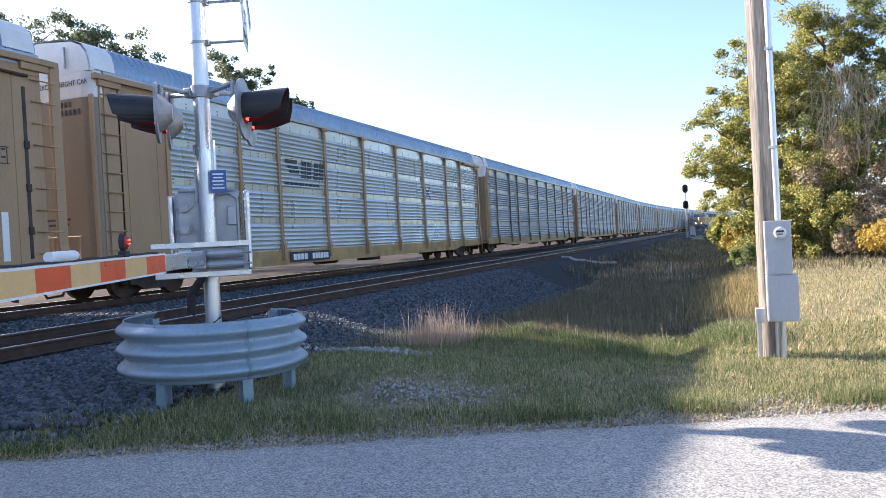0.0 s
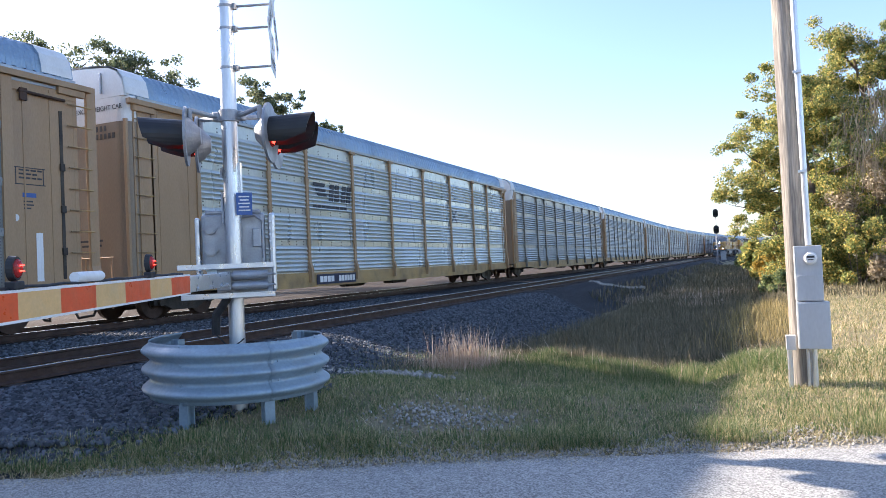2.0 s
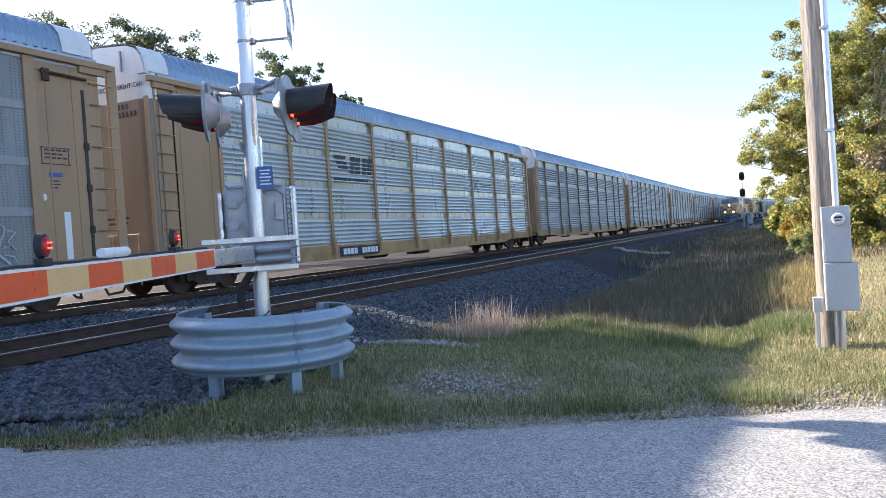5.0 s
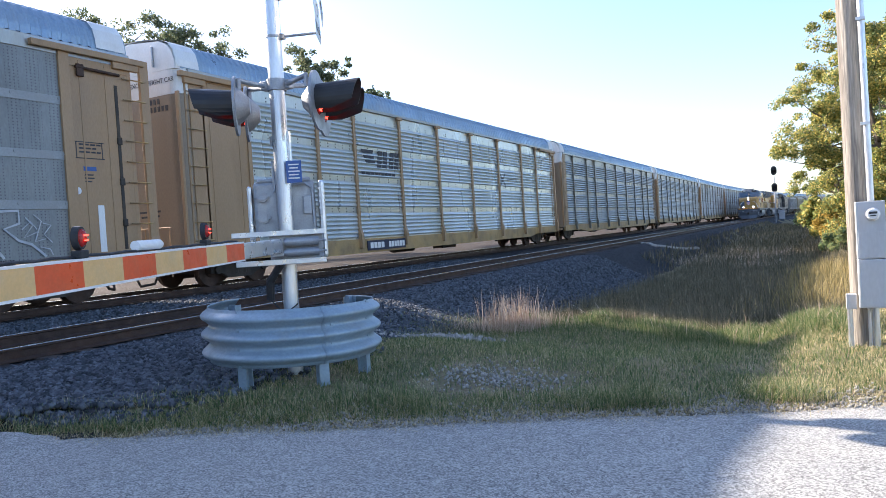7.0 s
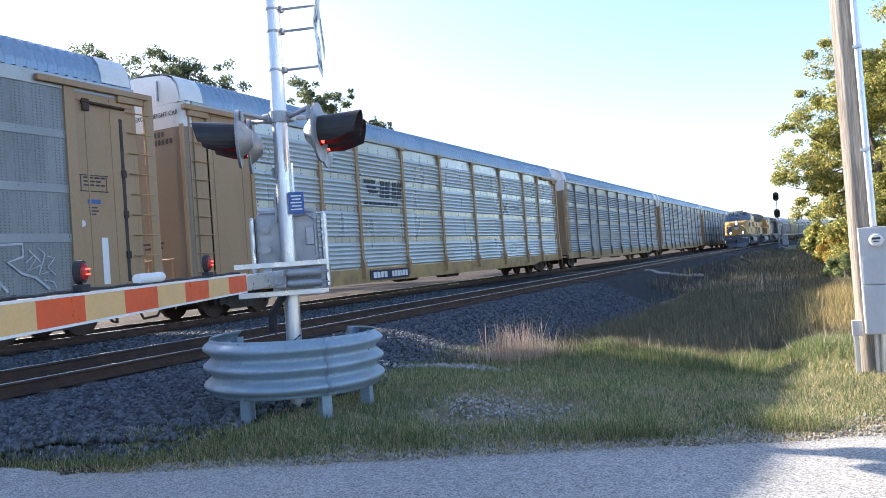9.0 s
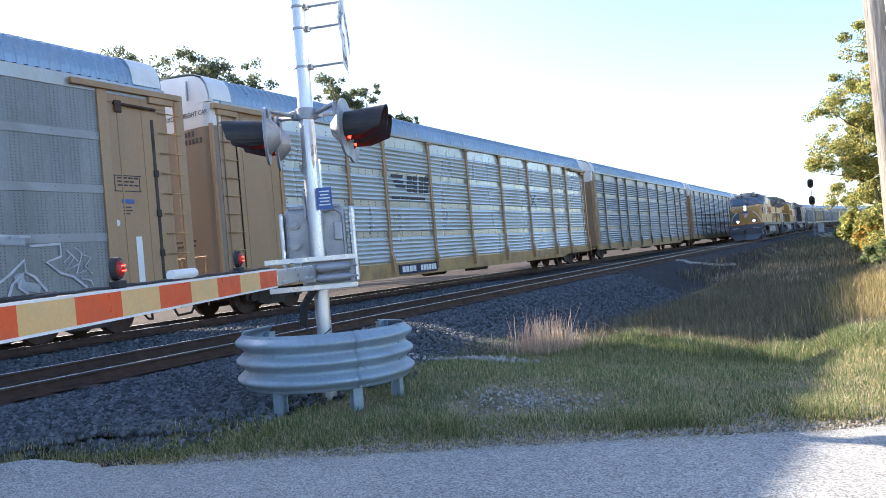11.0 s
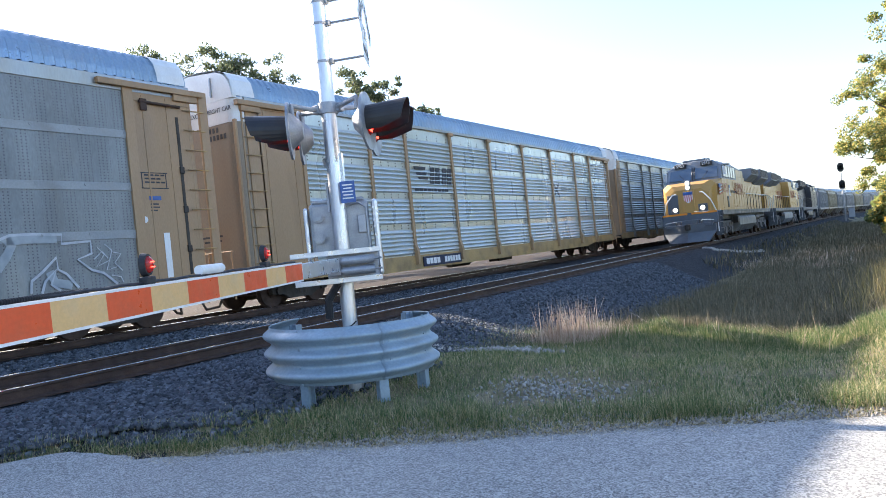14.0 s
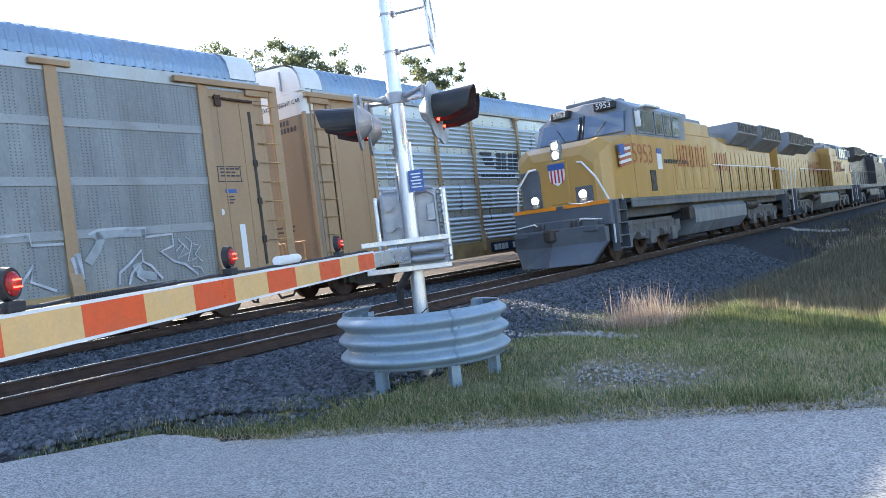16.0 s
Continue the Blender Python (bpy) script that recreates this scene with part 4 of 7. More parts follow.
def crossing_signal():
    sig = thing("crossing_signal", "silver crossing signal mast with red flashers and a lowered gate", "crossing signal")
    bm = bm_new()
    rod(bm, MAST + Vector((0, 0, 0.05)), MAST + Vector((0, 0, 5.6)), 0.082, n=28)
    part("mast", bm, M["alu"], sig, "round aluminium mast", smooth=False)
    # flashers on cross arms
    z = 3.21
    bm = rod(bm_new(), MAST + Vector((0, 0, z - 0.06)), MAST + Vector((0, 0, z + 0.06)), 0.105, n=24)
    for s in (-1, 1):
        box(bm, MAST + ROADWARD * s * 0.12 + Vector((0, 0, z)), (0.10, 0.09, 0.10), bevel=0.015)
    part("arm_clamp", bm, M["alu_grey"], sig, "cast clamp of the cross arms")
    for s in (-1, 1):
        for k in (-0.25, 0.25):
            a = MAST + ROADWARD * s * 0.10 + Vector((0, 0, z))
            b = MAST + ROADWARD * s * 0.36 + PAIR * k + Vector((0, 0, z + 0.03))
            bm = pipe(bm_new(), [a, a + ROADWARD * s * 0.08 + ARM * k * 0.4, b, b - Vector((0, 0, 0.12))], 0.026, n=10)
            part("cross_arm", bm, M["alu_grey"], sig, "grey tubular cross arm")
    for s in (-1, 1):
        for k in (-0.25, 0.25):
            flasher(sig, MAST + ROADWARD * s * (0.46 if s > 0 else 0.40) + PAIR * k + Vector((0, 0, z - 0.24)), ROADWARD if s > 0 else Vector((-0.79, -0.613, 0.0)))
    # crossbuck
    up = Vector((0, 0, 1))
    signward = Vector((0.86, 0.51, 0.0))
    side = signward.cross(up).normalized() * -1
    c = MAST + ROADWARD * 0.50 + Vector((0, 0, 4.40))
    face = frame_at(c, side, up)          # x across the sign, y up, z outward
    if (face.to_3x3() @ Vector((0, 0, 1))).dot(signward) < 0:
        face = frame_at(c, -side, up)
    for i, (a, t) in enumerate(((45, "RAILROAD"), (-45, "CROSSING"))):
        bm = box(bm_new(), (0, 0, 0), (1.22, 0.23, 0.004), bevel=0.001)
        blade = part("crossbuck_blade", bm, M["white"], sig, "white crossbuck blade with black letters", m=face @ pose(0, 0, 0.006 * i, 0, 0, a))
        words(t[:4], 0.17, M["ink"], blade, pose(-0.36, 0, 0.003), depth=0.0008)
        words(t[4:], 0.17, M["ink"], blade, pose(0.36, 0, 0.003), depth=0.0008)
    bm = box(bm_new(), (0, 0, 0), (0.44, 0.42, 0.004), bevel=0.001)
    tp = part("track_sign", bm, M["white"], sig, "white two-track sign with black letters", m=face @ pose(0, -0.54, -0.010))
    words("2", 0.2, M["ink"], tp, pose(0, 0.10, 0.003), depth=0.0008)
    words("TRACKS", 0.12, M["ink"], tp, pose(0, -0.10, 0.003), depth=0.0008)
    for zz in (3.72, 4.14, 4.38, 4.80):
        bm = bm_new()
        rod(bm, MAST + up * (zz - 0.012), MAST + up * (zz + 0.012), 0.09, n=20)
        a = MAST + ROADWARD * 0.09 + up * zz
        box(bm, a, (0.07, 0.06, 0.06), bevel=0.008)
        rod(bm, a, MAST + ROADWARD * 0.485 + up * (zz + 0.01), 0.014, n=8)
        part("sign_bracket", bm, M["alu_grey"], sig, "clamp bracket")
    # blue notice
    bm = box(bm_new(), (0, 0, 0), (0.16, 0.235, 0.006), bevel=0.002)
    sc = MAST + Vector((0.62, -0.78, 0)).normalized() * 0.10 + Vector((0.10, 0.07, 2.27))
    nm = frame_at(sc, Vector((0.80, 0.60, 0)), up)
    notice = part("notice", bm, M["sign_blue"], sig, "small blue notice with white lettering bars", m=nm)
    bm = bm_new()
    for i, w in enumerate((0.11, 0.09, 0.12, 0.10, 0.12)):
        box(bm, (0, 0.075 - i * 0.036, 0.0045), (w, 0.014, 0.002))
    part("lettering", bm, M["white"], notice)
    bm = bm_new()
    for zz in (2.16, 2.36, 2.62):
        rod(bm, MAST + up * (zz - 0.01), MAST + up * (zz + 0.01), 0.088, n=20)
        box(bm, MAST + Vector((-0.095, -0.03, zz)), (0.03, 0.03, 0.10))
    box(bm, MAST + Vector((-0.10, -0.03, 2.22)), (0.025, 0.025, 0.28))
    box(bm, MAST + Vector((0.09, 0.03, 2.55)), (0.03, 0.03, 0.32))
    part("mast_clamp", bm, M["alu"], sig, "steel clamp")
    # gate mechanism behind the mast
    back = Vector((-0.62, 0.78, 0))
    lat = Vector((0.78, 0.62, 0))
    mm = frame_at(MAST + back * 0.26 + up * 1.90, lat, up)       # x to one side, y up, z to the viewer
    bm = box(bm_new(), (0.0, 0.0, 0.0), (0.66, 0.58, 0.34), bevel=0.04)
    box(bm, (0.0, 0.30, 0.02), (0.58, 0.05, 0.30), bevel=0.02)
    mech = part("mechanism_box", bm, M["alu_grey"], sig, "grey cast gate mechanism box", m=mm)
    for y in (0.13, -0.10):
        bm = bm_new()
        rod(bm, (-0.235, y, 0.165), (-0.235, y, 0.24), 0.062, n=20)
        rod(bm, (-0.235, y, 0.24), (-0.235, y, 0.27), 0.045, n=16)
        box(bm, (-0.235, y, 0.19), (0.17, 0.03, 0.03))
        part("cover_plug", bm, M["alu_grey"], mech, "round access plug")
    bm = bm_new()
    box(bm, (0.24, 0.02, 0.19), (0.09, 0.2, 0.06), bevel=0.01)
    pipe(bm, [(0.10, 0.24, 0.18), (0.22, 0.26, 0.2), (0.30, 0.2, 0.2), (0.30, -0.2, 0.2)], 0.012)
    part("latch", bm, M["alu_grey"], mech, "cast latch and bent rod")
    bm = box(bm_new(), (-0.37, -0.06, 0.04), (0.05, 0.62, 0.24), bevel=0.02)
    part("support_arm", bm, M["alu"], mech, "aluminium support arm")
    bm = bm_new()
    box(bm, (0.40, -0.14, 0.06), (0.07, 0.86, 0.26), bevel=0.035)
    for i in range(4):
        rod(bm, (0.41, 0.22 - i * 0.07, 0.19), (0.41, 0.22 - i * 0.07, 0.205), 0.014, n=8)
        rod(bm, (0.38, 0.19 - i * 0.07, 0.19), (0.38, 0.19 - i * 0.07, 0.205), 0.014, n=8)
    part("support_arm", bm, M["alu"], mech, "aluminium support arm with bolts")
    # cradle across the front of the mast that takes the arm
    cm = frame_at(MAST - back * 0.20 + up * 1.47, lat, up)       # x to one side, y up, z to the viewer
    for y, x0, x1 in ((0.15, -0.55, 0.41), (-0.15, -0.52, 0.40)):
        bm = box(bm_new(), ((x0 + x1) / 2, y, 0.02), (x1 - x0, 0.055, 0.10), bevel=0.006)
        box(bm, ((x0 + x1) / 2, y + 0.022, 0.065), (x1 - x0 - 0.02, 0.010, 0.02))
        part("cradle_bar", bm, M["alu"], sig, "aluminium cradle bar", m=cm)
    bm = box(bm_new(), (0.10, 0.0, -0.03), (0.55, 0.25, 0.02), bevel=0.004)
    box(bm, (-0.10, 0.0, 0.06), (0.13, 0.19, 0.09), bevel=0.01)
    for y in (-0.06, 0.06):
        rod(bm, (-0.13, y, 0.10), (-0.13, y, 0.125), 0.014, n=8)
        rod(bm, (-0.07, y, 0.10), (-0.07, y, 0.125), 0.014, n=8)
    part("hinge_block", bm, M["alu_grey"], sig, "grey hinge block", m=cm)
    for y in (0.055, -0.055):
        bm = rod(bm_new(), (-0.01, y, 0.06), (0.33, y, 0.06), 0.046, n=16)
        rod(bm, (0.33, y, 0.06), (0.41, y, 0.06), 0.011, n=8)
        rod(bm, (-0.03, y, 0.06), (0.0, y, 0.06), 0.03, n=12)
        part("spring_cylinder", bm, M["alu_grey"], sig, "grey spring cylinder", m=cm)
    # cable
    bm = bm_new()
    pts = [MAST + up * 1.45 + Vector((0.05, -0.10, 0)), MAST + up * 1.28 + Vector((0.0, -0.14, 0)), MAST + up * 1.12 + Vector((-0.13, -0.16, 0)),
           MAST + up * 0.92 + Vector((-0.16, -0.14, 0)), MAST + up * 0.80 + Vector((-0.05, -0.11, 0)), MAST + up * 0.78 + Vector((0.03, -0.10, 0)),
           MAST + up * 0.86 + Vector((0.09, 0.0, 0))]
    pipe(bm, pts[:4], 0.045)
    pipe(bm, pts[3:], 0.008)
    part("cable", bm, M["rubber"], sig, "black cable")
    return sig


ARM_ROOT = Vector((-4.48, 4.74, 1.47))


def gate_arm():
    """The lowered arm: red and aged white bands on a hollow board, three lamps, a cable and a sensor on its top."""
    up = Vector((0, 0, 1))
    arm = thing("gate_arm", "lowered crossing gate arm with red and yellowed white stripes", "gate arm", m=frame_at(ARM_ROOT, ARM, up))
    s = 0.4064
    h = 0.155
    bm = box(bm_new(), (-0.56, 0, 0.0), (1.12, h - 0.01, 0.05), bevel=0.008)
    for x in (-1.0, -0.8, -0.5, -0.2):
        for y in (-0.045, 0.045):
            rod(bm, (x, y, -0.02), (x, y, -0.035), 0.012, n=8)
    part("arm_sleeve", bm, M["alu"], arm, "bare metal sleeve")
    for i in range(18):
        bm = box(bm_new(), (s / 2 + i * s, 0, 0), (s, h, 0.048), bevel=0.0)
        b = part("stripe", bm, M["red"] if i % 2 == 0 else M["cream"], arm, "red reflective stripe" if i % 2 == 0 else "yellowed white reflective stripe")
    bm = bm_new()
    for y in (-h / 2, h / 2):
        box(bm, (s * 9, y, 0.0), (s * 18, 0.014, 0.056))
    part("edge_trim", bm, M["white"], arm, "pale edge strip")
    bm = bm_new()
    pts = [(0.1, h / 2 + 0.015, 0.0)]
    for i in range(1, 40):
        pts.append((0.1 + i * 0.17, h / 2 + 0.016 + 0.006 * (i % 2), 0.012 * math.sin(i)))
    pipe(bm, pts, 0.009, 6)
    tagged(part("cable", bm, M["rubber"], arm, "black lamp cable"), kind="stuff")
    bm = bm_new()
    for i in range(46):
        rod(bm, (2.95 + i * 0.016, h / 2 + 0.02, 0), (2.957 + i * 0.016, h / 2 + 0.02, 0), 0.013, n=10)
    tagged(part("cable_coil", bm, M["rubber"], arm, "coiled black cable"), kind="stuff")
    for x in (0.76, 2.42, 3.98, 5.6):
        bm = bm_new()
        box(bm, (x, h / 2 + 0.03, 0), (0.085, 0.045, 0.06), bevel=0.008)
        vs = bmesh.ops.create_cone(bm, cap_ends=True, segments=20, radius1=0.046, radius2=0.05, depth=0.035,
                                   matrix=Matrix.Translation((x, h / 2 + 0.118, 0.0)) @ Matrix.Diagonal((1, 1.35, 1, 1)))
        lampb = part("lamp", bm, M["rubber"], arm, "gate arm lamp in a black housing")
        bm = bm_new()
        bmesh.ops.create_uvsphere(bm, u_segments=18, v_segments=10, radius=1.0, matrix=Matrix.Translation((x, h / 2 + 0.118, -0.016)) @ Matrix.Diagonal((0.036, 0.05, 0.026, 1)))
        part("lens", bm, M["lens"], lampb, "red lens")
        bm = bm_new()
        for dy in (-0.014, 0.014):
            box(bm, (x, h / 2 + 0.115 + dy + 0.003, -0.043), (0.04, 0.007, 0.004))
        part("diodes", bm, M["led"], lampb, "glowing red diodes")
    bm = rod(bm_new(), (1.52, h / 2 + 0.05, 0.0), (1.83, h / 2 + 0.05, 0.0), 0.032, n=20)
    rod(bm, (1.52, h / 2 + 0.05, 0.0), (1.50, h / 2 + 0.05, 0.0), 0.026, n=16)
    part("tilt_sensor", bm, M["white"], arm, "white cylindrical sensor")
    return arm


crossing_signal()
gate_arm()


def guardrail():
    """A horseshoe of three-beam rail on short steel posts round the mast."""
    gr = thing("guardrail", "curved galvanised three-beam guardrail round the signal mast", "guardrail")
    z0, z1 = 0.32, 0.885
    h = z1 - z0
    waves = [(i / 30, 0.085 * math.sin(3 * math.pi * i / 30) ** 2 + (0.01 if i in (0, 30) else 0.0)) for i in range(31)]
    base = math.atan2(-0.77, 0.64)
    R = 0.86

    def run(a0, a1, lift):
        bm = bm_new()
        n = int(abs(a1 - a0) / math.radians(4)) + 1
        rows = []
        for i in range(n + 1):
            a = a0 + (a1 - a0) * i / n
            c, s = math.cos(base + a), math.sin(base + a)
            ring = []
            for t in (0.0, -0.005):
                seq = waves if t == 0.0 else waves[::-1]
                for f, o in seq:
                    r = R + o + t + lift
                    ring.append(bm.verts.new((MAST.x + r * c, MAST.y + r * s, z0 + h * f - 0.03 * (a / 2.4))))
            rows.append(ring)
        k = len(rows[0])
        for a, b in zip(rows[:-1], rows[1:]):
            for i in range(k):
                bm.faces.new((a[i], a[(i + 1) % k], b[(i + 1) % k], b[i]))
        bm.faces.new(rows[0])
        bm.faces.new(rows[-1][::-1])
        return bm
    seam = math.radians(24)
    part("beam", run(math.radians(-137), seam, 0.0), M["galv"], gr, "three-beam rail", smooth=True)
    part("beam", run(seam - 0.10, math.radians(134), 0.006), M["galv"], gr, "three-beam rail", smooth=True)
    for a in (-128, -37, 19, 62, 124):
        a = math.radians(a)
        c, s = math.cos(base + a), math.sin(base + a)
        bm = bm_new()
        rt = Euler((0, 0, base + a)).to_matrix()
        for dx, sx, sy in ((-0.045, 0.012, 0.10), (0.045, 0.012, 0.10), (0, 0.09, 0.010)):
            p = rt @ Vector((R - 0.06 + dx, 0, 0)) + MAST
            box(bm, (p.x, p.y, 0.40), (sx, sy, 0.90), rt)
        part("post", bm, M["galv"], gr, "short steel post")
    bm = bm_new()
    for a in (-37, seam * 57.3 - 3, seam * 57.3 + 1.5, 60):
        a = math.radians(a)
        c, s = math.cos(base + a), math.sin(base + a)
        for f in (0.03, 0.33, 0.65, 0.97):
            p = Vector((MAST.x + (R + 0.004) * c, MAST.y + (R + 0.004) * s, z0 + h * f))
            rod(bm, p, p + Vector((c, s, 0)) * 0.014, 0.015, n=8)
    tagged(part("bolts", bm, M["galv"], gr, "bolt heads"), kind="stuff")


guardrail()


def utility_pole():
    up = thing("utility_pole", "weathered wooden utility pole with grey meter boxes and conduit", "utility pole")
    bm = bm_new()
    n = 24
    rows = []
    for j in range(46):
        z = -0.3 + j * 0.2
        r = 0.106 - 0.002 * j / 10
        rows.append([bm.verts.new((0.40 + 0.0 * z + (r + 0.006 * noise.noise((i * 0.9, z * 0.7, 2))) * math.cos(i / n * 6.2832) - 0.004 * z,
                                   8.98 + (r + 0.006 * noise.noise((i * 0.9, z * 0.7, 7))) * math.sin(i / n * 6.2832), z)) for i in range(n)])
    for a, b in zip(rows[:-1], rows[1:]):
        for i in range(n):
            bm.faces.new((a[i], a[(i + 1) % n], b[(i + 1) % n], b[i]))
    bm.faces.new(rows[-1])
    part("post", bm, M["pole"], up, "weathered wooden pole", smooth=True)
    bm = bm_new()
    rod(bm, (0.52, 8.83, 1.58), (0.475, 8.85, 8.4), 0.033, n=14)
    for z in (2.4, 3.5, 4.6, 5.7):
        box(bm, (0.50, 8.80, z), (0.085, 0.04, 0.03))
    rod(bm, (0.28, 8.82, 0.0), (0.28, 8.82, 0.5), 0.028, n=14)
    rod(bm, (0.52, 8.80, 0.0), (0.52, 8.80, 0.5), 0.032, n=14)
    rod(bm, (0.46, 8.80, 0.0), (0.46, 8.80, 0.5), 0.018, n=12)
    part("conduit", bm, M["alu"], up, "grey metal conduit")
    bm = box(bm_new(), (0.50, 8.72, 1.275), (0.27, 0.14, 0.60), bevel=0.008)
    box(bm, (0.50, 8.648, 1.12), (0.235, 0.008, 0.26), bevel=0.002)
    box(bm, (0.50, 8.642, 1.25), (0.20, 0.01, 0.012))
    mb = part("meter_box", bm, M["box_grey"], up, "grey steel meter box")
    bm = rod(bm_new(), (0.52, 8.655, 1.44), (0.52, 8.60, 1.44), 0.072, 0.066, n=28)
    part("meter_ring", bm, M["alu"], mb, "metal meter ring")
    bm = rod(bm_new(), (0.52, 8.60, 1.44), (0.52, 8.575, 1.44), 0.060, 0.05, n=28)
    mg = part("meter_face", bm, M["white"], mb, "round electricity meter face")
    bm = bm_new()
    box(bm, (0.52, 8.573, 1.455), (0.075, 0.002, 0.022))
    box(bm, (0.52, 8.573, 1.425), (0.055, 0.002, 0.012))
    part("meter_label", bm, M["ink"], mb, "dark lettering bars")
    bm = box(bm_new(), (0.525, 8.72, 0.715), (0.32, 0.16, 0.51), bevel=0.008)
    box(bm, (0.525, 8.638, 0.715), (0.295, 0.006, 0.48), bevel=0.002)
    box(bm, (0.50, 8.74, 0.98), (0.06, 0.06, 0.05))
    part("breaker_box", bm, M["box_grey"], up, "grey steel breaker box")
    bm = box(bm_new(), (0.295, 8.76, 0.52), (0.10, 0.09, 0.16), bevel=0.006)
    part("junction_box", bm, M["box_grey"], up, "small grey junction box")
    tagged(up, kind="")


utility_pole()


def rail_signal():
    x, y = -5.5, 124.0
    s = thing("rail_signal", "tall railroad signal mast with two black heads", "rail signal")
    bm = rod(bm_new(), (x, y, -0.3), (x, y, 7.9), 0.10, 0.07, n=12)
    box(bm, (x + 0.3, y, 4.6), (0.9, 0.5, 0.06))
    for i in range(14):
        rod(bm, (x - 0.2, y + 0.25, 0.6 + i * 0.3), (x + 0.2, y + 0.25, 0.6 + i * 0.3), 0.015, n=6)
    for dx in (-0.2, 0.2):
        rod(bm, (x + dx, y + 0.25, 0.0), (x + dx, y + 0.25, 4.7), 0.02, n=6)
    part("mast", bm, M["alu_grey"], s, "grey mast with a ladder")
    for z in (5.2, 7.85):
        bm = bm_new()
        rod(bm, (x, y - 0.16, z + 0.28), (x, y - 0.12, z + 0.28), 0.42, n=24)
        rod(bm, (x, y - 0.16, z - 0.28), (x, y - 0.12, z - 0.28), 0.42, n=24)
        box(bm, (x, y - 0.14, z), (0.84, 0.04, 0.56))
        box(bm, (x, y, z), (0.35, 0.25, 1.0), bevel=0.03)
        for dz in (-0.3, 0.0, 0.3):
            rod(bm, (x, y - 0.36, z + dz), (x, y - 0.16, z + dz), 0.12, n=14, caps=False)
        part("signal_head", bm, M["black"], s, "black oval signal head")
    bm = box(bm_new(), (x + 0.9, y - 0.3, 0.9), (0.8, 0.7, 1.4), bevel=0.03)
    part("relay_case", bm, M["alu_grey"], s, "grey relay case")
    bm = rod(bm_new(), (-38, 155, 0), (-38, 155, 14.0), 0.16, 0.10, n=10)
    far = thing("antenna_mast", "thin bare mast far behind the train", "mast")
    part("post", bm, M["pole"], far)


rail_signal()

# ---------------------------------------------------------------- the moving train
LEAD, SPEED = 27.9, 11.7
ROLLING, WHEELS = [], []


def loft(bm, rings, cap=True):
    rows = [[bm.verts.new(p) for p in r] for r in rings]
    k = len(rows[0])
    for a, b in zip(rows[:-1], rows[1:]):
        for i in range(k):
            bm.faces.new((a[i], a[(i + 1) % k], b[(i + 1) % k], b[i]))
    if cap:
        bm.faces.new(rows[0][::-1])
        bm.faces.new(rows[-1])
    return bm


def loco_truck(parent, y):
    bm = bm_new()
    for s in (-1, 1):
        x = s * 1.08
        prism(bm, [(-2.65, 0.95), (-2.65, 0.62), (-2.2, 0.50), (-1.5, 0.50), (-1.1, 0.72), (-0.6, 0.50), (0.6, 0.50), (1.1, 0.72), (1.5, 0.50), (2.2, 0.50), (2.65, 0.62), (2.65, 0.95)], "x", x - 0.08, x + 0.08)
        for dy in (-1.85, 0, 1.85):
            box(bm, (x + s * 0.06, dy, 0.53), (0.2, 0.46, 0.42), bevel=0.03)
            for e in (-0.33, 0.33):
                rod(bm, (x + s * 0.04, dy + e, 0.55), (x + s * 0.04, dy + e, 0.95), 0.085, n=10)
        for dy in (-0.93, 0.93):
            rod(bm, (x + s * 0.10, dy - 0.18, 0.62), (x + s * 0.10, dy + 0.18, 0.62), 0.12, n=12)
        box(bm, (x + s * 0.05, 0, 1.02), (0.16, 3.6, 0.12))
    box(bm, (0, 0, 0.9), (2.1, 4.8, 0.2))
    tk = part("truck", bm, M["truck"], parent, "dusty grey six-wheel truck", m=pose(0, y, 0))
    for dy in (-1.85, 0, 1.85):
        WHEELS.append((wheelset(tk, dy, 0.53, M["rust"]), 0.53, 0))
    return tk


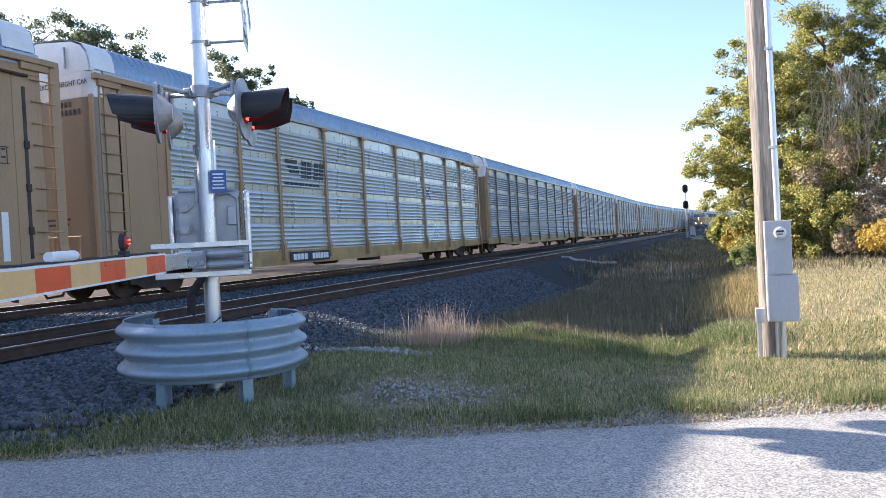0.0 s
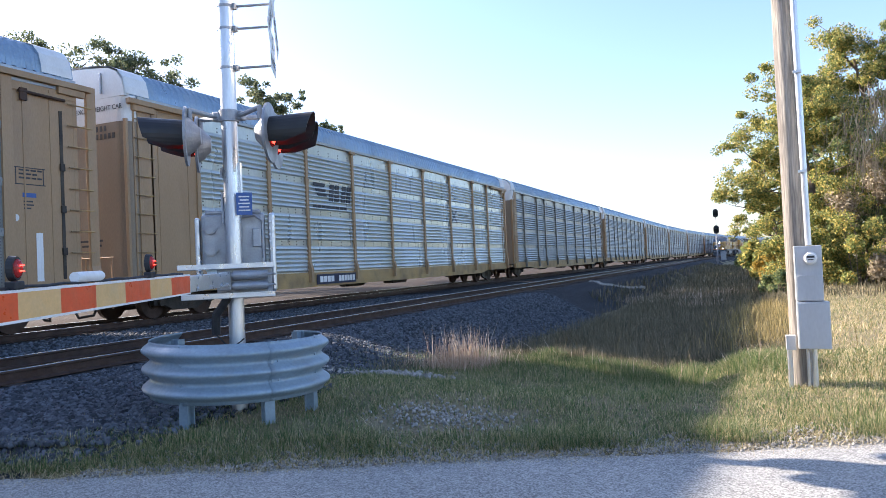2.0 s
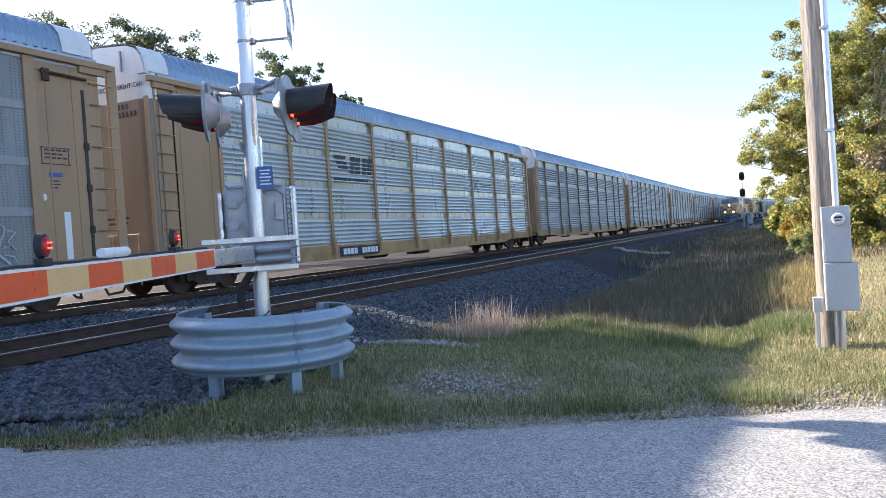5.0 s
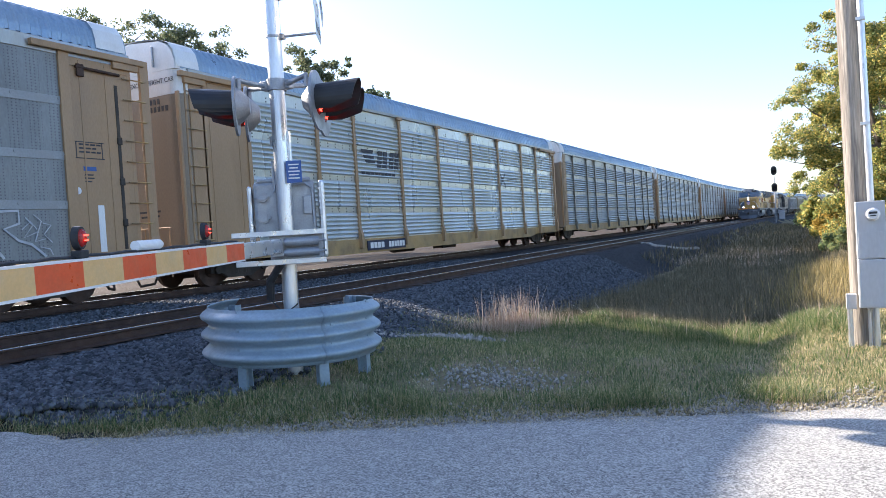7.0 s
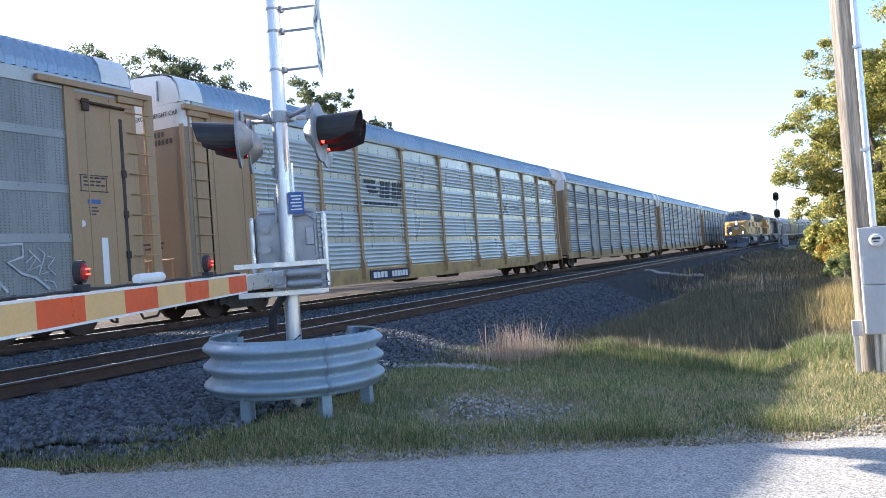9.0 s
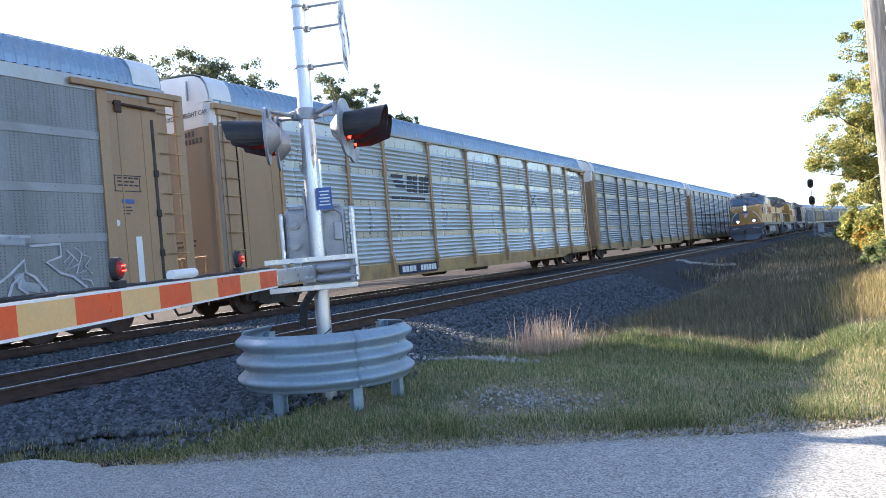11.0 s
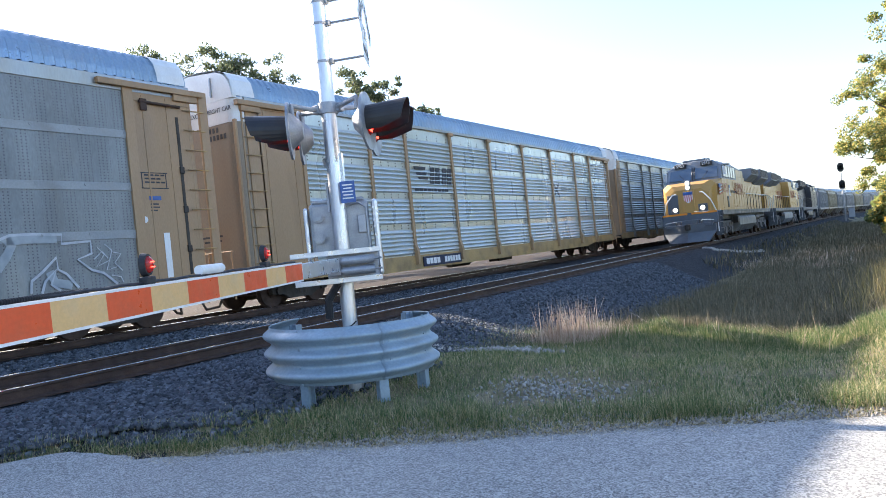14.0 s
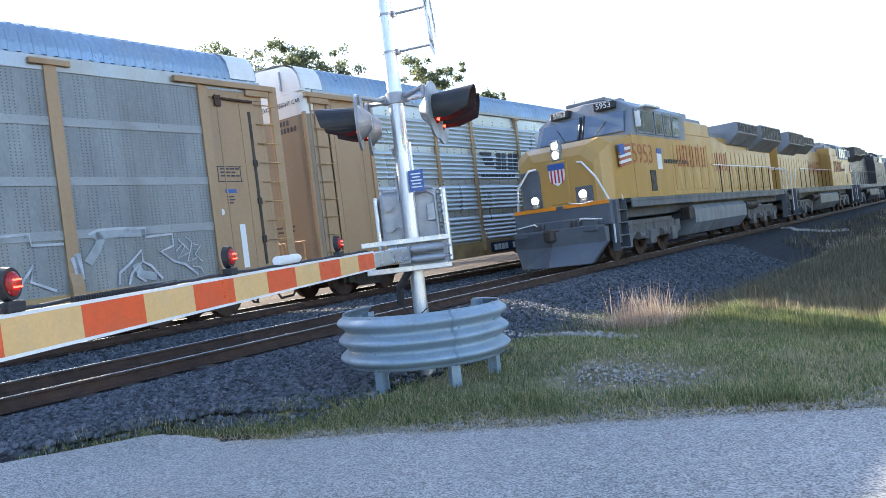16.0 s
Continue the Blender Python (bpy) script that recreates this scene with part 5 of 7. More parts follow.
def locomotive(label, colour, roof, number, off, flip=False, lit=True):
    """A six-axle road locomotive with a wide nose; its front is towards -y."""
    lo = thing("locomotive", label, "locomotive", "locomotives of the moving train")
    root = lo
    f = -11.15
    yel, gry = M[colour], M[roof]
    # plow and coupler
    bm = bm_new()
    g = f - 0.30
    loft(bm, [[(-1.05, g + 0.55, 0.09), (0, g + 0.12, 0.09), (1.05, g + 0.55, 0.09), (1.05, g + 0.73, 0.09), (0, g + 0.3, 0.09), (-1.05, g + 0.73, 0.09)],
              [(-1.40, g + 0.86, 0.62), (0, g + 0.42, 0.62), (1.40, g + 0.86, 0.62), (1.40, g + 1.02, 0.62), (0, g + 0.5, 0.62), (-1.40, g + 1.02, 0.62)],
              [(-1.38, g + 0.80, 1.02), (0, g + 0.40, 1.02), (1.38, g + 0.80, 1.02), (1.38, g + 1.1, 1.02), (0, g + 0.6, 1.02), (-1.38, g + 1.1, 1.02)]])
    part("plow", bm, M["pilot"], root, "dark grey snow plow with scuffs")
    bm = bm_new()
    box(bm, (0, f + 0.35, 0.92), (0.30, 0.75, 0.30), bevel=0.04)
    box(bm, (0, f + 0.08, 0.92), (0.24, 0.30, 0.34), bevel=0.06)
    for s in (-1, 1):
        for k in (0.42, 0.55, 0.68):
            pipe(bm, [(s * k, f + 0.62, 1.25), (s * k, f + 0.40, 0.95), (s * k * 1.02, f + 0.42, 0.6)], 0.025, 6)
    part("coupler", bm, M["dark_steel"], root, "coupler with air hoses")
    bm = bm_new()
    box(bm, (0, f + 1.12, 1.38), (2.96, 0.60, 0.66), bevel=0.02)
    box(bm, (0, f + 0.76, 1.16), (2.2, 0.3, 0.3), bevel=0.02)
    box(bm, (0, f + 0.60, 1.00), (2.5, 0.5, 0.16), bevel=0.02)
    part("front_platform", bm, M["pilot"], root, "grey front platform and anticlimber")
    for x in (-0.79, 0.79):
        bm = box(bm_new(), (x, f + 0.81, 1.66), (1.36, 0.025, 0.10), bevel=0.004)
        part("edge_stripe", bm, M["orange"], root, "orange edge stripe")
    # steps at the corners
    for s in (-1, 1):
        for e, y in ((-1, f + 1.35), (1, -f - 0.9)):
            bm = bm_new()
            for i in range(4):
                box(bm, (s * 1.42, y, 0.38 + i * 0.34), (0.28, 0.62, 0.03))
            for dy in (-0.33, 0.33):
                box(bm, (s * 1.45, y + dy, 1.0), (0.22, 0.025, 1.35))
            part("steps", bm, M["pilot"], root, "corner steps")
    # frame, walkway
    bm = bm_new()
    box(bm, (0, 0.3, 1.42), (2.0, 20.2, 0.5), bevel=0.02)
    box(bm, (0, 0.75, 1.66), (3.06, 19.5, 0.10), bevel=0.01)
    for s in (-1, 1):
        box(bm, (s * 1.50, 0.75, 1.56), (0.04, 19.4, 0.22))
    part("frame", bm, M["pilot"], root, "grey frame and walkway")
    # nose
    bm = bm_new()
    a = f + 0.92

    def ring(y, w, z1, c):
        return [(-w, y, 1.71), (-w, y, z1 - c), (-w + c * 1.3, y, z1), (w - c * 1.3, y, z1), (w, y, z1 - c), (w, y, 1.71)]
    loft(bm, [ring(a, 1.10, 3.02, 0.30), ring(a + 0.08, 1.26, 3.26, 0.30), ring(a + 0.42, 1.44, 3.44, 0.22), ring(a + 1.75, 1.535, 3.52, 0.08)])
    part("nose", bm, yel, root, "wide sloping nose")
    bm = bm_new()
    box(bm, (-0.72, a - 0.01, 2.2), (0.03, 0.03, 0.9))
    box(bm, (0.02, a + 0.005, 2.35), (0.60, 0.05, 1.2), bevel=0.02)
    part("nose_door", bm, yel, root, "nose door")
    for x0, x1, z1 in ((-1.16, -0.56, 2.78), (0.50, 1.0, 2.16)):
        bm = box(bm_new(), ((x0 + x1) / 2, a - 0.015, (1.73 + z1) / 2), (x1 - x0, 0.05, z1 - 1.73), bevel=0.01)
        part("step_panel", bm, M["pilot"], root, "dark grey panel on the nose")
    # headlights and ditch lights
    bm = box(bm_new(), (0.02, a + 0.06, 3.25), (0.30, 0.16, 0.58), bevel=0.03)
    hp = part("headlight", bm, gry, root, "grey twin headlight housing")
    for z in (3.37, 3.12):
        bm = rod(bm_new(), (0.02, a + 0.0, z), (0.02, a - 0.035, z), 0.092, n=20)
        part("lens", bm, M["headlight"] if lit else M["glass"], hp, "lit headlight lens" if lit else "unlit lens")
    for s in (-1, 1):
        bm = rod(bm_new(), (s * 0.74, a + 0.06, 1.94), (s * 0.74, a - 0.10, 1.94), 0.13, n=20)
        box(bm, (s * 0.74, a, 1.80), (0.2, 0.2, 0.14))
        d = part("ditch_light", bm, gry, root, "ditch light housing")
        bm = rod(bm_new(), (s * 0.74, a - 0.10, 1.94), (s * 0.74, a - 0.125, 1.94), 0.10, n=20)
        part("lens", bm, M["headlight"] if lit else M["glass"], d, "lit ditch light" if lit else "unlit lens")
    # emblem: plain shield in its colours
    bm = prism(bm_new(), [(-0.24, 2.52), (-0.21, 2.40), (0.0, 2.26), (0.21, 2.40), (0.24, 2.52), (0.24, 2.74), (-0.24, 2.74)], "y", a - 0.045, a - 0.03)
    sh = part("emblem", bm, M["white"], root, "shield in blue, red and white")
    for i in range(4):
        bm = box(bm_new(), (-0.165 + i * 0.11, a - 0.048, 2.53), (0.05, 0.006, 0.36))
        part("emblem_stripe", bm, M["red_stripe"], sh)
    bm = box(bm_new(), (0.0, a - 0.05, 2.80), (0.52, 0.02, 0.17), bevel=0.01)
    part("emblem_band", bm, M["sign_blue"], sh, "blue band")
    # cab
    c0, c1 = a + 1.70, a + 4.75
    low = [(-1.54, 1.71), (1.54, 1.71), (1.54, 3.50), (-1.54, 3.50)]
    bm = prism(bm_new(), low, "y", c0, c1)
    part("cab_body", bm, yel, root, "lower cab")
    bm = bm_new()

    def cring(y, z0, z1, w, sh_):
        return [(-1.54, y, z0), (1.54, y, z0), (w, y + sh_, z1 - 0.36), (0.98, y + sh_ * 1.2, z1 - 0.03), (0, y + sh_ * 1.2, z1 + 0.03), (-0.98, y + sh_ * 1.2, z1 - 0.03), (-w, y + sh_, z1 - 0.36)]
    loft(bm, [cring(c0 - 0.02, 3.505, 4.66, 1.50, 0.42), cring(c0 + 0.55, 3.505, 4.70, 1.52, 0.0), cring(c1 + 1.6, 3.505, 4.70, 1.52, 0.0)])
    part("cab_top", bm, gry, root, "grey cab top and roof")
    bm = box(bm_new(), (0, c0 + 1.3, 4.76), (1.3, 1.5, 0.12), bevel=0.03)
    rod(bm, (-0.5, c0 + 0.9, 4.75), (-0.5, c0 + 0.9, 5.0), 0.02, n=6)
    box(bm, (0.5, c0 + 2.0, 4.84), (0.22, 0.4, 0.14), bevel=0.03)
    part("roof_gear", bm, gry, root, "roof antennas and cooler")
    for s in (-1, 1):
        bm = bm_new()
        loft(bm, [[(s * 0.10, c0 - 0.02, 3.64), (s * 1.36, c0 - 0.02, 3.64), (s * 1.30, c0 + 0.275, 4.24), (s * 0.10, c0 + 0.275, 4.30)],
                  [(s * 0.10, c0 + 0.05, 3.64), (s * 1.36, c0 + 0.05, 3.64), (s * 1.30, c0 + 0.345, 4.24), (s * 0.10, c0 + 0.345, 4.30)]])
        part("windshield", bm, M["glass"], root, "dark windshield pane")
        bm = rod(bm_new(), (s * 0.06, c0 - 0.03, 3.60), (s * 0.06, c0 + 0.30, 4.32), 0.03, n=6)
        rod(bm, (s * 0.5, c0 - 0.04, 3.66), (s * 0.8, c0 + 0.14, 4.05), 0.012, n=5)
        part("wiper", bm, M["black"], root, "black windshield post and wiper")
        bm = box(bm_new(), (s * 0.72, c0 + 0.36, 4.50), (0.64, 0.26, 0.22), Euler((0, 0, s * 0.12)).to_matrix(), bevel=0.02)
        nb = part("number_board", bm, M["black"], root, "black number board")
        words(number, 0.23, M["white"], nb, pose(s * 0.72, c0 + 0.222, 4.50, 90, 0, s * 7), depth=0.002)
        # side windows
        for y, w in ((c0 + 0.72, 0.48), (c0 + 1.42, 0.66), (c0 + 2.25, 0.5), (c0 + 3.0, 0.55), (c0 + 3.75, 0.55)):
            bm = box(bm_new(), (s * 1.545, y, 3.92), (0.05, w + 0.10, 0.70), bevel=0.006)
            wf = part("window_frame", bm, M["up_grey"] if s else gry, root)
            bm = box(bm_new(), (s * 1.566, y, 3.92), (0.012, w, 0.60))
            part("pane", bm, M["glass"], wf, "dark side window")
        bm = box(bm_new(), (s * 1.64, c0 + 0.40, 3.95), (0.16, 0.04, 0.46), bevel=0.01)
        part("mirror", bm, M["white"], root, "side mirror and wind deflector")
        bm = prism(bm_new(), [(c0 + 1.0, 4.42), (c0 + 2.1, 4.42), (c0 + 2.1, 4.36), (c0 + 1.0, 4.36)], "x", s * 1.72 if s < 0 else 1.50, -1.50 if s < 0 else 1.72)
        part("sun_shade", bm, M["white"], root, "pale sun visor")
        # lettering on the cab side
        if colour == "up_yellow":
            words(number, 0.80, M["name_red"], root, pose(s * 1.548, c0 + 0.72, 2.94, 90, 0, 90 * s), label="red road number")
            for i in range(7):
                bm = box(bm_new(), (s * 1.545, c0 - 0.60, 3.14 - i * 0.082), (0.05, 0.78, 0.076), Euler((0.14 * s, 0, 0)).to_matrix())
                part("flag_stripe", bm, M["name_red"] if i % 2 == 0 else M["white"], root, "flag decal stripe")
            bm = box(bm_new(), (s * 1.548, c0 - 0.82, 3.04), (0.05, 0.36, 0.30), Euler((0.14 * s, 0, 0)).to_matrix())
            part("flag_canton", bm, M["sign_blue"], root, "blue field of the flag decal")
            bm = box(bm_new(), (s * 1.55, c0 + 2.0, 2.78), (0.006, 0.40, 0.52))
            part("small_shield", bm, M["white"], root, "small shield decal")
            bm = box(bm_new(), (s * 1.555, c0 + 2.0, 3.08), (0.006, 0.42, 0.16))
            part("small_shield_band", bm, M["sign_blue"], root)
            bm = bm_new()
            for i in range(14):
                box(bm, (s * 1.552, c0 + 2.45 + i * 0.15, 2.78), (0.006, 0.10, 0.13))
            part("lettering", bm, M["ink"], root, "small dark lettering bars")
        bm = box(bm_new(), (s * 1.552, c0 + 1.35, 2.18), (0.02, 0.42, 0.62), bevel=0.006)
        part("side_vent", bm, M["black"], root, "dark side grille")
    # equipment cabinet, hood, radiators
    h0, h1 = c1, 10.6
    bm = box(bm_new(), (0, (h0 + 0.01 + h0 + 4.4) / 2, 2.71), (3.07, 4.38, 2.0), bevel=0.02)
    box(bm, (0, h0 + 3.05, 3.95), (3.0, 2.65, 0.5), bevel=0.05)
    part("equipment_cabinet", bm, yel, root, "yellow equipment cabinet" if colour == "up_yellow" else "dark equipment cabinet")
    bm = box(bm_new(), (0, h0 + 3.05, 4.30), (2.5, 2.6, 0.24), bevel=0.06)
    box(bm, (0, h0 + 3.0, 4.56), (1.9, 1.6, 0.24), bevel=0.04)
    part("cabinet_top", bm, gry, root, "grey roof hatch")
    bm = box(bm_new(), (0, (h0 + 4.4 + h1) / 2 + 0.01, 2.85), (1.78, h1 - h0 - 4.4, 2.28), bevel=0.03)
    part("hood", bm, yel, root, "long engine hood")
    door = None
    for s in (-1, 1):
        y = h0 + 4.75
        while y < h1 - 0.4:
            m = pose(s * 0.90, y, 2.65)
            if door is None:
                bm = box(bm_new(), (0, 0, 0), (0.03, 0.60, 1.55), bevel=0.008)
                rod(bm, (0.02, 0.2, 0.0), (0.02, 0.2, 0.15), 0.012, n=6)
                door = part("hood_door", bm, yel, root, m=m)
            else:
                share(door, m)
            y += 0.66
        for i in range(5):
            m = pose(s * 1.53, h0 + 0.55 + i * 0.85, 2.65)
            share(door, m)
    bm = box(bm_new(), (0, (h0 + 4.4 + h1) / 2, 4.10), (1.6, h1 - h0 - 4.6, 0.26), bevel=0.05)
    rod(bm, (0, h0 + 7.2, 4.2), (0, h0 + 7.2, 4.48), 0.32, n=16)
    part("hood_top", bm, gry, root, "grey hood roof with exhaust stack")
    for k, (y0, y1, z0, z1, w) in enumerate(((3.2, 6.4, 3.75, 4.62, 1.42), (6.7, 10.5, 3.60, 4.66, 1.52))):
        bm = prism(bm_new(), [(-0.95, z0), (0.95, z0), (w, z0 + 0.42), (w, z1), (-w, z1), (-w, z0 + 0.42)], "y", y0, y1)
        wing = part("radiator_housing", bm, gry, root, "grey overhanging radiator housing")
        for s in (-1, 1):
            for i in range(6):
                bm = box(bm_new(), (s * (w + 0.004), y0 + (i + 0.5) * (y1 - y0) / 6, (z0 + 0.42 + z1) / 2), (0.012, (y1 - y0) / 6 - 0.1, z1 - z0 - 0.52))
                part("grille", bm, M["dark_steel"], wing, "dark grille")
    if colour == "up_yellow":
        # the owner's name on the hood side as red bars
        for s in (-1, 1):
            for i in range(13):
                if i == 5:
                    continue
                x = 1.552 if i < 6 else 0.925
                yb = h0 + 0.75 + i * 0.62
                bm = bm_new()
                box(bm, (s * x, yb - 0.14, 2.98), (0.012, 0.08, 0.70))
                box(bm, (s * x, yb + 0.14, 2.98), (0.012, 0.08, 0.70))
                box(bm, (s * x, yb, 2.98 + (0.30 if i % 2 else -0.30)), (0.012, 0.24, 0.08))
                part("name_bar", bm, M["name_red"], root, "faded red lettering bars")
    # handrails
    for s in (-1, 1):
        post = None
        for i in range(12):
            y = c1 + 0.3 + i * 1.25
            m = pose(s * 1.49, y, 1.70)
            if post is None:
                post = part("handrail_post", rod(bm_new(), (0, 0, 0), (0, 0, 1.05), 0.02, n=6), M["dark_steel"] if colour == "up_yellow" else gry, root, m=m)
            else:
                share(post, m)
        bm = rod(bm_new(), (s * 1.49, c1 + 0.3, 2.75), (s * 1.49, c1 + 0.3 + 11 * 1.25, 2.75), 0.02, n=6)
        part("handrail", bm, M["white"] if colour == "up_yellow" else gry, root, "pale handrail")
        bm = bm_new()
        pipe(bm, [(s * 1.44, f + 1.02, 0.55), (s * 1.44, f + 0.98, 1.62), (s * 1.20, a - 0.18, 2.35), (s * 0.82, a - 0.14, 2.80), (s * 0.64, a - 0.02, 2.82)], 0.030, 8)
        pipe(bm, [(s * 1.46, f + 1.75, 0.55), (s * 1.46, f + 1.75, 1.65), (s * 1.36, a + 0.55, 2.45), (s * 1.38, a + 0.45, 2.95), (s * 1.22, a + 0.40, 3.0)], 0.030, 8)
        part("front_handrail", bm, M["white"], root, "white front handrail")
        bm = bm_new()
        pipe(bm, [(s * 1.46, 10.1, 0.6), (s * 1.46, 10.1, 1.7), (s * 1.46, 9.6, 2.75)], 0.022, 8)
        pipe(bm, [(s * 1.46, 10.9, 0.6), (s * 1.46, 10.9, 2.5), (s * 1.2, 10.95, 2.8), (s * 0.5, 10.95, 2.8)], 0.022, 8)
        part("rear_handrail", bm, M["white"], root, "white rear handrail")
    bm = bm_new()
    pipe(bm, [(0.25, a - 0.03, 1.76), (0.5, f + 0.62, 1.72), (0.8, f + 0.6, 1.68), (1.1, f + 0.62, 1.72)], 0.015, 6)
    pipe(bm, [(-1.3, f + 0.62, 1.22), (-0.7, f + 0.55, 1.28), (-0.65, f + 0.6, 1.22)], 0.018, 6)
    pipe(bm, [(1.3, f + 0.62, 1.22), (0.7, f + 0.55, 1.28), (0.65, f + 0.6, 1.22)], 0.018, 6)
    part("uncoupling_lever", bm, M["white"], root, "pale uncoupling lever")
    # tank, trucks
    bm = prism(bm_new(), [(-1.30, 1.36), (-1.42, 1.2), (-1.42, 0.75), (-1.1, 0.36), (1.1, 0.36), (1.42, 0.75), (1.42, 1.2), (1.30, 1.36)], "y", -3.4, 3.1)
    part("fuel_tank", bm, M["up_grey"] if colour == "up_yellow" else gry, root, "grey fuel tank")
    bm = bm_new()
    for s in (-1, 1):
        rod(bm, (s * 1.25, 3.3, 1.15), (s * 1.25, 5.2, 1.15), 0.18, n=12)
        box(bm, (s * 1.3, -3.8, 1.1), (0.3, 0.5, 0.4), bevel=0.03)
    part("air_reservoir", bm, M["dark_steel"], root, "air reservoir")
    for y in (-6.9, 6.9):
        n0 = len(WHEELS)
        loco_truck(root, y)
        for i in range(n0, len(WHEELS)):
            WHEELS[i] = (WHEELS[i][0], 0.53, 180 if flip else 0)
    ROLLING.append((lo, off, 180 if flip else 0))
    return lo


def covered_hopper(material, off, label):
    """A covered grain hopper: rounded sides with posts, sloped ends, bays beneath, a walkway on the roof."""
    h = thing("hopper_car", label, "train car", "hopper cars of the moving train")
    L = 16.6
    prof = [(-1.5, 1.5), (-1.58, 2.2), (-1.58, 3.6), (-1.45, 4.1), (-1.0, 4.45), (0, 4.58), (1.0, 4.45), (1.45, 4.1), (1.58, 3.6), (1.58, 2.2), (1.5, 1.5)]
    bm = prism(bm_new(), prof, "y", -L / 2 + 1.0, L / 2 - 1.0)
    part("body", bm, material, h)
    bm = bm_new()
    for y in np.linspace(-L / 2 + 1.0, L / 2 - 1.0, 13):
        for s in (-1, 1):
            box(bm, (s * 1.6, y, 2.65), (0.07, 0.09, 2.2))
    for s in (-1, 1):
        box(bm, (s * 1.52, 0, 1.42), (0.14, L - 0.4, 0.28), bevel=0.02)
        box(bm, (s * 1.5, 0, 4.15), (0.10, L - 2.0, 0.10))
        for e in (-1, 1):
            rod(bm, (s * 1.35, e * (L / 2 - 0.3), 1.4), (s * 1.35, e * (L / 2 - 0.95), 4.1), 0.05, n=6)
    part("side_post", bm, material, h)
    bm = bm_new()
    for y in (-4.6, 0.0, 4.6):
        loft(bm, [[(-1.3, y - 2.0, 1.5), (1.3, y - 2.0, 1.5), (1.3, y + 2.0, 1.5), (-1.3, y + 2.0, 1.5)], [(-0.5, y - 0.5, 0.45), (0.5, y - 0.5, 0.45), (0.5, y + 0.5, 0.45), (-0.5, y + 0.5, 0.45)]])
    part("discharge_bay", bm, material, h, "sloped discharge bays")
    bm = bm_new()
    box(bm, (0, 0, 1.1), (0.5, L, 0.4))
    for e in (-1, 1):
        box(bm, (0, e * (L / 2 + 0.3), 0.9), (0.25, 0.8, 0.28))
    part("centre_sill", bm, M["dark_steel"], h)
    bm = bm_new()
    box(bm, (0, 0, 4.68), (0.7, L - 1.6, 0.05))
    for y in np.linspace(-5, 5, 4):
        box(bm, (0, y, 4.62), (0.5, 2.0, 0.10))
    part("running_board", bm, M["alu_grey"], h, "roof walkway")
    for e in (-1, 1):
        tk = truck(h, e * (L / 2 - 1.7))
        for w in tk.children:
            WHEELS.append((w, 0.42, 0))
    ROLLING.append((h, off, 0))
    return h


locomotive("yellow and grey road locomotive with lit headlights, leading the train", "up_yellow", "up_grey", "5953", 0.0)
locomotive("yellow and grey trailing locomotive coupled backwards", "up_yellow", "up_grey", "", 22.9, flip=True, lit=False)
locomotive("black trailing road locomotive coupled behind yellow ones", "loco_dark", "loco_dark", "", 45.8, flip=True, lit=False)
for i in range(11):
    tan = i % 3 == 1
    covered_hopper(M["hopper_tan"] if tan else M["hopper"], 66.6 + i * 18.0,
                   "tan covered hopper car" if tan else "grey covered hopper car")

# ---------------------------------------------------------------- roadbed
rng = np.random.default_rng(7)


def sheet_on_ground(name, xs, ys, lift, material, label, category):
    vs, w = [], len(xs)
    for y in ys:
        for i, x in enumerate(xs):
            j = 0.25 * noise.noise((x, y * 0.9, 1.0)) if i in (0, w - 1) else 0.0
            xx = x + shift(y) + j
            edge = i in (0, w - 1)
            vs.append((xx, y, height(xx, y) + (-0.03 if edge else lift)))
    fs = [(j * w + i, j * w + i + 1, (j + 1) * w + i + 1, (j + 1) * w + i) for j in range(len(ys) - 1) for i in range(w - 1)]
    tagged(raw(name, vs, fs, material, smooth=True), label, category, kind="structure")


sheet_on_ground("roadbed", np.r_[-19.9, -19.0, -18.3, -17.6, -17.0, np.arange(-16, -9, 1.0), np.arange(-8.6, -5.0, 0.2)],
                np.r_[np.arange(-30, 2, 2.0), np.arange(2, 26, 0.25), np.arange(26, 60, 1.0), np.arange(60, 530, 6.0)], 0.014, M["ballast"],
                "grey crushed-stone roadbed under both tracks", "roadbed")
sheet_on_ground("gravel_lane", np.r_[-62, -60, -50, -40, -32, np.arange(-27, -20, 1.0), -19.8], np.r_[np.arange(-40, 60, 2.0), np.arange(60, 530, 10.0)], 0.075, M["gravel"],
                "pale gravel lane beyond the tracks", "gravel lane")


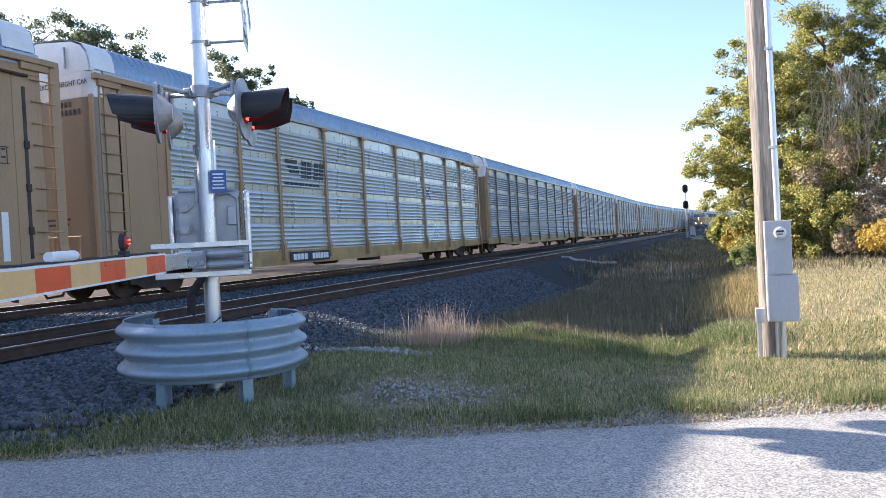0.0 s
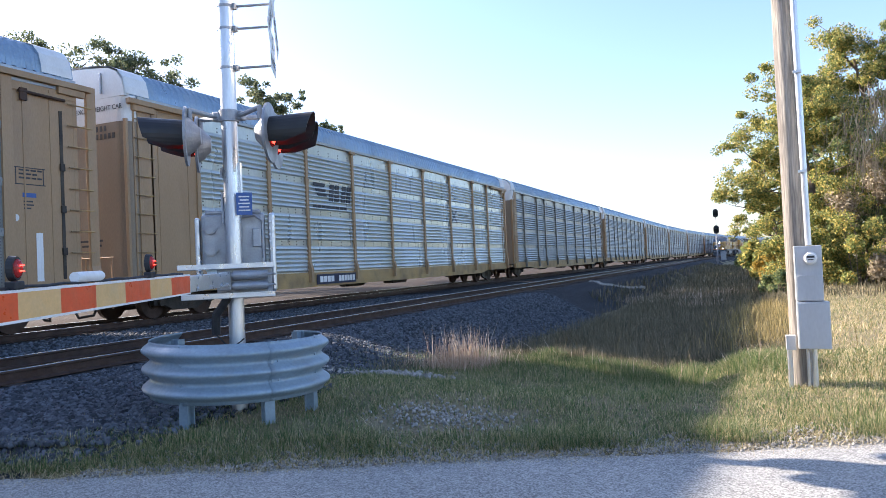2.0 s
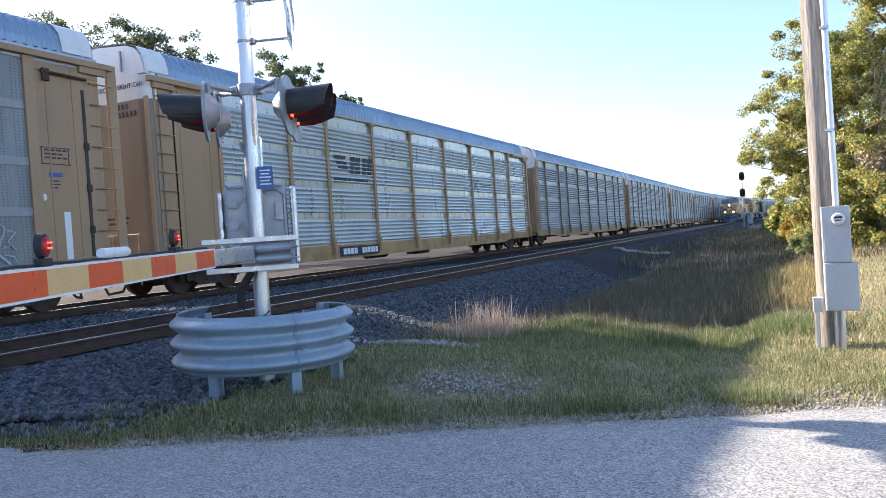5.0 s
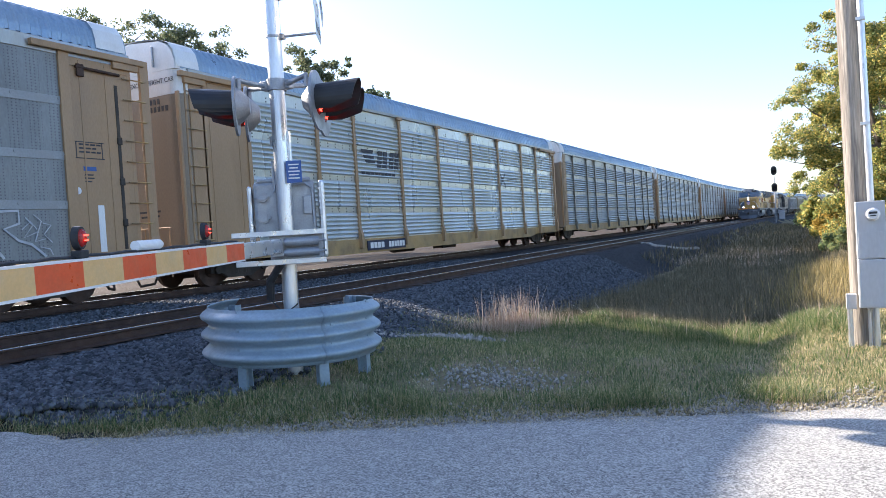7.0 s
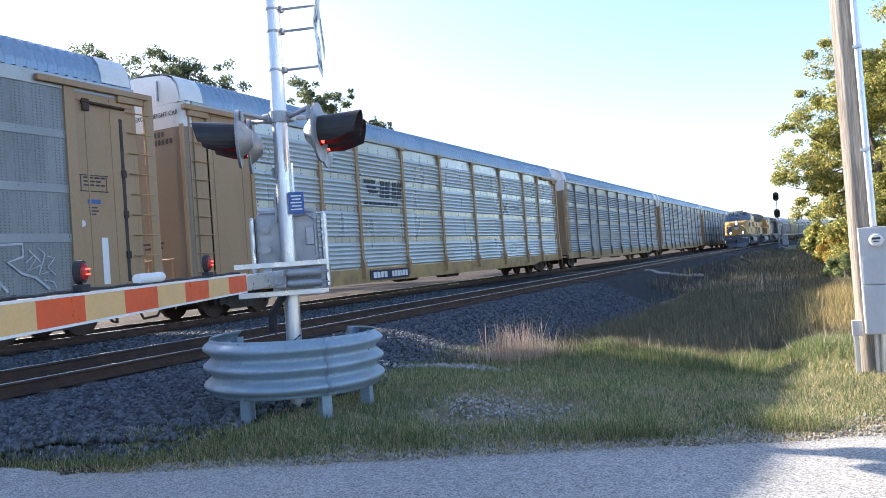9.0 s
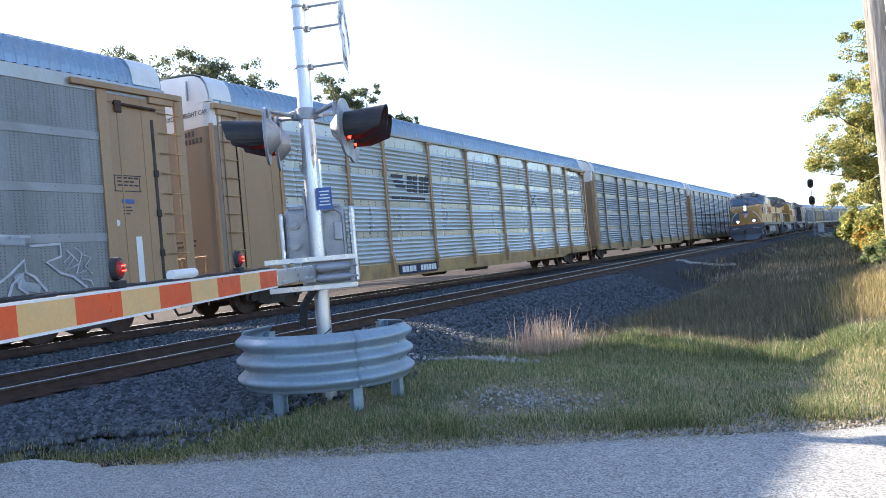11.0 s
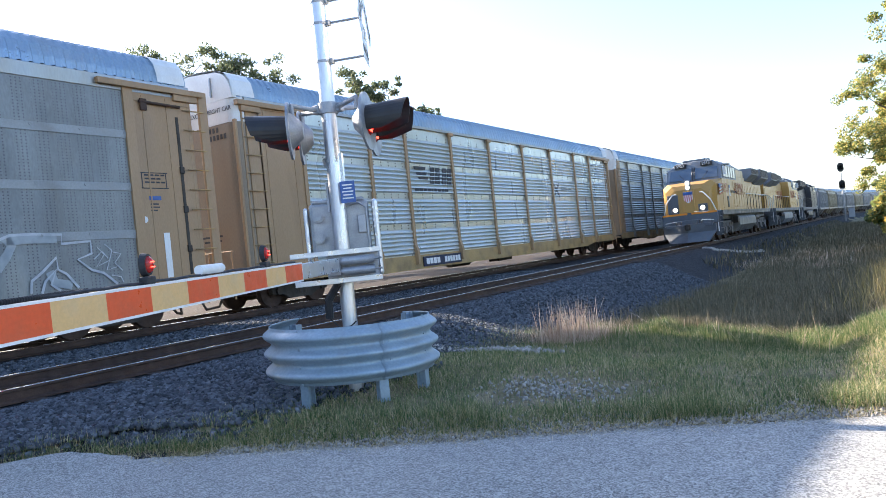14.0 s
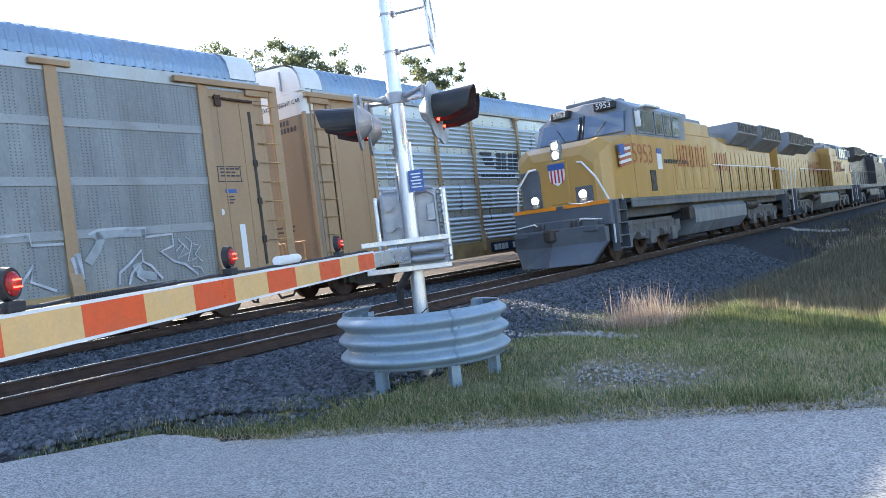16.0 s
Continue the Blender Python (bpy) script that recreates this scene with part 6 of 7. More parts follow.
def stones(name, n, pick, size, material, label, category):
    """Loose angular stones lying on the ground, each of its own shape."""
    cube = np.array([(x, y, z) for x in (-1, 1) for y in (-1, 1) for z in (-1, 1)], dtype=float)
    quads = np.array([(0, 1, 3, 2), (4, 6, 7, 5), (0, 4, 5, 1), (2, 3, 7, 6), (0, 2, 6, 4), (1, 5, 7, 3)])
    pts = np.array([pick() for _ in range(n)])
    z = np.array([height(x, y) for x, y in pts])
    s = rng.uniform(size[0], size[1], n)[:, None, None] * rng.uniform(0.55, 1.15, (n, 1, 3)) * 0.5
    v = cube[None] * s * rng.uniform(0.55, 1.15, (n, 8, 3))
    a = rng.uniform(0, 6.283, (n, 3))
    for k, (i, j) in enumerate(((0, 1), (1, 2), (0, 2))):
        c, sn = np.cos(a[:, k])[:, None], np.sin(a[:, k])[:, None]
        p, q = v[:, :, i].copy(), v[:, :, j].copy()
        v[:, :, i], v[:, :, j] = p * c - q * sn, p * sn + q * c
    v[:, :, 0] += pts[:, 0:1]
    v[:, :, 1] += pts[:, 1:2]
    v[:, :, 2] += z[:, None] + 0.018
    f = (quads[None] + (np.arange(n) * 8)[:, None, None]).reshape(-1, 4)
    tagged(raw(name, v.reshape(-1, 3), f, material), label, category, kind="stuff")


def bank():
    while True:
        y = 2.2 + 24 * rng.random() ** 1.7
        x = rng.uniform(-8.2, -5.75 + 0.8 * smooth(7.5, 10.5, y) + 0.2 * math.sin(y * 1.3))
        if y > road_edge(x) + 0.5:
            return x, y


def between():
    y = 1.0 + 26 * rng.random() ** 1.5
    return rng.uniform(-13.9, -10.65), y


def verge():
    while True:
        x, y = rng.uniform(-6.6, -4.6), rng.uniform(3.6, 7.5)
        if y > road_edge(x) + 0.3 and rng.random() < smooth(-4.6, -6.3, x):
            return x, y


def road_grit():
    x = rng.uniform(-5, 3)
    return x, road_edge(x) + rng.normal(-0.02, 0.22)


stones("ballast_stones", 46000, bank, (0.028, 0.066), M["stone"], "loose grey crushed ballast stones", "ballast")
stones("ballast_stones", 16000, between, (0.035, 0.08), M["stone"], "loose grey crushed ballast stones", "ballast")
stones("ballast_stones", 3500, verge, (0.03, 0.07), M["stone"], "scattered ballast stones in thin grass", "ballast")
stones("road_gravel", 9000, road_grit, (0.008, 0.024), M["rubble"], "fine loose gravel along the road edge", "gravel")


def rubble():
    return rng.normal(-2.85, 0.34), rng.normal(6.3, 0.26)


stones("rubble", 500, rubble, (0.010, 0.032), M["rubble"], "pale rubble half buried in the grass", "rubble")


# pale stones along this curve stand in for a strip of sunlight on the bank
def sunlit_strip():
    f = rng.random()
    x = np.interp(f, (0, 0.3, 0.55, 0.8, 1.0), (-8.0, -7.07, -6.72, -6.33, -6.05))
    y = np.interp(f, (0, 0.3, 0.55, 0.8, 1.0), (37.6, 35.7, 37.5, 39.8, 43.2))
    return x + rng.normal(0, 0.035), y + rng.normal(0, 0.10)


def pale_patch():
    return rng.normal(-5.1, 0.42), rng.normal(9.2, 0.14)


# the first scatter is the sunlit strip drawn as pale stones
stones("rubble", 2600, sunlit_strip, (0.04, 0.10), M["rubble"], "ragged line of pale stones standing in for a sunlit strip along the bank", "rubble")
stones("rubble", 500, pale_patch, (0.03, 0.08), M["rubble"], "pale stones at the foot of the ballast", "rubble")

# ---------------------------------------------------------------- grass and weeds


def blades(name, n, pick, tall, wide, lean, material, label, category="grass", seg=2, droop=0.35):
    """Upright blades, each a bent tapering strip."""
    pts = [pick() for _ in range(n)]
    xy = np.array([(p[0], p[1]) for p in pts])
    k = np.array([p[2] if len(p) > 2 else 1.0 for p in pts])
    z = np.array([height(x, y) for x, y in xy]) - 0.01
    h = rng.uniform(tall[0], tall[1], n) * k
    w = rng.uniform(wide[0], wide[1], n)
    az = rng.uniform(0, 6.283, n)
    ln = rng.uniform(0, lean, n)
    fx, fy = np.cos(az), np.sin(az)
    sx, sy = -fy, fx
    vs = np.empty((n, 2 * seg + 1, 3))
    for i in range(seg + 1):
        t = i / seg
        off = (ln * t + droop * ln * t * t) * h
        zz = z + h * t * (1 - 0.25 * ln * t)
        if i == seg:
            vs[:, 2 * seg, 0], vs[:, 2 * seg, 1], vs[:, 2 * seg, 2] = xy[:, 0] + fx * off, xy[:, 1] + fy * off, zz
        else:
            ww = w * (1 - 0.45 * t) * 0.5
            for s, o in ((-1, 0), (1, 1)):
                vs[:, 2 * i + o, 0] = xy[:, 0] + fx * off + s * sx * ww
                vs[:, 2 * i + o, 1] = xy[:, 1] + fy * off + s * sy * ww
                vs[:, 2 * i + o, 2] = zz
    tri = []
    for i in range(seg - 1):
        tri += [(2 * i, 2 * i + 1, 2 * i + 3), (2 * i, 2 * i + 3, 2 * i + 2)]
    tri.append((2 * seg - 2, 2 * seg - 1, 2 * seg))
    f = (np.array(tri)[None] + (np.arange(n) * (2 * seg + 1))[:, None, None]).reshape(-1, 3)
    tagged(raw(name, vs.reshape(-1, 3), f, material), label, category, kind="stuff")


G_GREEN = two_tone("green_grass", [(0.0, (0.06, 0.115, 0.04)), (0.4, (0.125, 0.185, 0.06)), (0.72, (0.25, 0.265, 0.11)), (1.0, (0.52, 0.45, 0.26))], 0.6, 0.48)
G_DRY = two_tone("dry_grass", [(0.0, (0.26, 0.235, 0.09)), (0.35, (0.47, 0.38, 0.19)), (0.7, (0.62, 0.50, 0.29)), (1.0, (0.70, 0.60, 0.40))], 0.7, 0.3)
G_WEED = two_tone("brown_weeds", [(0.0, (0.075, 0.075, 0.042)), (0.4, (0.135, 0.12, 0.07)), (0.8, (0.21, 0.175, 0.105)), (1.0, (0.34, 0.28, 0.18))], 0.75, 0.25)
G_STRAW = two_tone("straw_stalks", [(0.0, (0.38, 0.26, 0.18)), (0.5, (0.60, 0.45, 0.32)), (1.0, (0.78, 0.66, 0.52))], 0.7, 0.25)
G_GOLD = two_tone("golden_weeds", [(0.0, (0.16, 0.14, 0.05)), (0.5, (0.34, 0.26, 0.10)), (1.0, (0.52, 0.40, 0.18))], 0.7, 0.3)


def tuft(x, y, f):
    return 0.5 + 0.5 * noise.noise((x * f, y * f, 5.0))


def lawn():
    while True:
        x, y = rng.uniform(-6.5, 4.5), rng.uniform(2.8, 12.6)
        d = y - road_edge(x)
        if d < 0.02 or y > 12.2 and x < 0:
            continue
        if x < -5.2 and d > 0.75 and rng.random() < smooth(-5.2, -6.3, x) * 0.95:
            continue
        q = tuft(x, y, 1.1)
        if rng.random() > 0.25 + 1.1 * q - (0.35 if d < 0.25 else 0.0):
            continue
        if abs(x + 2.8) < 0.7 and abs(y - 6.3) < 0.55 and rng.random() < 0.75:
            continue
        return x, y, 0.55 + 0.75 * tuft(x, y, 2.3) + (0.35 if y > 9.2 and x < 0.3 else 0.0)


def lawn_dry():
    while True:
        x, y, k = lawn()
        if rng.random() < 0.30 + 0.7 * smooth(-1.0, 0.8, x) + 0.25 * (y - road_edge(x) < 0.9):
            return x, y, k * 0.9


def edge_tufts():
    while True:
        x = rng.uniform(-6.6, 4.2)
        y = road_edge(x) + 0.12 + abs(rng.normal(0, 0.30))
        if tuft(x, y, 1.6) > 0.28 + 0.36 * rng.random():
            return x, y, 0.4 + tuft(x, y, 1.6)


def clippings():
    x = rng.uniform(-6.8, 4.2)
    return x, road_edge(x) + rng.normal(0.05, 0.16), 0.8


def ditch():
    while True:
        y = 10.8 + 32 * rng.random() ** 1.5
        x = rng.uniform(-5.6, 1.0)
        if y < 12.5 and x > -1.0:
            continue
        if rng.random() < smooth(-4.3, -5.4, x) + 0.1:
            continue
        return x, y, 0.45 + 0.9 * tuft(x, y, 0.6)


def ditch_far():
    y = rng.uniform(30, 120)
    return rng.uniform(-6.6, 6.0) + shift(y), y, 0.6 + 0.7 * tuft(0, y, 0.3)


def meadow():
    while True:
        y = 9.2 + 34 * rng.random() ** 1.4
        x = rng.uniform(-0.6, 13)
        if y > 9.2 + 0.0 and x < 0.05 * y + 12:
            return x, y, 0.45 + 0.9 * tuft(x, y, 0.5)


def clump(cx, cy, rx, ry):
    return lambda: (rng.normal(cx, rx), rng.normal(cy, ry), rng.uniform(0.5, 1.1))


def ridge():
    x = rng.uniform(-4.6, 0.6)
    return x, 10.5 + rng.normal(0, 0.35) - 0.1 * x, 0.4 + tuft(x, 0, 2.5)


def golden():
    y = rng.uniform(14, 26)
    return -0.35 + rng.normal(0, 0.45) + 0.025 * y, y, 0.5 + 0.7 * tuft(1, y, 0.8)


def toe():
    y = 9.5 + 20 * rng.random() ** 1.5
    return rng.normal(-5.0, 0.3), y, 0.4 + 0.8 * tuft(3, y, 0.9)


blades("grass", 125000, lawn, (0.03, 0.095), (0.004, 0.008), 0.9, G_GREEN, "short green grass by the road")
blades("grass", 62000, lawn_dry, (0.03, 0.09), (0.003, 0.007), 1.1, G_DRY, "dry straw-coloured grass by the road")
blades("grass", 20000, edge_tufts, (0.05, 0.15), (0.004, 0.008), 0.8, G_GREEN, "taller green tufts along the road edge")
blades("grass", 7000, edge_tufts, (0.05, 0.15), (0.003, 0.006), 1.3, G_DRY, "dry tufts along the road edge")
blades("grass", 9000, clippings, (0.05, 0.14), (0.003, 0.006), 2.6, G_DRY, "dry clippings along the road edge")
blades("weeds", 60000, ditch, (0.12, 0.36), (0.006, 0.013), 0.7, G_WEED, "brown and green weeds in the ditch", "weeds")
blades("weeds", 900, ditch, (0.4, 0.8), (0.006, 0.010), 0.35, G_WEED, "tall brown weed stalks in the ditch", "weeds", 3)
blades("weeds", 26000, ditch_far, (0.2, 0.5), (0.02, 0.045), 0.6, G_WEED, "brown weeds along the embankment", "weeds")
blades("dry_grass", 70000, meadow, (0.05, 0.15), (0.006, 0.014), 1.0, G_DRY, "dry tan meadow grass", "grass")
blades("grass", 40000, meadow, (0.05, 0.15), (0.006, 0.013), 0.9, G_GREEN, "green grass mixed into the meadow")
blades("weeds", 2600, golden, (0.3, 0.8), (0.008, 0.016), 0.55, G_GOLD, "golden late-season weeds", "weeds", 3)
blades("reeds", 420, clump(-4.25, 10.35, 0.26, 0.18), (0.38, 0.78), (0.006, 0.011), 0.4, G_STRAW, "pale pinkish straw stalks in a clump", "weeds", 3)
blades("reeds", 1300, clump(-4.3, 10.25, 0.38, 0.2), (0.12, 0.42), (0.005, 0.010), 0.9, G_STRAW, "pale pinkish straw tuft", "weeds")
blades("reeds", 200, ridge, (0.16, 0.36), (0.006, 0.010), 0.8, G_STRAW, "bent straw stalks on the grassy rise", "weeds", 3, 0.9)
blades("grass", 30000, ridge, (0.08, 0.24), (0.004, 0.009), 0.8, G_GREEN, "thick green grass on the rise")
blades("weeds", 1800, toe, (0.1, 0.38), (0.006, 0.012), 0.8, G_WEED, "thin weeds at the foot of the ballast", "weeds")
for i, (cx, cy) in enumerate(((-4.6, 36.5), (-3.4, 35.0), (-2.4, 36.0), (-3.9, 41.0), (-2.2, 31.0), (-5.0, 33.0), (-1.6, 38.0))):
    blades("reeds", 130, clump(cx, cy, 0.5, 0.5), (0.25, 0.6), (0.010, 0.018), 0.9, G_STRAW, "pale straw clump on the embankment", "weeds", 3)

# ---------------------------------------------------------------- trees
L_AUTUMN = two_tone("turning_leaves", [(0.0, (0.10, 0.145, 0.05)), (0.4, (0.23, 0.275, 0.09)), (0.72, (0.42, 0.39, 0.12)), (1.0, (0.70, 0.52, 0.15))], 0.55, 0.55)
L_DARK = two_tone("dark_green_leaves", [(0.0, (0.10, 0.15, 0.075)), (0.6, (0.22, 0.27, 0.115)), (1.0, (0.42, 0.40, 0.15))], 0.5, 0.52)
L_YELLOW = two_tone("yellow_leaves", [(0.0, (0.20, 0.175, 0.05)), (0.5, (0.46, 0.34, 0.08)), (1.0, (0.68, 0.49, 0.12))], 0.55, 0.45)
L_PALE = two_tone("pale_olive_leaves", [(0.0, (0.075, 0.105, 0.06)), (0.6, (0.15, 0.18, 0.10)), (1.0, (0.25, 0.26, 0.14))], 0.6, 0.45)
L_BROWN = two_tone("dry_brown_twigs", [(0.0, (0.20, 0.165, 0.11)), (0.6, (0.34, 0.28, 0.19)), (1.0, (0.50, 0.42, 0.30))], 0.8, 0.2)


def leaves(name, centres, radii, n, size, material, parent, label, flat=0.75):
    """Many small pointed leaves in clumps."""
    centres, radii = np.array(centres), np.array(radii)
    pick = rng.integers(0, len(centres), n)
    d = rng.normal(0, 1, (n, 3))
    d /= np.linalg.norm(d, axis=1)[:, None]
    r = radii[pick] * rng.random(n) ** 0.45
    c = centres[pick] + d * r[:, None] * np.array((1, 1, flat))
    a = rng.normal(0, 1, (n, 3))
    a /= np.linalg.norm(a, axis=1)[:, None]
    b = np.cross(a, rng.normal(0, 1, (n, 3)))
    b /= np.linalg.norm(b, axis=1)[:, None]
    s = rng.uniform(size[0], size[1], n)[:, None]
    v = np.stack([c - a * s, c + b * s * 0.55, c + a * s, c - b * s * 0.55], axis=1)
    f = (np.array([(0, 1, 2), (0, 2, 3)])[None] + (np.arange(n) * 4)[:, None, None]).reshape(-1, 3)
    ob = raw(name, v.reshape(-1, 3), f, material, parent)
    tagged(ob, label, kind="stuff")
    return ob


def tree(label, base, tall, spread, n, size, material, seed, trunk=0.22, start=0.25, clumps=5, lean=(0, 0), low=0.0):
    """A tapered trunk, forking limbs, and a crown of separate leaf clumps with gaps between."""
    r = random.Random(seed)
    t = thing("tree", label, "tree", "trees")
    bx, by = base
    bz = height(bx, by) - 0.15
    bm = bm_new()
    prev = Vector((bx, by, bz))
    pts = [prev]
    for i in range(1, 7):
        q = Vector((bx + lean[0] * i / 6 + r.uniform(-0.12, 0.12) * i * 0.5, by + lean[1] * i / 6 + r.uniform(-0.12, 0.12) * i * 0.5, bz + tall * 0.86 * i / 6))
        rod(bm, prev, q, trunk * (1 - 0.13 * (i - 1)), trunk * (1 - 0.13 * i), n=9, caps=False)
        prev = q
        pts.append(q)
    centres, radii = [], []
    limbs = 13
    for k in range(limbs):
        f = start + (0.98 - start) * (k + 0.5) / limbs
        p = pts[min(5, int(f * 6))].lerp(pts[min(6, int(f * 6) + 1)], f * 6 - int(f * 6))
        a = k * 2.4 + r.uniform(-0.4, 0.4)
        reach = spread * (0.55 + 0.6 * math.sin(math.pi * min(1.0, 0.12 + f * 0.86))) * r.uniform(0.7, 1.12)
        rise = tall * 0.12 * r.uniform(0.3, 1.3) + low
        q = p
        for j in range(1, 4):
            e = p + Vector((math.cos(a) * reach * j / 3, math.sin(a) * reach * j / 3, rise * (j / 3) ** 0.8)) + Vector((r.uniform(-0.2, 0.2), r.uniform(-0.2, 0.2), r.uniform(-0.15, 0.15)))
            rod(bm, q, e, trunk * 0.34 * (1.15 - j * 0.3), trunk * 0.34 * (1.15 - (j + 1) * 0.3) + 0.008, n=6, caps=False)
            for b in range(clumps):
                c = e + Vector((r.uniform(-1, 1), r.uniform(-1, 1), r.uniform(-0.7, 0.9))) * spread * (0.30 if j > 1 else 0.2)
                if b < 2:
                    rod(bm, e, c, trunk * 0.08, 0.008, n=5, caps=False)
                centres.append(c)
                radii.append(spread * r.uniform(0.08, 0.19))
            q = e
    for b in range(clumps * 2):
        centres.append(pts[-1] + Vector((r.uniform(-1, 1), r.uniform(-1, 1), r.uniform(-0.4, 1.1))) * spread * 0.32)
        radii.append(spread * r.uniform(0.12, 0.22))
    part("trunk", bm, M["bark"], t, "grey-brown trunk and limbs")
    leaves("crown", centres, radii, n, size, material, t, "leafy crown with gaps")
    return t


def bush(label, base, wide, tall, n, size, material, seed):
    r = random.Random(seed)
    t = thing("bush", label, "bush", "bushes")
    bx, by = base
    bz = height(bx, by)
    bm = bm_new()
    centres, radii = [], []
    for k in range(16):
        a = r.uniform(0, 6.283)
        f = r.random() ** 0.6
        c = Vector((bx + math.cos(a) * wide * f, by + math.sin(a) * wide * f * 0.8, bz + tall * r.uniform(0.15, 0.95) * (1.1 - 0.55 * f)))
        rod(bm, (bx + math.cos(a) * 0.2, by + math.sin(a) * 0.2, bz - 0.05), c, 0.03, 0.008, n=5, caps=False)
        centres.append(c)
        radii.append(wide * r.uniform(0.2, 0.42))
    tagged(part("branching", bm, M["bark"], t, "thin woody branching"), kind="stuff")
    leaves("foliage", centres, radii, n, size, material, t, "dense uneven foliage", 0.9)
    return t


tree("tall tree with green leaves turning yellow", (2.9, 42.5), 12.0, 3.6, 66000, (0.042, 0.085), L_AUTUMN, 3, 0.24, 0.22, 5)
tree("tall tree with green leaves turning yellow", (5.6, 43.5), 13.8, 3.3, 56000, (0.042, 0.085), L_AUTUMN, 11, 0.26, 0.3, 5)
tree("dark green broad tree", (9.4, 43.0), 13.8, 4.2, 66000, (0.042, 0.085), L_DARK, 21, 0.28, 0.22, 5)
tree("slender tree leaning out over the ditch", (1.7, 44.0), 8.3, 2.7, 27000, (0.04, 0.08), L_AUTUMN, 31, 0.16, 0.3, 4, (-1.0, 0))
tree("tall tree with green leaves turning yellow", (14.5, 46.0), 13.0, 4.4, 12000, (0.12, 0.2), L_DARK, 41, 0.28, 0.25, 5)
tree("tree at the back of the thicket", (5.0, 52.0), 11.5, 4.5, 9000, (0.12, 0.22), L_DARK, 43, 0.25, 0.2, 5)
for i, (b, w, h, n, m_, lab) in enumerate((
        ((2.3, 40.0), 1.9, 4.2, 6500, L_AUTUMN, "tall bush with yellowing leaves"), ((4.4, 38.5), 1.7, 3.6, 5500, L_AUTUMN, "tall bush with yellowing leaves"),
        ((8.3, 36.5), 2.2, 3.3, 7500, L_YELLOW, "bright yellow autumn bush"), ((6.3, 38.0), 1.5, 2.6, 3500, L_BROWN, "dry brown brush in the thicket"),
        ((5.4, 40.0), 1.9, 7.0, 5500, L_BROWN, "dead vines hanging in the thicket"), ((1.2, 41.5), 1.2, 2.4, 3200, L_YELLOW, "yellowing bush by the ditch"),
        ((7.6, 40.5), 2.3, 5.6, 5000, L_BROWN, "dry brown brush in the thicket"), ((9.8, 40.0), 2.2, 4.6, 5500, L_AUTUMN, "tall bush with yellowing leaves"),
        ((5.0, 41.2), 2.0, 4.8, 5500, L_DARK, "dark green bush under the trees"), ((3.2, 41.0), 1.8, 4.6, 5500, L_AUTUMN, "tall bush with yellowing leaves"),
        ((11.5, 38.0), 2.4, 4.0, 5500, L_YELLOW, "bright yellow autumn bush"), ((0.9, 36.5), 0.8, 1.2, 1500, L_DARK, "small dark bush in the ditch"),
        ((0.9, 57.0), 1.8, 3.2, 3600, L_AUTUMN, "bush along the track"), ((0.3, 71.0), 1.9, 3.0, 3000, L_AUTUMN, "bush along the track"),
        ((0.2, 88.0), 2.0, 2.9, 2600, L_DARK, "bush along the track"), ((4.0, 66.0), 2.6, 6.5, 3600, L_DARK, "tall bush along the track"),
        ((4.0, 84.0), 3.0, 7.0, 3000, L_DARK, "tall bush along the track"), ((0.4, 105.0), 2.2, 2.9, 2200, L_DARK, "bush along the track"),
        ((2.0, 128.0), 2.6, 3.4, 2000, L_DARK, "bush far along the track"), ((4.6, 150.0), 3.4, 4.0, 2000, L_DARK, "bush far along the track"))):
    bush(lab, b, w, h, int(n * 1.8) if b[1] < 50 else n, (0.045, 0.095) if b[1] < 50 else (0.14, 0.26), m_, 100 + i)
tree("tree with dark leaves behind the train", (-47.2, 37.2), 20.4, 4.4, 13000, (0.09, 0.17), L_PALE, 51, 0.34, 0.4, 5)
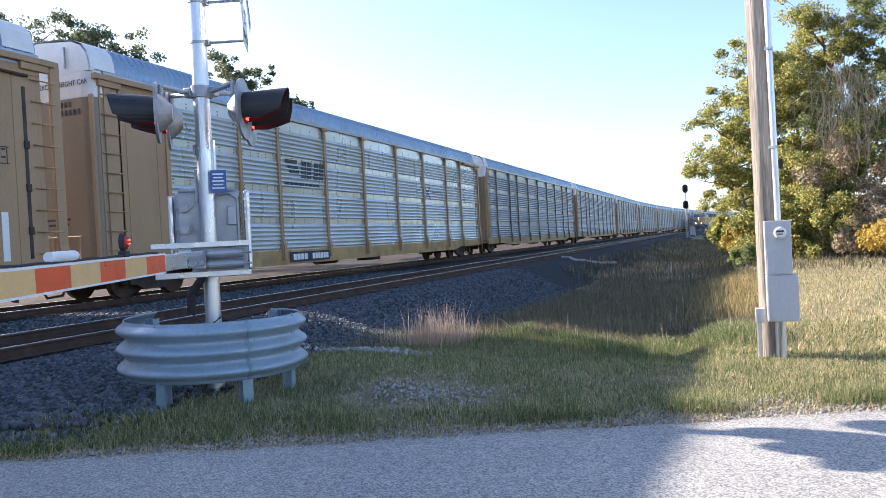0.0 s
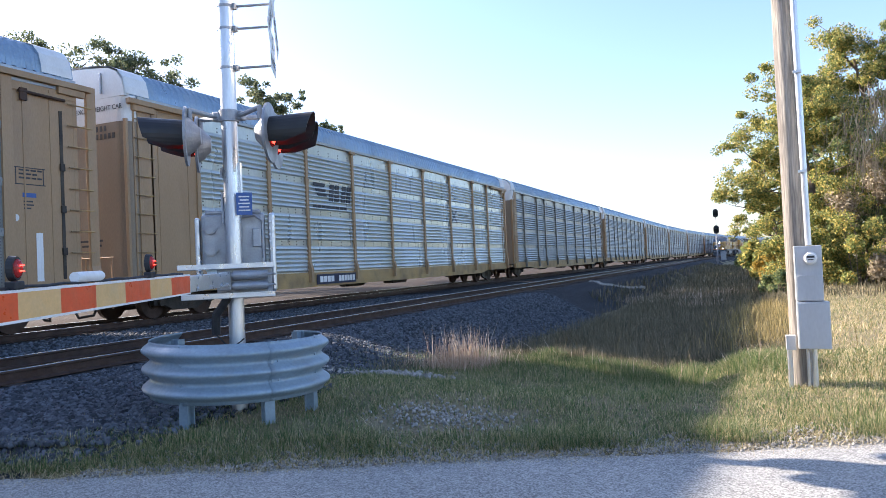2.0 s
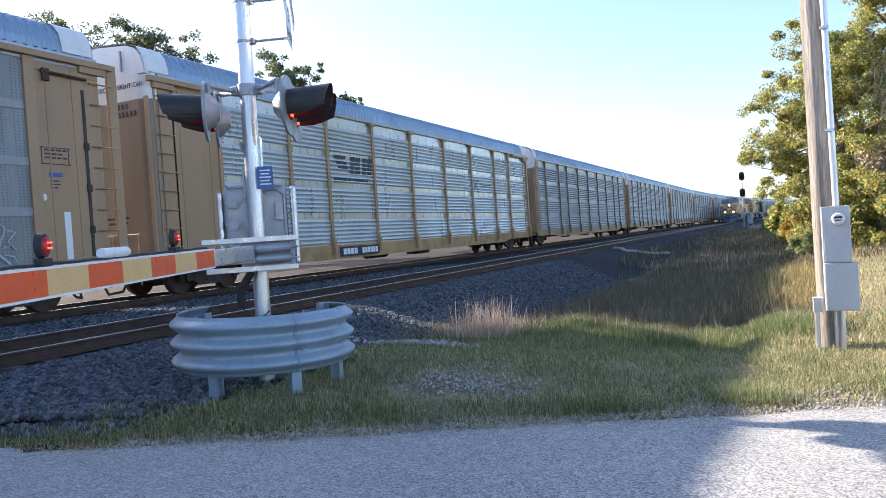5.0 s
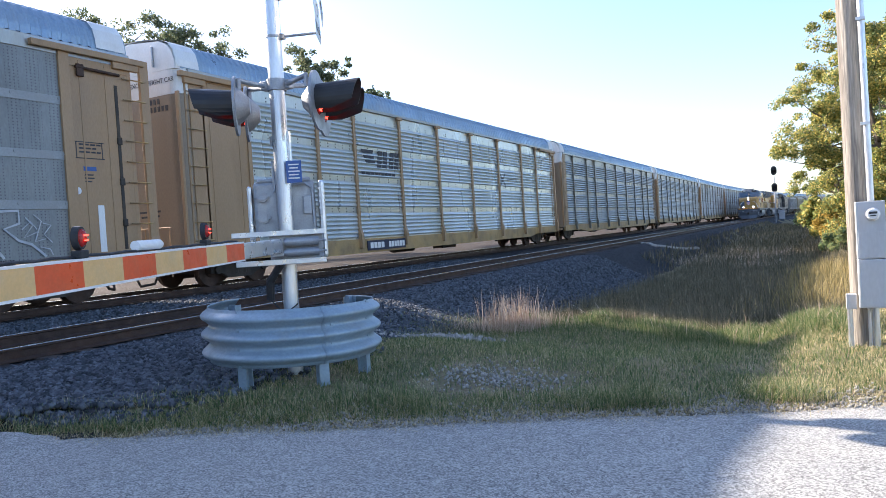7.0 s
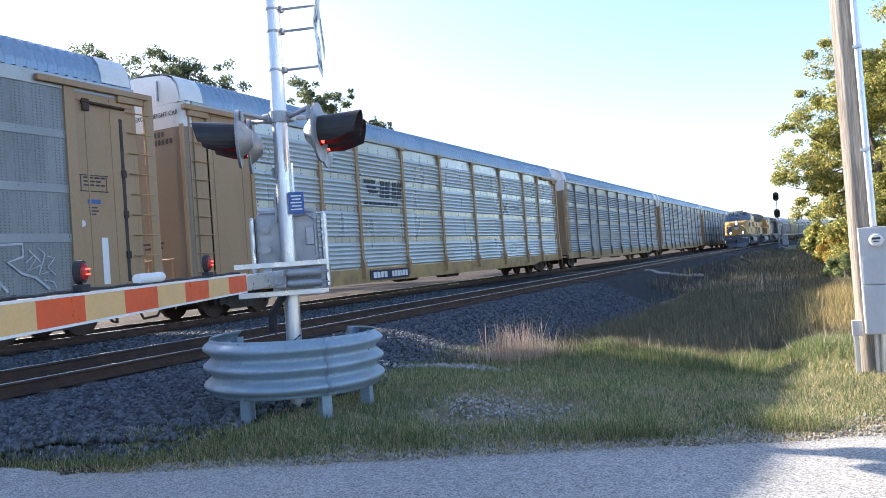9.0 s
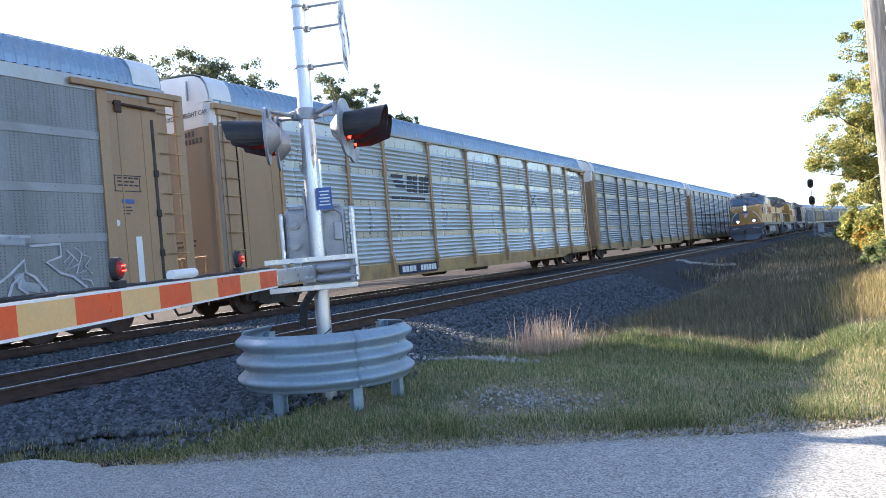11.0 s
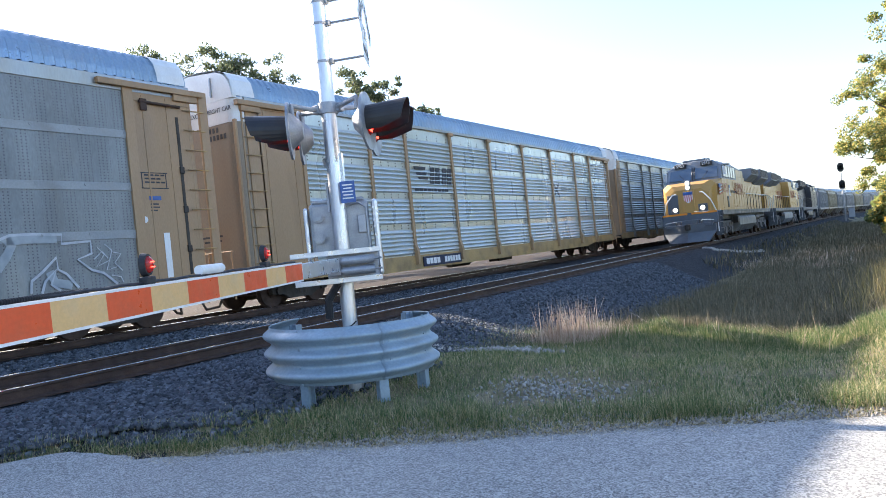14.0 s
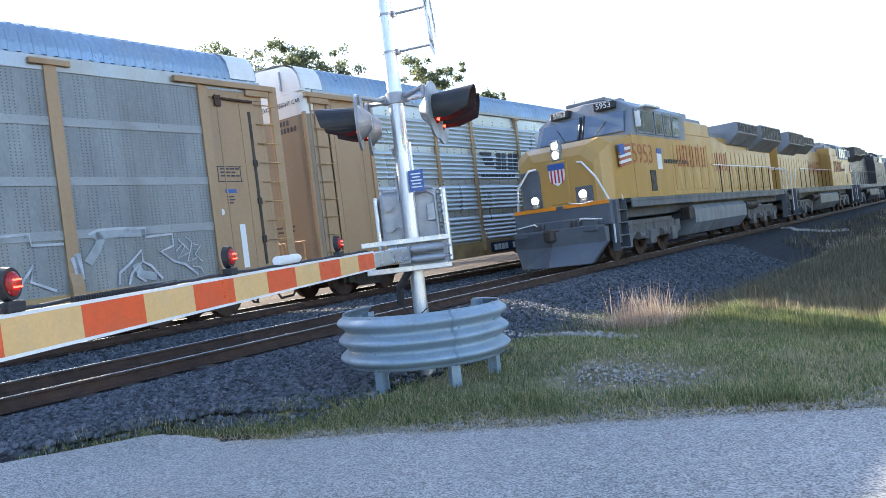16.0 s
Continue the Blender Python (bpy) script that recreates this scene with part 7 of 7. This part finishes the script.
tree("tree with dark leaves behind the train", (-43.2, 41.4), 20.4, 4.0, 13000, (0.09, 0.17), L_PALE, 61, 0.34, 0.4, 5)
tree("tree with dark leaves behind the train", (-35.9, 48.4), 17.6, 3.2, 13000, (0.09, 0.17), L_PALE, 71, 0.30, 0.4, 5)
tree("tree with dark leaves behind the train", (-32.6, 51.0), 14.6, 2.8, 9000, (0.10, 0.18), L_PALE, 81, 0.28, 0.4, 5)


def dead_vines():
    """Bare strands that hang in the thicket."""
    n = 380
    x, y = rng.normal(5.6, 0.9, n), rng.normal(39.2, 0.8, n)
    top = 5.5 + 4.0 * rng.random(n) - 0.6 * np.abs(x - 5.6)
    drop = rng.uniform(0.4, 1.7, n)
    w = rng.uniform(0.006, 0.016, n)
    dx, dy = rng.normal(0, 0.35, n), rng.normal(0, 0.25, n)
    v = np.empty((n, 6, 3))
    for i, t in enumerate((0.0, 0.5, 1.0)):
        for k, sgn in ((0, -1), (1, 1)):
            v[:, 2 * i + k, 0] = x + dx * t ** 2 + sgn * w
            v[:, 2 * i + k, 1] = y + dy * t
            v[:, 2 * i + k, 2] = top - drop * t
    f = (np.array([(0, 1, 3, 2), (2, 3, 5, 4)])[None] + (np.arange(n) * 6)[:, None, None]).reshape(-1, 4)
    tagged(raw("dead_vines", v.reshape(-1, 3), f, L_BROWN), "bare grey-brown vines hanging in the trees", "vines", kind="stuff")


dead_vines()


def motions():
    """The second train rolls up on the near track, its wheels turning."""
    times = [0, 1, 2, 3, 4, 5, 6, 8, 10, 12, 14, 16]
    for ob, off, turn in ROLLING:
        walk(ob, [(t, on_track(NEAR, LEAD + SPEED * (16 - t) + off) @ pose(0, 0, 0, 0, 0, turn)) for t in times])
    for wheel, r, turn in WHEELS:
        y = wheel.matrix_basis.translation.y
        sign = -1 if turn else 1
        rows = []
        for k in range(0, 481, 2 if r > 0.5 else 1):
            t = k / 30
            rows.append((t, pose(0, y, r, sign * math.degrees(SPEED * t / r) % 360, 0, 0)))
        walk(wheel, rows)


motions()
